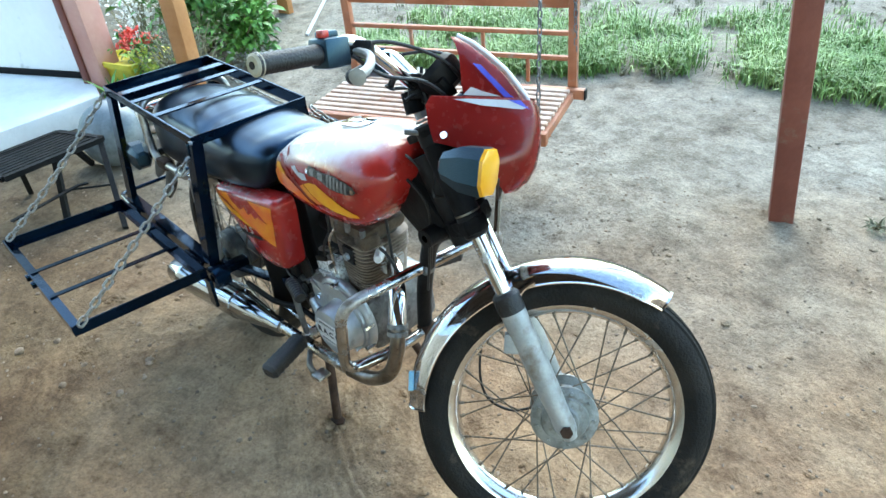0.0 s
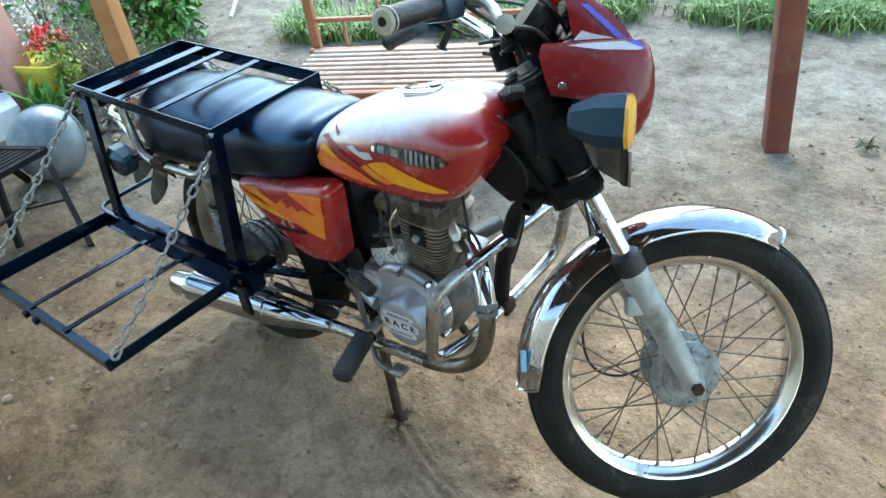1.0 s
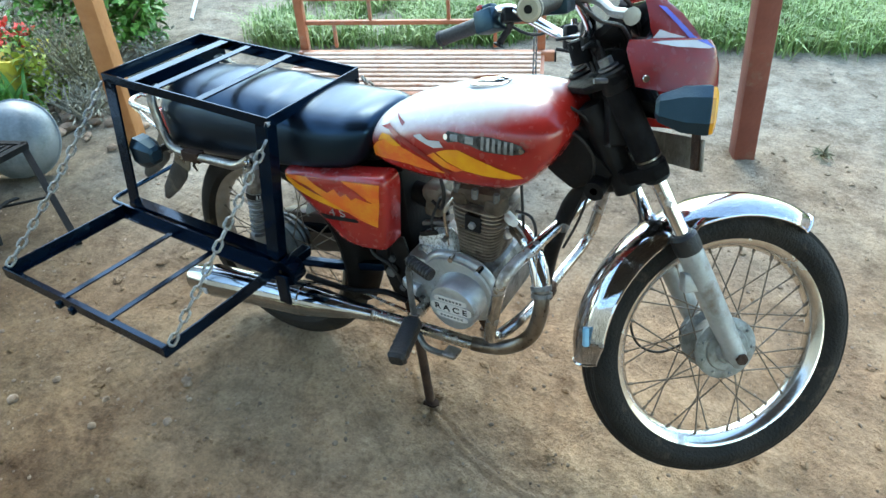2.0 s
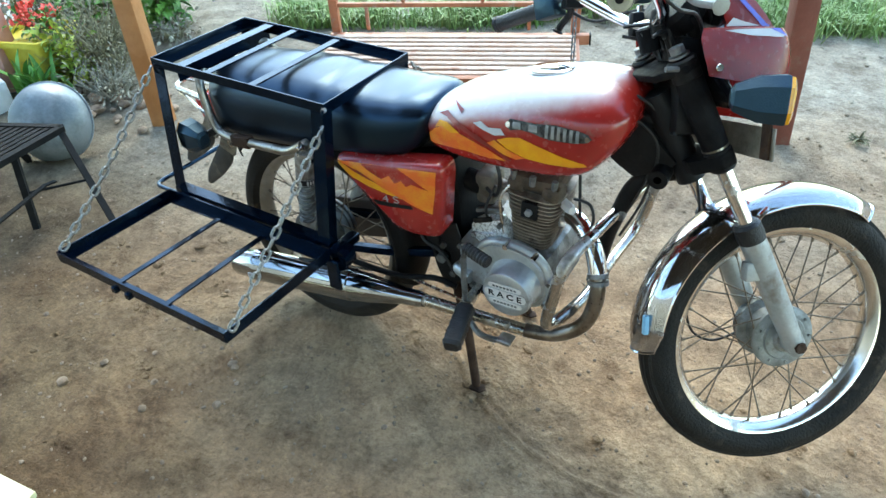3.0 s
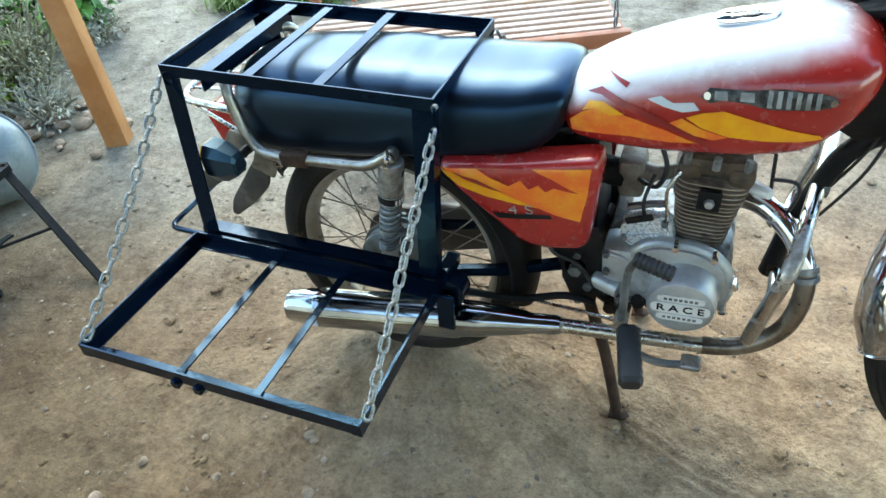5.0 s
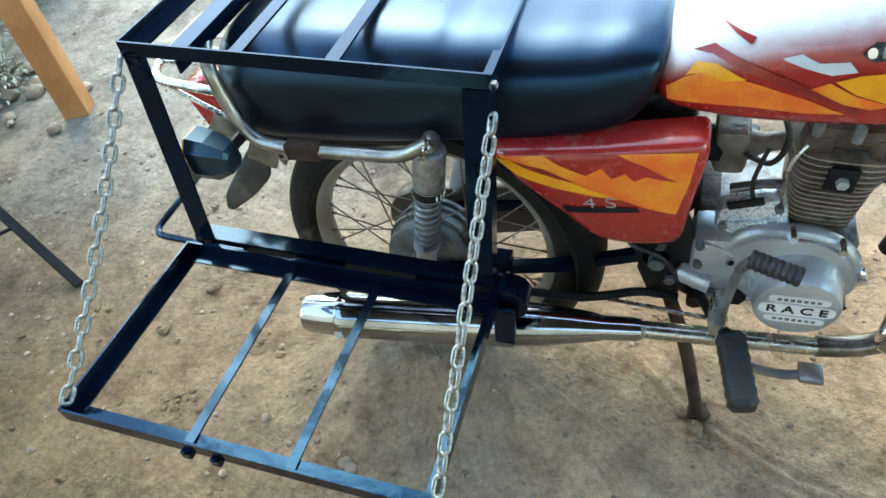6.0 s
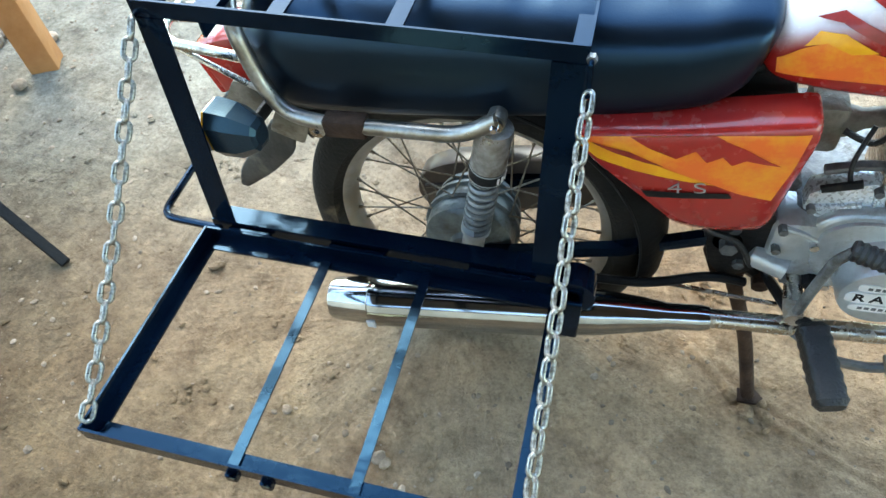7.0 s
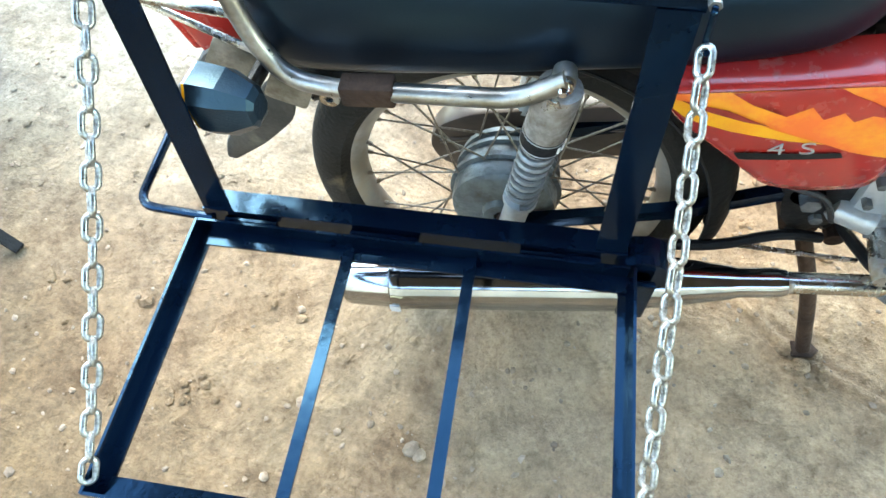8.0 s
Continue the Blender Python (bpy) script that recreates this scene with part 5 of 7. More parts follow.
part("wiring", sweep(N(), curve([(0.40, -0.10, 0.43), (0.42, -0.118, 0.385), (0.47, -0.12, 0.36), (0.50, -0.115, 0.30)]), 0.0045, 7), GRIP, main)

# exhaust
pipe = curve([(0.735, 0.0, 0.478), (0.79, -0.03, 0.482), (0.842, -0.075, 0.455), (0.868, -0.108, 0.40), (0.870, -0.124, 0.345), (0.850, -0.138, 0.285), (0.80, -0.152, 0.246), (0.73, -0.164, 0.236), (0.60, -0.178, 0.245), (0.44, -0.190, 0.252)], 8)
ex = part("exhaust_pipe", sweep(N(), pipe[22:58], 0.0175, 16), BROWNED, bike, "heat-browned steel exhaust pipe")
part("link_pipe", sweep(N(), pipe[57:], 0.0155, 16), OLD_CHROME, ex, "tarnished bright pipe")
part("exhaust_header", sweep(N(), pipe[:24], 0.0205, 18), CHROME, ex, "bright chromed header bend")
part("exhaust_flange", lathe(N(), [(0.02, -0.008), (0.034, -0.008), (0.036, 0.0), (0.034, 0.008), (0.02, 0.008)], "x", Vector(pipe[1]), 20, closed=True), ALLOY, ex)
for k in (23, 25):
    d = (pipe[k + 1] - pipe[k - 1]).normalized()
    part("pipe_clamp", rod(N(), pipe[k] - d * 0.005, pipe[k] + d * 0.005, 0.0235, 18), GREASY, ex)
mstart, mend = Vector((0.45, -0.190, 0.252)), Vector((-0.192, -0.215, 0.193))
mdir = mend - mstart
mpts, mr = [], []
for t, r in ((0.0, 0.018), (0.02, 0.021), (0.10, 0.022), (0.115, 0.025), (0.26, 0.038), (0.34, 0.0415), (0.345, 0.045), (0.84, 0.0465), (0.845, 0.0475), (0.875, 0.0475), (0.88, 0.0445), (0.985, 0.0405), (1.0, 0.038), (1.0, 0.03), (0.97, 0.028), (0.965, 0.001)):
    mpts.append(mstart + mdir * t)
    mr.append(r)
rows = []
qd = mdir.to_track_quat("Z", "Y").to_matrix()
for p, r in zip(mpts, mr):
    rows.append([p + qd @ Vector((r * math.cos(2 * math.pi * k / 28), r * math.sin(2 * math.pi * k / 28), 0)) for k in range(28)])
muf = part("silencer", rings(N(), rows), SILENCER, ex, "chromed exhaust silencer")
part("heat_slot", box(N(), (-0.115, -0.262, 0.188), (-0.10, -0.259, 0.206)), SILVER_DECAL, muf)

# crash guard: one chromed loop across the front of the engine
gpts = rounded([(0.832, -0.216, 0.508), (0.905, 0.20, 0.522), (0.86, 0.20, 0.34), (0.838, 0.10, 0.315), (0.830, -0.10, 0.315), (0.783, -0.214, 0.300)], 0.05, 7, True)
guard = part("crash_guard", sweep(N(), gpts, 0.0135, 14, closed=True), GUARD, bike, "worn chromed tubular engine guard")
part("guard_clamp", box(N(), (0.856, -0.02, 0.498), (0.888, 0.012, 0.526), bevel=0.008), GREASY, guard)
part("guard_clamp", box(N(), (0.815, -0.02, 0.298), (0.852, 0.02, 0.332), bevel=0.006), RUST, guard)

# centre stand, footrests, pedals, kick starter
for sgn in (-1, 1):
    st = part("centre_stand_leg", sweep(N(), rounded([(0.485, sgn * 0.09, 0.235), (0.528, sgn * 0.125, 0.12), (0.562, sgn * 0.163, -0.034)], 0.05), 0.0125, 12), RUST, bike, "rusty centre stand leg standing on the soil")
    part("stand_foot", plate(N(), [Vector((x, sgn * 0.163 + y, -0.045)) for x, y in ((0.545, -0.014), (0.578, -0.014), (0.59, 0.0), (0.578, 0.014), (0.545, 0.014))], (0, 0, 0.006), 0.001), RUST, st)
    peg = part("footrest", sweep(N(), rounded([(0.53, sgn * 0.06, 0.23), (0.565, sgn * 0.17, 0.262), (0.59, sgn * 0.21, 0.29)], 0.03), 0.009, 10), BLACK_MATT, bike, "footrest bar")
    a, b = Vector((0.583, sgn * 0.205, 0.292)), Vector((0.608, sgn * 0.325, 0.275))
    rows = []
    q = (b - a).to_track_quat("Z", "Y").to_matrix()
    for k in range(15):
        t = k / 14
        s = (1.0 if k % 2 else 0.92) * (0.8 if k in (0, 14) else 1.0)
        rows.append([a.lerp(b, t) + q @ Vector((0.0225 * s * math.copysign(abs(math.cos(u)) ** 0.5, math.cos(u)), 0.019 * s * math.copysign(abs(math.sin(u)) ** 0.5, math.sin(u)), 0)) for u in np.linspace(0, 2 * math.pi, 20, endpoint=False)])
    part("rubber", rings(N(), rows), GRIP, peg, "worn black footrest rubber")
cross = part("footrest_bracket", sweep(N(), [(0.53, -0.10, 0.225), (0.53, 0.10, 0.225)], 0.014, 10), RUST, bike)
pedal = part("brake_pedal", sweep(N(), rounded([(0.57, -0.185, 0.24), (0.62, -0.225, 0.235), (0.67, -0.235, 0.245), (0.70, -0.235, 0.258)], 0.03), 0.0075, 10), GREASY, bike, "bent greasy steel brake pedal")
part("pedal_pad", box(N(), (0.684, -0.256, 0.258), (0.720, -0.219, 0.268), bevel=0.005), RAIL_STEEL, pedal, "worn metal pedal pad")
kick = part("kick_starter", sweep(N(), rounded([(0.566, -0.105, 0.275), (0.566, -0.18, 0.275), (0.571, -0.186, 0.36), (0.578, -0.19, 0.43), (0.592, -0.195, 0.460)], 0.012), 0.0075, 10), GREASY, bike, "greasy folding kick starter lever")
kp, kr = [], []
for k in range(17):
    t = k / 16
    kp.append(Vector((0.588, -0.194, 0.461)).lerp(Vector((0.655, -0.212, 0.452)), t))
    kr.append(0.0152 if k % 2 else 0.0132)
part("rubber", sweep(N(), kp, kr, 14), GRIP, kick, "ribbed black rubber")
part("kick_boss", lathe(N(), [(0.0005, -0.19), (0.014, -0.19), (0.016, -0.17), (0.012, -0.10)], "y", Vector((0.566, 0, 0.275)), 16), OLD_CHROME, kick)

# swing arm, shock absorbers, chain case
arm = N()
for y0, y1 in ((-0.085, -0.146), (0.085, 0.016)):
    sweep(arm, [(0.46, y0, 0.335), (0.30, y0 * 0.4 + y1 * 0.6, 0.316), (0.055, y1, 0.290)], 1.0, profile=[(-0.008, -0.012), (0.008, -0.012), (0.008, 0.010), (-0.008, 0.010)])
rod(arm, (0.46, -0.10, 0.335), (0.46, 0.10, 0.335), 0.022, 14)
part("swing_arm", arm, BLACK, bike, "black steel swing arm", smooth=20)
part("side_tube", sweep(N(), curve([(0.20, -0.150, 0.268), (0.34, -0.145, 0.262), (0.44, -0.125, 0.272), (0.50, -0.115, 0.255)]), 0.008, 10), BLACK_MATT, bike)
part("brake_rod", sweep(N(), [(0.03, -0.15, 0.215), (0.35, -0.14, 0.265), (0.55, -0.14, 0.24)], 0.004, 8), OLD_CHROME, bike)
case = N()
plate(case, rounded([(-0.10, 0.03, 0.23), (-0.08, 0.03, 0.285), (-0.02, 0.03, 0.318), (0.10, 0.03, 0.335), (0.50, 0.03, 0.385), (0.53, 0.03, 0.34), (0.48, 0.03, 0.285), (0.05, 0.03, 0.19), (-0.07, 0.03, 0.175)], 0.03, 4, True), (0, 0.045, 0), 0.006)
ccase = part("chain_case", case, CASE_BROWN, bike, "dusty brown steel chain case")
part("case_rib", sweep(N(), rounded([(-0.075, 0.029, 0.25), (0.10, 0.029, 0.285), (0.48, 0.029, 0.335)], 0.02), 0.005, 8), CASE_BROWN, ccase)
for sgn in (-1, 1):
    top, bot = Vector((0.132, sgn * 0.164, 0.616)), Vector((0.066, -0.164 if sgn < 0 else 0.045, 0.315))
    d = (bot - top)
    pt = lambda t: top + d * t
    sh = part("shock_absorber", sweep(N(), [pt(0.045), pt(0.05), pt(0.065), pt(0.365), pt(0.372), pt(0.385)], [0.020, 0.0245, 0.0258, 0.0258, 0.0245, 0.016], 24), GUARD, bike, "worn chrome rear shock absorber")
    part("shock_label", sweep(N(), [pt(0.285), pt(0.362)], 0.0260, 24), BLACK_MATT, sh, "black label band")
    for u in (0.290, 0.352):
        part("label_bar", sweep(N(), [pt(u), pt(u + 0.006)], 0.0262, 24), ALLOY, sh)
    lab_q = d.to_track_quat("Z", "Y").to_matrix()
    for k in range(7):
        u = radians(-150 + 17 * k) * 1.0
        w = lab_q @ Vector((math.cos(u), math.sin(u), 0))
        part("label_letter", rod(N(), pt(0.308) + w * 0.0257, pt(0.341) + w * 0.0257, 0.0022, 6), WHITE_PAINT, sh)
    axis_q = d.to_track_quat("Z", "Y").to_matrix()
    coil = [pt(0.378 + 0.375 * k / 112) + axis_q @ Vector((0.0192 * math.cos(2 * math.pi * k / 14), 0.0192 * math.sin(2 * math.pi * k / 14), 0)) for k in range(113)]
    part("spring", sweep(N(), coil, 0.0042, 8), GREASY, sh, "dusty grey spring coils")
    part("damper_tube", sweep(N(), [pt(0.37), pt(0.755), pt(0.76), pt(0.785), pt(0.79), pt(1.0)], [0.0145, 0.0145, 0.0235, 0.0235, 0.018, 0.018], 16), FORK_GREY, sh, "pale dusty damper tube")
    eye = lathe(N(), [(0.007, -0.010), (0.0125, -0.010), (0.0135, 0.0), (0.0125, 0.010), (0.007, 0.010)], "y", top, 20, closed=True)
    part("upper_eye", eye, RAIL_STEEL, sh)
    part("washer", rod(N(), top + Vector((0, sgn * 0.012, 0)), top + Vector((0, sgn * 0.017, 0)), 0.0105, 18), OLD_CHROME, sh, smooth=20)
    part("nut", sweep(N(), [top + Vector((0, sgn * q, 0)) for q in (0.016, 0.022, 0.026)], [0.0075, 0.007, 0.004], 12), CHROME, sh, smooth=40)

# rear mudguard, tail, grab rail
mg = part("rear_mudguard", arch(AXLE_R + Vector((-0.012, 0, 0.008)), 0.338, -18, 142, 0.072, 0.04, 52), BLACK_MATT, bike, "dusty black rear mudguard", LEAN)
FLAP = rounded([(-0.010, 0, 0.030), (0.016, 0, 0.018), (0.010, 0, -0.045), (-0.030, 0, -0.11), (-0.076, 0, -0.166), (-0.088, 0, -0.163), (-0.082, 0, -0.12), (-0.046, 0, -0.045)], 0.02, 3, True)
for dx, y, dz, tilt in ((-0.232, -0.115, 0.508, 0), (-0.304, -0.10, 0.545, 6)):
    m = Matrix.Translation((dx, y, dz)) @ Matrix.Rotation(radians(tilt + 9), 4, "Y") @ Matrix.Diagonal((1.25, 1, 0.97, 1))
    flap = part("mud_flap", plate(N(), FLAP, (0, 0.012, 0), 0.004), DUSTY_PLASTIC, mg, "pointed dusty plastic flap", m)
    part("flap_plate", plate(N(), rounded([(-0.016, -0.004, 0.006), (0.028, -0.004, -0.012), (0.045, -0.004, 0.055), (0.0, -0.004, 0.06)], 0.006, 2, True), (0, 0.006, 0), 0.001), DIRTY_ALLOY, flap, "dull fixing plate", m)
tail = part("tail_lamp", box(N(), (-0.375, -0.055, 0.525), (-0.295, 0.055, 0.635), Matrix.Translation((-0.32, 0, 0.6)) @ Matrix.Rotation(radians(-14), 4, "Y") @ Matrix.Translation((0.32, 0, -0.6)), bevel=0.012), RED, bike, "red tail lamp housing")
part("lens", box(N(), (-0.388, -0.048, 0.535), (-0.372, 0.048, 0.625), Matrix.Translation((-0.32, 0, 0.6)) @ Matrix.Rotation(radians(-14), 4, "Y") @ Matrix.Translation((0.32, 0, -0.6)), bevel=0.005), RED_LENS, tail, "red lens")
rail_bm = N()
rail = rounded([(0.136, -0.175, 0.622), (0.085, -0.176, 0.592), (-0.12, -0.168, 0.588), (-0.182, -0.158, 0.594), (-0.208, -0.150, 0.645), (-0.222, -0.14, 0.728), (-0.244, -0.09, 0.745), (-0.244, 0.09, 0.745), (-0.222, 0.14, 0.728), (-0.208, 0.150, 0.645), (-0.182, 0.158, 0.594), (-0.12, 0.168, 0.588), (0.085, 0.176, 0.592), (0.136, 0.175, 0.622)], 0.035, 5)
sweep(rail_bm, rail, 0.0115, 14)
gr = part("grab_rail", rail_bm, RAIL_STEEL, bike, "tarnished chrome grab rail round the seat")
part("rear_rack", sweep(N(), rounded([(-0.225, -0.135, 0.668), (-0.358, -0.116, 0.675), (-0.385, -0.08, 0.676), (-0.385, 0.08, 0.676), (-0.358, 0.116, 0.675), (-0.225, 0.135, 0.668)], 0.03), 0.008, 12), OLD_CHROME, gr, "small chrome rack loop")
for y in (-0.06, -0.02, 0.02, 0.06):
    part("rack_rod", rod(N(), (-0.385, y, 0.674), (-0.235, y, 0.672), 0.004, 8), OLD_CHROME, gr)
part("rack_stay", sweep(N(), [(-0.355, -0.115, 0.67), (-0.205, -0.152, 0.625)], 0.0045, 8), OLD_CHROME, gr)
part("rail_bracket", box(N(), (-0.115, -0.182, 0.574), (-0.052, -0.155, 0.604), bevel=0.004), RUST, gr, "rusty rail sleeve")
for p in ((-0.200, -0.154, 0.628), (-0.135, -0.165, 0.570)):
    part("rail_lug", lathe(N(), [(0.005, -0.003), (0.012, -0.003), (0.012, 0.003), (0.005, 0.003)], "y", Vector(p), 12, closed=True), OLD_CHROME, gr)
indicator(pose(-0.254, -0.180, 0.574, 0, 0, 172) @ Matrix.Diagonal((0.82, -0.98, 1.0, 1)), "rear_indicator", bike)
indicator(pose(-0.268, 0.178, 0.572, 0, 0, 180) @ Matrix.Scale(1.12, 4), "rear_indicator", bike)


# ---- black steel load carrier over the seat ----
rack = thing("load_carrier", "black angle-iron load carrier with chained fold-down shelves over the seat", "carrier", m=pose(0, 0, 0.6, -1.4) @ pose(0, 0, -0.6))
X0, X1, Y0, Y1, ZT = -0.372, 0.192, -0.196, 0.147, 0.765
A, T = 0.030, 0.0035


def angle_bar(a, b, f1, f2, w1=A, w2=A):
    """An L-section from a to b with its flanges along f1 and f2."""
    a, b, f1, f2 = Vector(a), Vector(b), Vector(f1).normalized(), Vector(f2).normalized()
    sec = [Vector((0, 0)), Vector((w1, 0)), Vector((w1, T)), Vector((T, T)), Vector((T, w2)), Vector((0, w2))]
    return rings(N(), [[p + f1 * s.x + f2 * s.y for s in sec] for p in (a, b)])


def flat_bar(a, b, width_dir, w, t=0.004):
    a, b, wd = Vector(a), Vector(b), Vector(width_dir).normalized()
    n = (b - a).cross(wd).normalized()
    if n.z < 0:
        n = -n
    bm = rings(N(), [[p + wd * i * w / 2 + n * j * t for i, j in ((-1, 0), (1, 0), (1, -1), (-1, -1))] for p in (a, b)])
    return bm


R = lambda name, bm, label="": part(name, bm, BLACK, rack, label, smooth=20)
ZB = ZT - 0.023
R("top_rail", angle_bar((X0, Y0, ZB), (X1, Y0, ZB), (0, 0, 1), (0, 1, 0), 0.023, 0.022))
R("top_rail", angle_bar((X0, Y1, ZB), (X1, Y1, ZB), (0, 0, 1), (0, -1, 0), 0.023, 0.022))
R("top_rail", angle_bar((X0 - 0.001, Y0 + 0.001, ZB - 0.004), (X0 - 0.001, Y1 - 0.001, ZB - 0.004), (0, 0, 1), (1, 0, 0), 0.027, 0.022))
R("top_rail", angle_bar((X1 + 0.001, Y0 + 0.001, ZB - 0.004), (X1 + 0.001, Y1 - 0.001, ZB - 0.004), (0, 0, 1), (-1, 0, 0), 0.027, 0.022))
R("cross_bar", angle_bar((-0.285, Y0 + 0.004, ZT - 0.003), (-0.285, Y1 - 0.004, ZT - 0.003), (1, 0, 0), (0, 0, -1), 0.03, 0.045))
for x in (-0.178, -0.03):
    R("cross_bar", flat_bar((x, Y0 + 0.004, ZT - 0.003), (x, Y1 - 0.004, ZT - 0.003), (1, 0, 0), 0.021))

for sgn in (-1, 1):
    yt = Y0 if sgn < 0 else Y1
    mid = (Y0 + Y1) / 2
    s = sgn
    yb = yt + s * 0.045
    yh = yt + s * 0.060
    yo = yt + s * 0.415
    zl, zs = 0.388, 0.405
    R("upright", angle_bar((X0 + 0.002, yt + s * 0.0005, ZT - 0.025), (X0 + 0.012, yb, zl), (1, 0, 0), (0, -s, 0), 0.038, 0.03))
    R("upright", angle_bar((X1 - 0.002, yt + s * 0.0005, ZT - 0.025), (X1 - 0.002, yb, zl - 0.01), (-1, 0, 0), (0, -s, 0), 0.038, 0.03))
    R("lower_rail", angle_bar((X0 + 0.01, yb, zl + 0.016), (X1, yb, zl + 0.016), (0, -s, 0), (0, 0, -1), 0.032, 0.034))
    for xa, xb in ((-0.33, -0.26), (-0.16, -0.07), (0.06, 0.16)):
        R("hinge", sweep(N(), [(xa, yb + s * 0.007, zl + 0.003), (xb, yb + s * 0.007, zl + 0.003)], 0.0065, 10))
    zh, zo = zs - 0.027, zs - 0.014
    shelf = R("shelf_frame", angle_bar((X0 + 0.010, yh, zh), (X1 + 0.003, yh, zh), (0, 0, 1), (0, s, 0), 0.026, 0.026), "fold-down side shelf")
    S = lambda name, bm: part(name, bm, BLACK, shelf, smooth=20)
    S("shelf_rail", angle_bar((X0 + 0.007, yo, zo), (X1 + 0.01, yo, zo), (0, 0, 1), (0, -s, 0), 0.026, 0.026))
    S("shelf_rail", angle_bar((X0 + 0.006, yh + s * 0.001, zh - 0.004), (X0 + 0.006, yo - s * 0.001, zo - 0.004), (0, 0, 1), (1, 0, 0), 0.031, 0.018))
    S("shelf_rail", angle_bar((X1 + 0.011, yh + s * 0.001, zh - 0.004), (X1 + 0.011, yo - s * 0.001, zo - 0.004), (0, 0, 1), (-1, 0, 0), 0.031, 0.018))
    for x in (-0.158, 0.0):
        S("shelf_bar", flat_bar((x, yh + s * 0.003, zh + 0.008), (x, yo - s * 0.003, zo + 0.008), (1, 0, 0), 0.0145))
    for xl in (-0.165, -0.118):
        S("latch", box(N(), (xl, yo - 0.007, zs - 0.026), (xl + 0.016, yo + 0.007, zs - 0.009), bevel=0.003))
    R("bracket", box(N(), (0.196, yb - 0.005 + s * 0.022, 0.288), (0.232, yb + 0.005 + s * 0.022, 0.378), bevel=0.003), "flat black fixing bracket")
    R("bracket_tube", lathe(N(), [(0.012, -0.02), (0.034, -0.02), (0.034, 0.02), (0.012, 0.02)], "y", Vector((0.215, yb - s * 0.01, 0.372)), 20))
    R("strut", box(N(), (0.17, min(yb, yb - s * 0.11), 0.35), (0.20, max(yb, yb - s * 0.11), 0.375), bevel=0.003))

rod_pts = rounded([(X0 + 0.02, Y0 - 0.045, 0.383), (-0.475, Y0 - 0.03, 0.368), (-0.475, Y1 + 0.03, 0.368), (X0 + 0.02, Y1 + 0.045, 0.383)], 0.03)
R("rear_bow", sweep(N(), rod_pts, 0.0065, 10), "bent black round bar")


def chain(a, b, sag, wire=0.0035, length=0.0335, width=0.0215):
    """A hanging chain of oval welded links, every other one turned."""
    a, b = Vector(a), Vector(b)
    pts = [a.lerp(b, t) + Vector((0, 0, -sag * 4 * t * (1 - t))) for t in np.linspace(0, 1, 60)]
    run = [0.0]
    for p, q in zip(pts, pts[1:]):
        run.append(run[-1] + (q - p).length)
    pitch = length - 2.2 * wire
    n = int(run[-1] / pitch)
    pitch = run[-1] / n
    oval = []
    half, r = (length - width) / 2, (width - 2 * wire) / 2
    for k in range(16):
        u = 2 * math.pi * k / 16
        oval.append(Vector(((half if math.cos(u) > 0 else -half) + r * math.cos(u), r * math.sin(u), 0)))
    me = finish(sweep(N(), oval, wire, 7, closed=True), ZINC, 60)
    first = None
    for i in range(n):
        d = (i + 0.5) * pitch
        k = max(j for j in range(len(run)) if run[j] <= d)
        k = min(k, len(pts) - 2)
        p = pts[k].lerp(pts[k + 1], (d - run[k]) / (run[k + 1] - run[k]))
        dirn = (pts[k + 1] - pts[k]).normalized()
        q = dirn.to_track_quat("X", "Z").to_matrix().to_4x4()
        m = Matrix.Translation(p) @ q @ Matrix.Rotation(radians(45 + 90 * (i % 2) + 9 * noise.noise(Vector((i * 1.7, a.x * 9, 0)))), 4, "X")
        if first is None:
            base = me.copy()
            base.transform(m)
            first = new("chain", base)
            first.parent = rack
            tagged(first, "bright zinc-plated link chain")
        else:
            o = new("link", me)
            o.parent = first
            o.matrix_local = m


for xh in (X1 + 0.004,):
    hook = R("chain_hook", sweep(N(), rounded([(xh, Y0 + 0.004, ZT - 0.012), (xh, Y0 - 0.012, ZT - 0.012), (xh + 0.001, Y0 - 0.014, ZT - 0.045), (xh + 0.001, Y0 - 0.022, ZT - 0.052), (xh + 0.001, Y0 - 0.028, ZT - 0.044)], 0.006), 0.003, 8), "bent wire hook")
    part("bolt_head", rod(N(), (xh, Y0 - 0.009, ZT - 0.012), (xh, Y0 - 0.001, ZT - 0.012), 0.006, 6), GREASY, hook, "small bolt head", smooth=20)
chain((X1 + 0.006, Y0 - 0.018, ZT - 0.045), (X1 + 0.014, Y0 - 0.398, 0.412), 0.004)
chain((X0 + 0.001, Y0 - 0.005, ZT - 0.022), (X0 + 0.010, Y0 - 0.402, 0.414), 0.016)
chain((X1 + 0.006, Y1 + 0.006, ZT - 0.03), (X1 + 0.012, Y1 + 0.405, 0.412), 0.03)
chain((X0 - 0.004, Y1 + 0.006, ZT - 0.03), (X0 - 0.004, Y1 + 0.405, 0.412), 0.03)


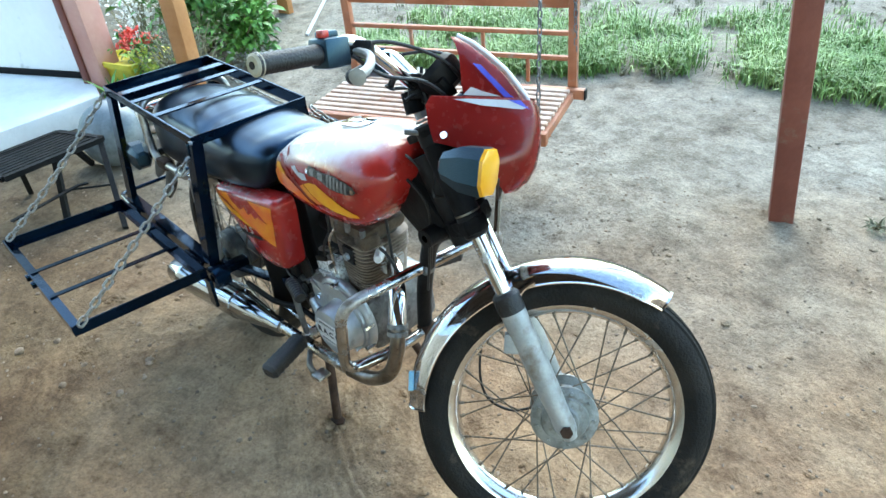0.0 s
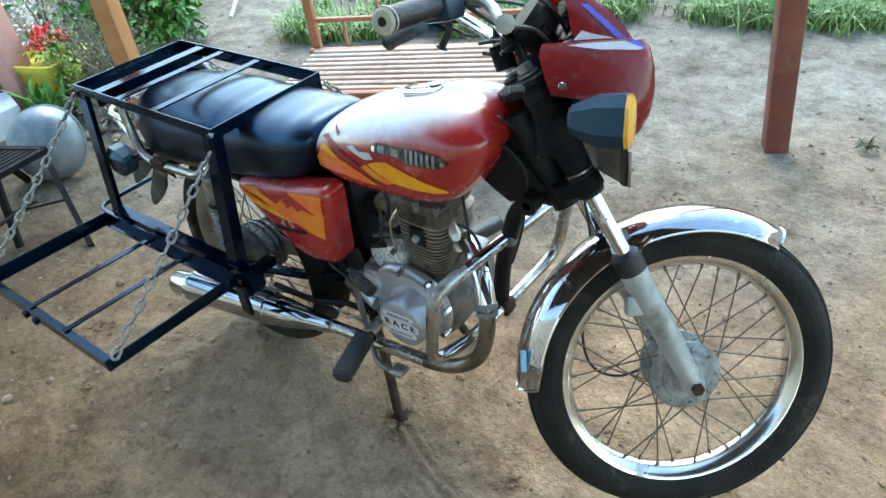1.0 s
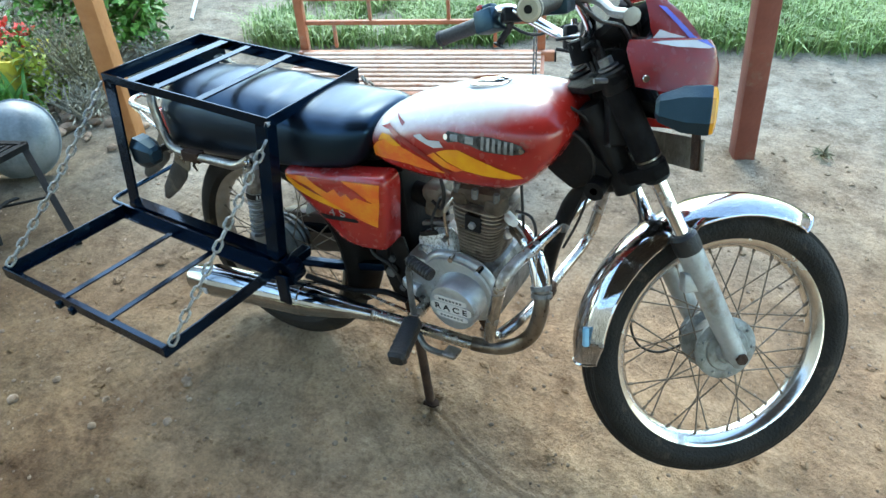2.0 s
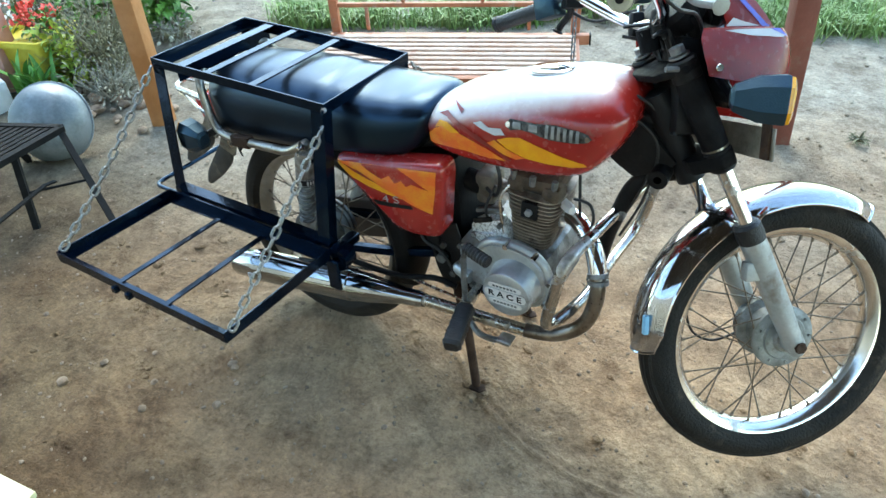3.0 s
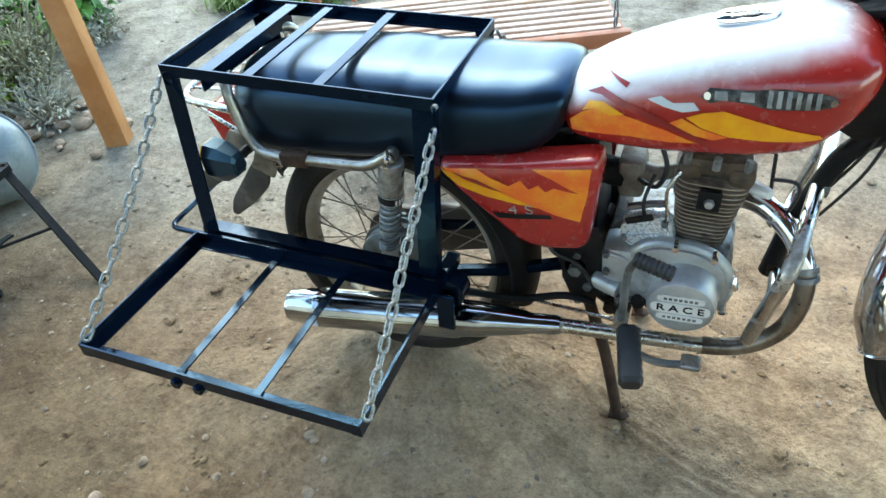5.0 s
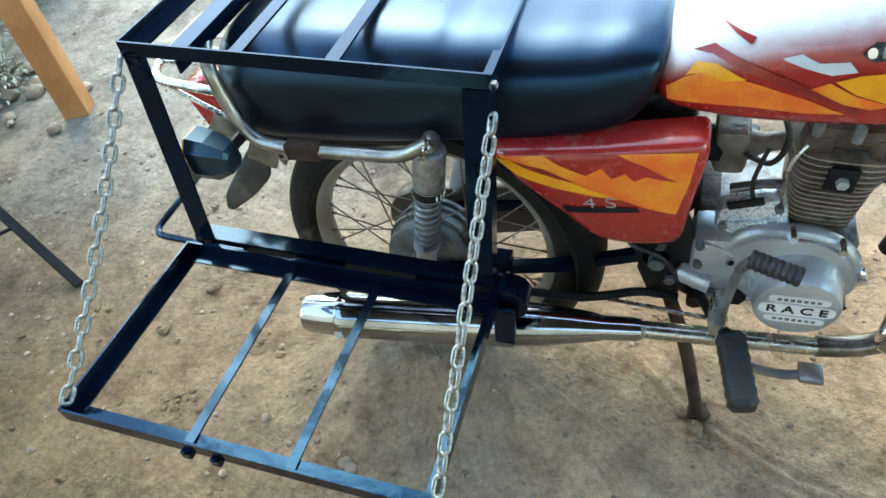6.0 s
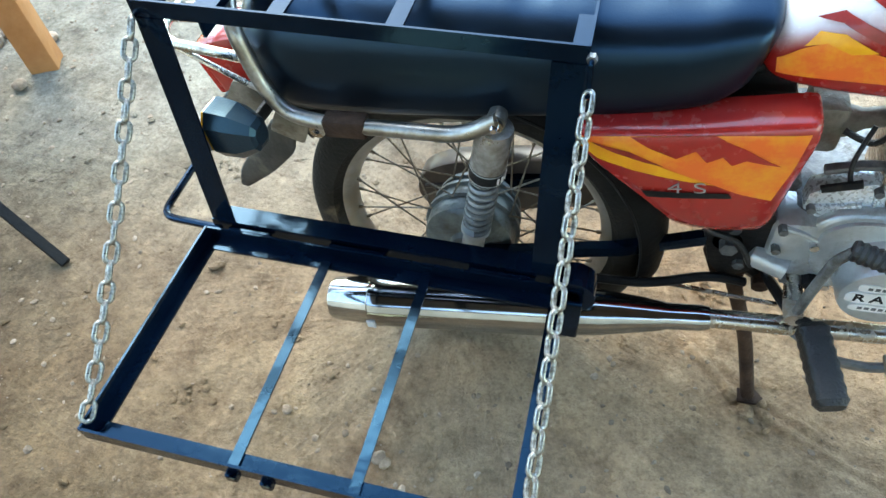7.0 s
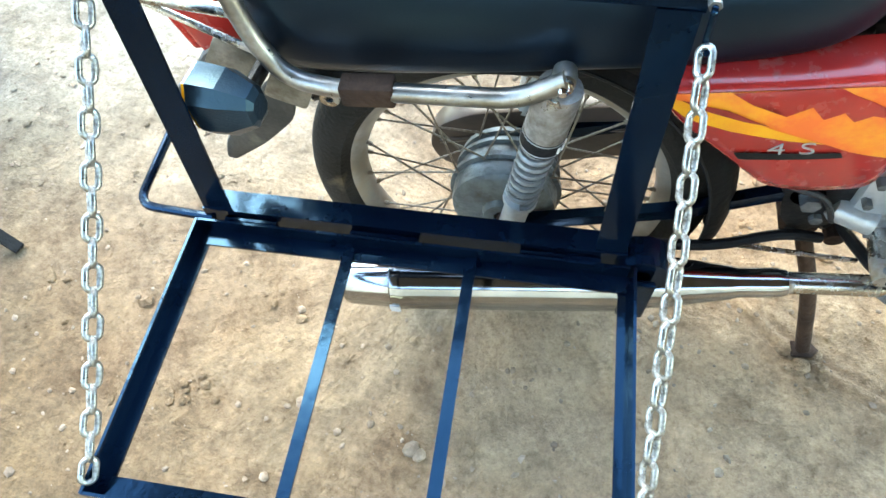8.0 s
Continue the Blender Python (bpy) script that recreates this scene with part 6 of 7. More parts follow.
# ---- slatted swing seat between the posts ----
SW = pose(0.205, 1.365, 0.0, 0, -1.2, 23)
swing = thing("swing_bench", "red-brown slatted swing bench hung on chains", "bench", m=SW)
LEN, DEP, SZ = 1.02, 0.42, 0.385
for k in range(9):
    y = -DEP + 0.028 + k * 0.044
    part("slat", box(N(), (-LEN + 0.01, y, SZ - 0.014), (-0.01, y + 0.026, SZ), bevel=0.003), SLAT_WOOD, swing)
part("seat_rail", box(N(), (-LEN - 0.01, -DEP - 0.012, SZ - 0.05), (0.012, -DEP + 0.02, SZ - 0.001), bevel=0.004), SWING_WOOD, swing)
part("seat_rail", box(N(), (-LEN - 0.02, -0.012, SZ - 0.045), (0.045, 0.02, SZ - 0.004), bevel=0.004), SWING_WOOD, swing)
part("rail_end", box(N(), (0.0455, -0.014, SZ - 0.046), (0.052, 0.022, SZ - 0.003), bevel=0.002), BLACK_MATT, swing)
for x in (-LEN + 0.01, -LEN * 0.66, -LEN * 0.33, -0.01):
    part("seat_bearer", box(N(), (x - 0.014, -DEP + 0.022, SZ - 0.048), (x + 0.014, -0.0125, SZ - 0.0145), bevel=0.003), SWING_WOOD, swing)
for x in (-LEN + 0.0, -0.012):
    part("back_post", box(N(), (x - 0.018, 0.0205, SZ - 0.05), (x + 0.018, 0.055, SZ + 0.44), bevel=0.004), SWING_WOOD, swing)
for z, h in ((0.098, 0.018), (0.198, 0.018), (0.305, 0.11)):
    part("back_rail", box(N(), (-LEN + 0.018, 0.026, SZ + z), (-0.03, 0.048, SZ + z + h), bevel=0.004), SWING_WOOD, swing)
for x, z0, z1 in ((-0.88, 0.0, 0.097), (-0.72, 0.117, 0.197), (-0.39, 0.117, 0.197), (-0.20, 0.0, 0.097)):
    part("back_upright", box(N(), (x - 0.007, 0.03, SZ + z0), (x + 0.007, 0.044, SZ + z1), bevel=0.002), SWING_WOOD, swing)


def hang_chain(owner, a, b, mat, wire, length, width, name="chain"):
    """A taut chain of oval links under a thing."""
    a, b = Vector(a), Vector(b)
    pitch = length - 2.2 * wire
    n = max(2, int((b - a).length / pitch))
    pitch = (b - a).length / n
    half, r = (length - width) / 2, (width - 2 * wire) / 2
    oval = [Vector(((half if math.cos(2 * math.pi * k / 12) > 0 else -half) + r * math.cos(2 * math.pi * k / 12), r * math.sin(2 * math.pi * k / 12), 0)) for k in range(12)]
    me = finish(sweep(N(), oval, wire, 6, closed=True), mat, 60)
    d = (b - a).normalized()
    q = d.to_track_quat("X", "Z").to_matrix().to_4x4()
    first = None
    for i in range(n):
        m = Matrix.Translation(a + d * (i + 0.5) * pitch) @ q @ Matrix.Rotation(radians(45 + 90 * (i % 2)), 4, "X")
        if first is None:
            base = me.copy()
            base.transform(m)
            first = tagged(new(name, base), "rusty link chain")
            first.parent = owner
        else:
            o = new("link", me)
            o.parent = first
            o.matrix_local = m


for x in (-0.03,):
    hang_chain(swing, (x, -DEP + 0.03, SZ + 0.0), (x, -0.18, 2.43), GREASY, 0.003, 0.034, 0.02)
    hang_chain(swing, (x + 0.03, 0.04, SZ + 0.0), (x + 0.03, -0.14, 2.43), GREASY, 0.003, 0.034, 0.02)
thing("swing_beam", "red-brown beam over the two posts", "beam", box(N(), (-1.75, -0.22, 2.43), (1.0, -0.10, 2.53), bevel=0.006), POST_RED, SW)

# ---- low angle-iron bench ----
bench = thing("low_bench", "low dark iron bench with a slatted top", "bench", m=pose(0, 0, 0))
B0, BX, BY = Vector((-1.265, -0.03, 0.27)), Vector((-0.235, -0.11, 0)), Vector((0.045, -0.415, 0))


def bpt(u, v, z=0.0):
    return B0 + BX * u + BY * v + Vector((0, 0, z))


for (a, b) in (((0, 0), (1, 0)), ((1, 0), (1, 1)), ((1, 1), (0, 1)), ((0, 1), (0, 0))):
    part("top_rail", sweep(N(), [bpt(*a), bpt(*b)], 1.0, profile=[(-0.012, -0.022), (0.012, -0.022), (0.012, 0.0), (-0.012, 0.0)]), DARK_IRON, bench, smooth=20)
for k in range(9):
    u = 0.06 + k * 0.11
    part("slat", sweep(N(), [bpt(u, 0.02, -0.004), bpt(u, 0.98, -0.004)], 1.0, profile=[(-0.009, -0.004), (0.009, -0.004), (0.009, 0.0), (-0.009, 0.0)]), DARK_IRON, bench, smooth=20)
FEET = {(0, 0): (-0.93, -0.155, 0), (0, 0.5): (-1.185, -0.303, 0), (1, 0): (-1.66, -0.02, 0), (1, 0.5): (-1.60, -0.33, 0)}
for (u, v), foot in FEET.items():
    part("leg", sweep(N(), [bpt(u * 0.96 + 0.02, v * 0.96 + 0.02, -0.02), foot], 1.0, profile=[(-0.011, -0.011), (0.011, -0.011), (0.011, 0.011), (-0.011, 0.011)]), DARK_IRON, bench, smooth=20)
part("stretcher", sweep(N(), [Vector((-1.09, -0.095, 0.125)), Vector((-1.216, -0.268, 0.125))], 0.005, 8), DARK_IRON, bench)
part("stretcher", sweep(N(), [Vector((-1.19, -0.17, 0.128)), Vector((-1.185, -0.21, 0.136)), Vector((-1.10, -0.50, 0.135))], 1.0, profile=[(-0.009, -0.003), (0.009, -0.003), (0.009, 0.003), (-0.009, 0.003)]), DARK_IRON, bench)

# ---- upturned aluminium basin leaning by the rubble ----
basin = N()
prof = [(0.0005, 0.135), (0.06, 0.134), (0.11, 0.125), (0.15, 0.105), (0.178, 0.07), (0.192, 0.03), (0.197, 0.0), (0.206, -0.003), (0.207, -0.008), (0.198, -0.009), (0.19, 0.0), (0.186, 0.03), (0.172, 0.067), (0.145, 0.10), (0.108, 0.119), (0.06, 0.128), (0.0005, 0.129)]
lathe(basin, [(r * 0.82, h * 0.85) for r, h in prof], "z", (0, 0, 0), 48)
for v in basin.verts:
    v.co += Vector((noise.noise(v.co * 9), noise.noise(v.co * 9 + Vector((5, 0, 0))), noise.noise(v.co * 11))) * 0.004
thing("basin", "large dented aluminium basin leaning on rubble", "basin", basin, ALUM, Matrix.Translation((-1.61, 0.11, 0.13)) @ Vector((0.55, -0.75, 0.45)).to_track_quat("Z", "Y").to_matrix().to_4x4())

# ---- veranda step, wall and pillar of the house ----
thing("plinth", "pale concrete veranda step", "step", plate(N(), [Vector(p) for p in ((-2.13, -2.0, -0.02), (-2.14, -0.3, -0.02), (-2.2, 0.27, -0.02), (-3.6, 0.62, -0.02), (-4.2, -2.0, -0.02))], (0, 0, 0.14), 0.008), CONCRETE, kind="structure")
wm = Matrix.Translation((-2.47, 0.37, 0)) @ Matrix.Rotation(radians(28), 4, "Z")
thing("wall_left", "whitewashed wall with peeling dark patches", "wall", box(N(), (-2.2, 0.0, 0.121), (-0.02, 0.16, 2.4)), WALL_WHITE, wm, kind="structure")
thing("baseboard", "dark grey painted wall foot", "wall", box(N(), (-2.2, -0.012, 0.121), (-0.022, -0.0005, 0.16), bevel=0.003), DARK_IRON, wm, kind="structure")
pil = thing("pillar", "pink plastered pillar with a red-brown edge", "pillar", m=wm)
part("shaft", box(N(), (-0.0185, -0.06, -0.02), (0.10, 0.10, 2.4), bevel=0.01), PINK, pil)
part("painted_edge", box(N(), (-0.045, -0.075, -0.02), (0.0, -0.058, 2.4), bevel=0.004), POST_RED, pil, "red-brown painted edge")

# ---- planter, shrubs, flowers ----
def leaf_mesh(length, width, bend=0.25):
    """A folded pointed leaf of six faces."""
    v = [(0, 0, 0), (0.35 * length, width / 2, 0.10 * length), (0.35 * length, 0, 0.06 * length), (0.35 * length, -width / 2, 0.10 * length), (0.72 * length, width * 0.36, 0.07 * length), (0.72 * length, 0, 0.03 * length), (0.72 * length, -width * 0.36, 0.07 * length), (length, 0, -bend * length)]
    f = [(0, 2, 1), (0, 3, 2), (1, 2, 5, 4), (2, 3, 6, 5), (4, 5, 7), (5, 6, 7)]
    return v, f


def leaves(n, place, length, width, rnd):
    """One mesh of n leaves: place() gives a point and the way the leaf points."""
    V, F = [], []
    for _ in range(n):
        p, d = place()
        k = rnd.uniform(0.6, 1.25)
        v, f = leaf_mesh(length * k, width * k, rnd.uniform(0.05, 0.4))
        m = Matrix.Translation(p) @ Vector(d).to_track_quat("X", "Z").to_matrix().to_4x4() @ Matrix.Rotation(rnd.uniform(-0.8, 0.8), 4, "X")
        o = len(V)
        V += [m @ Vector(q) for q in v]
        F += [tuple(i + o for i in q) for q in f]
    me = bpy.data.meshes.new("leaves")
    me.from_pydata(V, [], F)
    return me


def shrub(name, label, base, size, n, mat, seed, length=0.06, width=0.03, stems=9, stem_mat=None):
    """Branching stems with leaves massed in clumps at their ends."""
    rnd = random.Random(seed)
    root = thing(name, label, "shrub", m=Matrix.Translation(base))
    bm = N()
    tips = []
    for _ in range(stems):
        a = rnd.uniform(0, 2 * math.pi)
        r = rnd.uniform(0.2, 1.0) * size[0]
        top = Vector((r * math.cos(a), r * math.sin(a) * size[1] / size[0], rnd.uniform(0.45, 1.0) * size[2]))
        mid = top * 0.5 + Vector((rnd.uniform(-1, 1), rnd.uniform(-1, 1), 0)) * size[0] * 0.15
        pts = curve([Vector((top.x * 0.15, top.y * 0.15, -0.02)), mid, top], 3)
        sweep(bm, pts, [0.009 - 0.006 * i / (len(pts) - 1) for i in range(len(pts))], 6)
        tips += pts[2:]
        for _ in range(2):
            q = pts[rnd.randrange(2, len(pts))]
            e = q + Vector((rnd.uniform(-1, 1), rnd.uniform(-1, 1), rnd.uniform(0.0, 1))) * size[0] * 0.35
            sweep(bm, [q, e], [0.003, 0.0015], 5)
            tips += [e, q.lerp(e, 0.5)]
    part("stem", bm, stem_mat or LEAF_DRY, root)

    def place():
        t = rnd.choice(tips)
        off = Vector((rnd.gauss(0, 1), rnd.gauss(0, 1), rnd.gauss(0, 1))) * size[0] * 0.16
        d = (off.normalized() + Vector((0, 0, 0.15)) + Vector((t.x, t.y, 0)).normalized() * 0.4).normalized()
        p = t + off
        p.z = max(p.z, 0.01)
        return p, d

    me = leaves(n, place, length, width, rnd)
    me.materials.append(mat)
    o = new("foliage", me)
    o.parent = root
    return root, tips, rnd


def planter_shape():
    """A square pot that widens upwards, with a lip and soil inside."""
    bm = N()
    ring = lambda h, z: rounded([(-h, -h, z), (h, -h, z), (h, h, z), (-h, h, z)], 0.03, 3, True)
    return rings(bm, [ring(0.115, -0.02), ring(0.122, 0.02), ring(0.142, 0.20), ring(0.158, 0.205), ring(0.160, 0.235), ring(0.146, 0.237), ring(0.138, 0.20), ring(0.01, 0.198)])


thing("planter", "yellow painted concrete planter by the house", "planter", planter_shape(), POT_YELLOW, Matrix.Translation((-2.36, 0.56, 0)) @ Matrix.Rotation(radians(20), 4, "Z"))
root, tips, rnd = shrub("flowering_plant", "leafy plant with red flower heads in the planter", (-2.35, 0.60, 0.19), (0.14, 0.12, 0.12), 150, LEAF, 3, 0.05, 0.024, 9)
for k, (dx, dy, dz) in enumerate(((-0.06, 0.0, 0.13), (0.06, 0.05, 0.11), (0.01, -0.06, 0.10))):
    me = leaves(70, lambda: ((Vector((dx, dy, dz)) + Vector((rnd.gauss(0, 0.028), rnd.gauss(0, 0.028), rnd.gauss(0, 0.018)))), Vector((rnd.uniform(-1, 1), rnd.uniform(-1, 1), rnd.uniform(0.1, 1)))), 0.034, 0.018, rnd)
    me.materials.append(PETAL)
    o = new("flower_head", me)
    o.parent = root
    tagged(o, "coral red petals", kind="stuff")
shrub("variegated_shrub", "yellow-green variegated shrub beside the planter", (-2.14, 0.58, 0), (0.13, 0.13, 0.27), 320, LEAF_LIGHT, 5, 0.055, 0.03, 8)
rnd = random.Random(6)
strap = thing("strappy_plant", "fan of long upright green sword leaves by the planter", "plant", m=Matrix.Translation((-2.14, 0.36, 0)))
for k in range(30):
    a = rnd.uniform(0, 2 * math.pi)
    h, reach, w = rnd.uniform(0.13, 0.27), rnd.uniform(0.02, 0.16), rnd.uniform(0.010, 0.017)
    r0 = Vector((rnd.gauss(0, 0.05), rnd.gauss(0, 0.035), 0))
    d, sd = Vector((math.cos(a), math.sin(a), 0)), Vector((-math.sin(a), math.cos(a), 0))
    rows = []
    for q in range(6):
        u = q / 5
        c = r0 + d * reach * u ** 2 + Vector((0, 0, h * (u - 0.18 * u ** 3)))
        ww = w * (1 - u ** 3) + 0.001
        rows.append([c - sd * ww, c + d * ww * 0.35, c + sd * ww, c + d * (ww * 0.35 + 0.0015)])
    part("leaf", rings(N(), rows), LEAF, strap, smooth=60)
shrub("twiggy_bush", "grey half-dry twiggy bush on the rubble", (-2.04, 0.72, 0), (0.27, 0.24, 0.37), 2400, LEAF_DRY, 7, 0.02, 0.008, 44)
shrub("dry_brush", "bleached dry brushwood heaped by the bush", (-1.82, 0.56, 0), (0.22, 0.16, 0.13), 500, BRUSH, 17, 0.03, 0.008, 26, BRUSH)
shrub("pale_shrub", "low pale-leaved shrub by the path", (-2.13, 1.22, 0), (0.16, 0.14, 0.10), 260, BRUSH, 18, 0.03, 0.016, 9)
shrub("leafy_shrub", "broad-leaved green shrub behind the planter", (-2.75, 1.25, 0), (0.42, 0.42, 0.75), 1000, LEAF, 8, 0.085, 0.045, 16)
shrub("leafy_shrub", "dense green shrub beyond the ochre post", (-2.40, 1.35, 0), (0.28, 0.28, 0.42), 800, LEAF, 9, 0.08, 0.042, 14)
shrub("leafy_shrub", "tall green shrub behind the house corner", (-3.5, 1.7, 0), (0.6, 0.6, 1.0), 1200, LEAF, 10, 0.10, 0.055, 16)
shrub("leafy_shrub", "pale flowering shrub by the wall", (-3.15, 0.95, 0), (0.35, 0.35, 0.6), 600, WHITE_PAINT, 11, 0.035, 0.025, 12)

# stake, orange stand and stick in the yard behind
thing("garden_stake", "orange-brown wooden stake in the yard", "stake", box(N(), (-0.05, -0.03, -0.02), (0.05, 0.03, 0.30), bevel=0.005), OCHRE_WOOD, Matrix.Translation((-3.05, 2.02, 0)) @ Matrix.Rotation(radians(20), 4, "Z"))
thing("stick", "pale peeled stick leaning in the yard", "stick", sweep(N(), [(-2.42, 1.78, 0.0), (-2.72, 2.25, 0.18), (-2.85, 2.5, 0.3)], [0.012, 0.011, 0.009], 8), CONCRETE)

# rubble heap under the bush: broken stones
rnd = random.Random(21)


def rock(r, seed):
    bm = N()
    bmesh.ops.create_icosphere(bm, subdivisions=2, radius=r)
    for v in bm.verts:
        v.co *= 1 + 0.35 * noise.noise(v.co / r * 0.9 + Vector((seed * 3.1, 0, 0))) + 0.12 * noise.noise(v.co / r * 2.7 + Vector((0, seed, 0)))
        v.co.z *= 0.6
    return bm


for k in range(30):
    x, y = -1.80 + rnd.gauss(0, 0.2), 0.50 + rnd.gauss(0, 0.12)
    r = rnd.uniform(0.012, 0.036)
    thing("stone", "rough grey broken stone in the rubble heap", "stone", rock(r, k), STONE, Matrix.Translation((x, y, r * 0.3)) @ Matrix.Rotation(rnd.uniform(0, 6), 4, "Z"), group="rubble stones")
for k, (x, y, r) in enumerate(((-0.083, -0.43, 0.014), (-0.161, -0.397, 0.007), (-0.215, -0.418, 0.007), (-0.335, -0.202, 0.008), (0.417, -0.395, 0.008), (-0.319, -0.509, 0.008), (-0.288, -0.378, 0.010), (-0.07, -0.438, 0.012), (-0.022, -0.557, 0.013), (-0.421, -0.607, 0.012), (-0.186, -0.668, 0.012), (-0.461, -0.715, 0.016), (-0.238, -0.584, 0.010), (0.379, -0.514, 0.008), (1.379, -0.064, 0.010))):
    thing("pebble", "small pale stone lying on the soil", "stone", rock(r, k + 50), STONE, Matrix.Translation((x, y, relief(x, y) + r * 0.2)) @ Matrix.Rotation(k, 4, "Z"), group="pebbles")

for k, (dx, dy, r) in enumerate(((0.0, -0.03, 0.016), (0.026, -0.006, 0.012), (-0.028, 0.0, 0.014), (0.012, 0.03, 0.012), (-0.02, -0.034, 0.010), (0.034, -0.03, 0.008))):
    thing("clod", "crumbled brown clod of earth beside the stand foot", "clod", rock(r, k + 80), SOIL, Matrix.Translation((0.563 + dx, -0.163 + dy, relief(0.563 + dx, -0.163 + dy) + r * 0.25)) @ Matrix.Rotation(k * 1.3, 4, "Z"), group="clods at the stand")


def scatter_stones(n, area, rlo, rhi, seed, mat, name, label):
    rnd = random.Random(seed)
    V, F = [], []
    ico = N()
    bmesh.ops.create_icosphere(ico, subdivisions=1, radius=1.0)
    base = [v.co.copy() for v in ico.verts]
    tris = [[v.index for v in f.verts] for f in ico.faces]
    ico.free()
    for _ in range(n):
        x, y = rnd.uniform(area[0], area[1]), rnd.uniform(area[2], area[3])
        r = rlo + (rhi - rlo) * rnd.random() ** 4
        o = len(V)
        m = Matrix.Rotation(rnd.uniform(0, 6), 3, "Z")
        sx, sy, sz = rnd.uniform(0.6, 1.3), rnd.uniform(0.6, 1.2), rnd.uniform(0.35, 0.7)
        h = relief(x, y)
        for q in base:
            j = 1 + rnd.uniform(-0.25, 0.25)
            p = m @ Vector((q.x * sx * r * j, q.y * sy * r * j, q.z * sz * r * j))
            V.append((x + p.x, y + p.y, h + p.z + r * 0.15))
        F += [[i + o for i in t] for t in tris]
    me = bpy.data.meshes.new(name)
    me.from_pydata(V, [], F)
    me.materials.append(mat)
    return tagged(new(name, me), label, "gravel", kind="stuff")


scatter_stones(6500, (-1.6, 1.9, -1.1, 1.6), 0.0012, 0.008, 31, STONE, "gravel", "scattered grit and tiny stones")
scatter_stones(700, (-1.2, 1.8, -1.1, 1.2), 0.003, 0.017, 33, SOIL, "clods", "loose crumbs and clods of brown earth")
rnd = random.Random(77)
CLOD_SPOTS = [(rnd.uniform(-0.75, 1.7), rnd.uniform(-0.95, 0.25)) for _ in range(20)] + [(-0.02, -0.60), (0.12, -0.56), (0.05, -0.72), (1.2, -0.15), (1.35, 0.05)]
for k, (cx, cy) in enumerate(CLOD_SPOTS):
    bm = N()
    for _ in range(rnd.randrange(7, 15)):
        dx, dy = rnd.gauss(0, 0.022), rnd.gauss(0, 0.014)
        r = 0.002 + 0.006 * rnd.random() ** 2
        piece = rock(r, rnd.uniform(0, 40))
        piece.transform(Matrix.Translation((cx + dx, cy + dy, relief(cx + dx, cy + dy) + r * 0.25)) @ Matrix.Rotation(rnd.uniform(0, 6), 4, "Z") @ Matrix.Diagonal((rnd.uniform(0.7, 1.5), rnd.uniform(0.6, 1.1), 1, 1)))
        tmp = bpy.data.meshes.new("t")
        piece.to_mesh(tmp)
        piece.free()
        bm.from_mesh(tmp)
        bpy.data.meshes.remove(tmp)
    thing("crumbs", "loose cluster of dark crumbled earth", "soil", bm, SOIL, kind="stuff", smooth=25)
scatter_stones(1500, (-2.6, 3.0, 0.9, 4.5), 0.002, 0.014, 32, SOIL, "clods", "loose clods of earth in the yard")


# ---- grass along the yard and weeds beyond ----
def grass(name, label, tufts, per, spots, hlo, hhi, seed, mat):
    """Tufts of arching blades that fan out from their roots."""
    rnd = random.Random(seed)
    V, F = [], []
    for _ in range(tufts):
        cx, cy = spots(rnd)
        th = rnd.uniform(hlo, hhi) * rnd.uniform(0.5, 1.1)
        wind = rnd.uniform(0, 2 * math.pi)
        for _ in range(int(per * rnd.uniform(0.4, 1.5))):
            x, y = cx + rnd.gauss(0, th * 0.35), cy + rnd.gauss(0, th * 0.35)
            h = th * rnd.uniform(0.45, 1.15)
            a = wind + rnd.gauss(0, 1.2)
            w = rnd.uniform(0.0016, 0.004)
            lean = h * rnd.uniform(0.2, 1.5)
            lx, ly = math.cos(a) * lean, math.sin(a) * lean
            px, py = -math.sin(a) * w, math.cos(a) * w
            o = len(V)
            V += [(x - px, y - py, -0.01), (x + px, y + py, -0.01), (x + lx * 0.35 + px, y + ly * 0.35 + py, h * 0.65), (x + lx * 0.35 - px, y + ly * 0.35 - py, h * 0.65), (x + lx, y + ly, h * rnd.uniform(0.45, 1.0))]
            F += [(o, o + 1, o + 2, o + 3), (o + 3, o + 2, o + 4)]
    me = bpy.data.meshes.new(name)
    me.from_pydata(V, [], F)
    me.materials.append(mat)
    return tagged(new(name, me), label, "grass", kind="stuff")


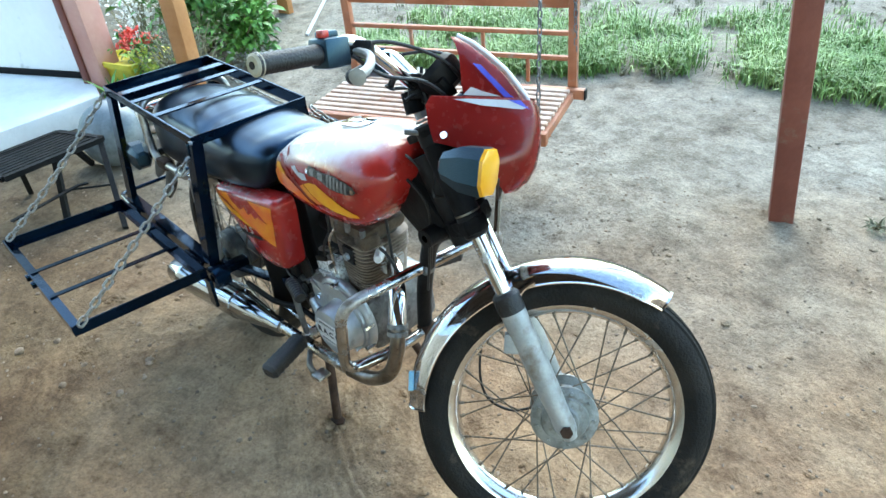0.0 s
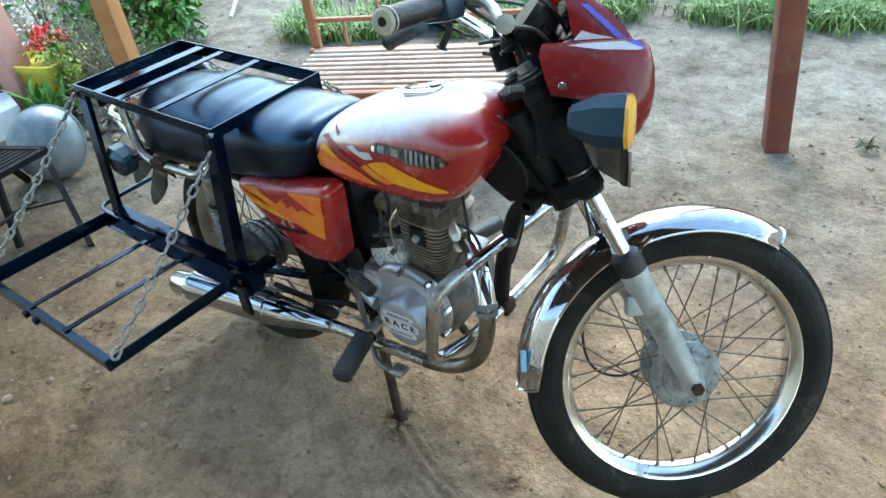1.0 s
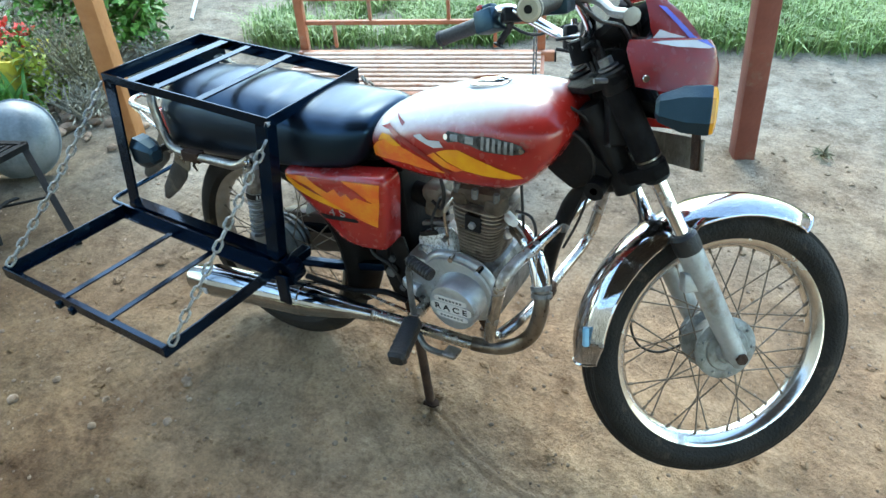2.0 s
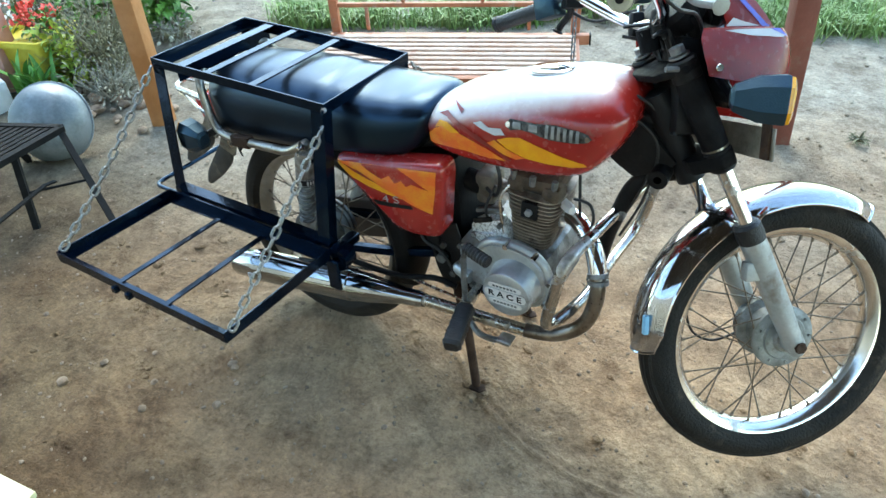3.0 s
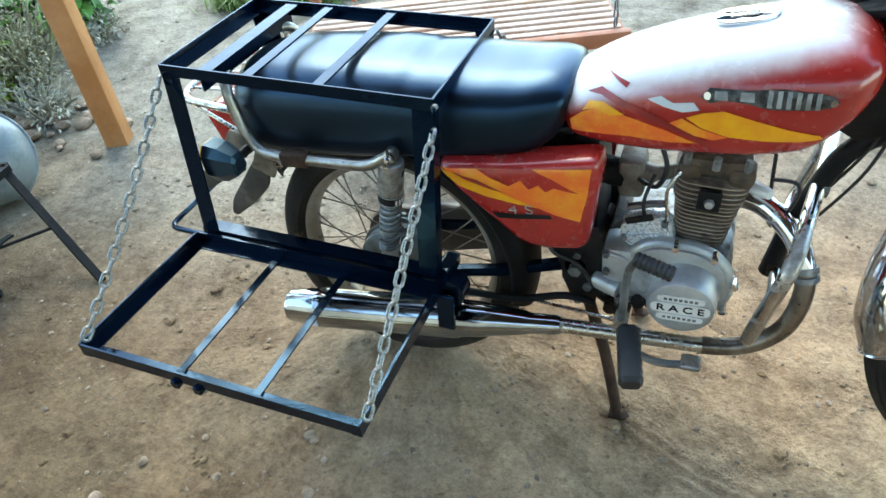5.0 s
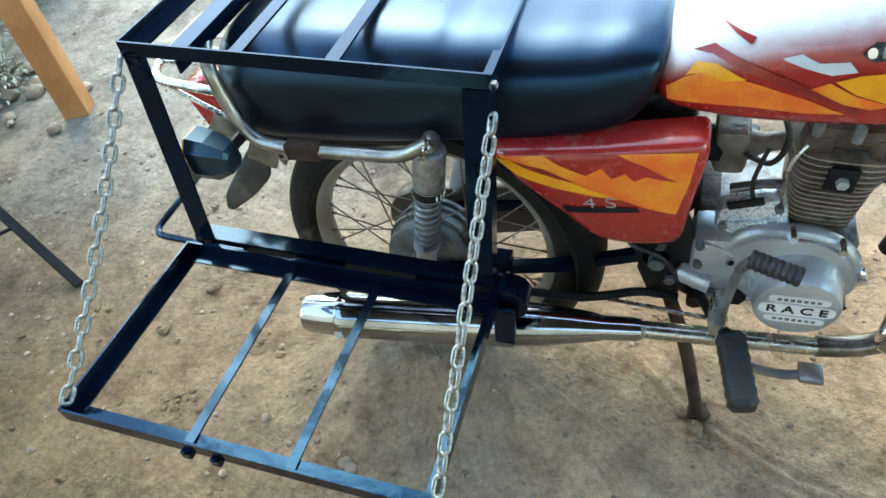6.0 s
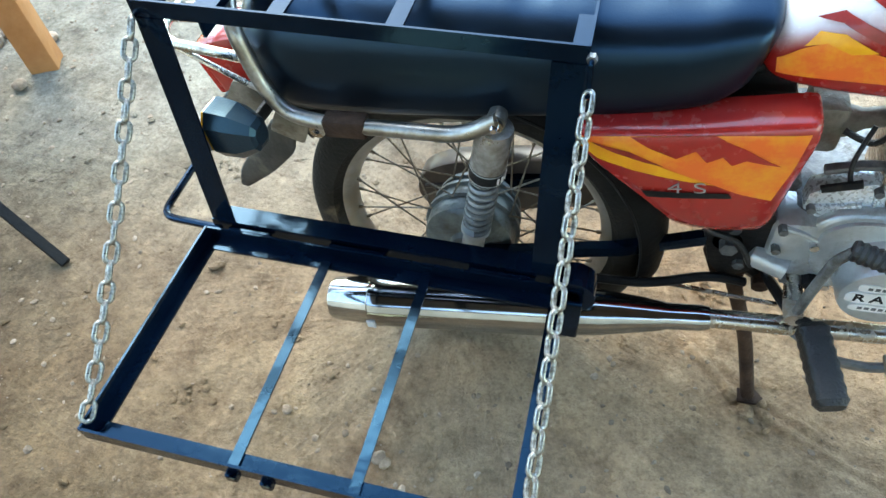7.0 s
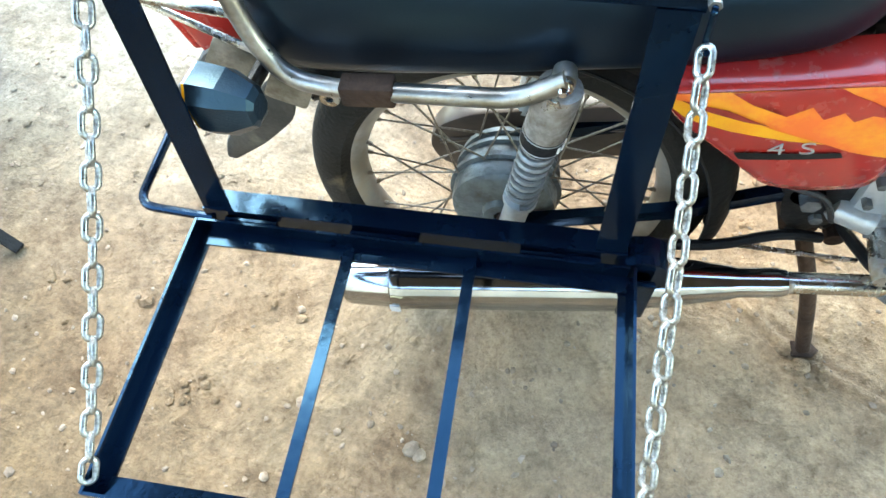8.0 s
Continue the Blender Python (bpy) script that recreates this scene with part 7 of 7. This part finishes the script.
def band(rnd):
    while True:
        s = rnd.uniform(-0.25, 6.5)
        t = abs(rnd.gauss(0, 0.4)) - 0.06
        t += 0.07 + 0.2 * math.exp(-((s - 1.7) / 0.6) ** 2)
        if abs(s - 1.8 - 0.1 * t) < 0.14 and t < 0.75:
            continue
        x, y = -1.5 + s * 0.916, 1.75 + s * 0.40 + t * 0.95
        x -= t * 0.35
        g = noise.noise(Vector((x * 1.6, y * 1.6, 4.0))) + 0.6 * noise.noise(Vector((x * 5, y * 5, 1.0)))
        if g > -0.05 + 0.5 * rnd.random() - 0.25 and not (math.hypot(x - 0.17, y - 2.85) < 0.16):
            return x, y


def field(rnd):
    while True:
        x, y = rnd.uniform(-5, 5), rnd.uniform(2.4, 8)
        if y > 2.5 + (x + 0.0) * 0.42 and noise.noise(Vector((x * 2.1, y * 2.1, 9.0))) > 0.0:
            return x, y


grass("grass", "rough green grass tufts along the edge of the yard", 3200, 28, band, 0.06, 0.2, 41, GRASS)
grass("weeds", "grey-green weeds and dry stalks in the field", 1500, 12, field, 0.03, 0.10, 42, LEAF_DRY)
grass("field_grass", "thin green weeds in the field", 700, 14, field, 0.03, 0.09, 43, GRASS)
for x, y, k in ((1.304, 1.70, 1),):
    rnd = random.Random(60 + k)
    me = leaves(46, lambda: (Vector((rnd.gauss(0, 0.012), rnd.gauss(0, 0.012), 0.004)), Vector((rnd.uniform(-1, 1), rnd.uniform(-1, 1), rnd.uniform(0.1, 0.7)))), 0.05, 0.010, rnd)
    me.materials.append(LEAF_DRY)
    o = tagged(new("weed", me), "small dull grey-green weed rooted in bare soil", "weed")
    o.location = (x, y, 0)


# ---- low cream stool at the edge of the shade ----
stool = thing("low_stool", "low cream plastic stool standing on the soil", "stool", m=Matrix.Translation((-0.118, -0.984, 0)) @ Matrix.Rotation(radians(6.6), 4, "Z"))
part("seat", box(N(), (-0.30, -0.26, 0.075), (0.0, 0.0, 0.10), bevel=0.01), CREAM, stool)
for x in (-0.27, -0.03):
    for y in (-0.23, -0.03):
        part("leg", sweep(N(), [(x, y, 0.076), (x * 1.02, y, -0.01)], [0.018, 0.013], 12), CREAM, stool)
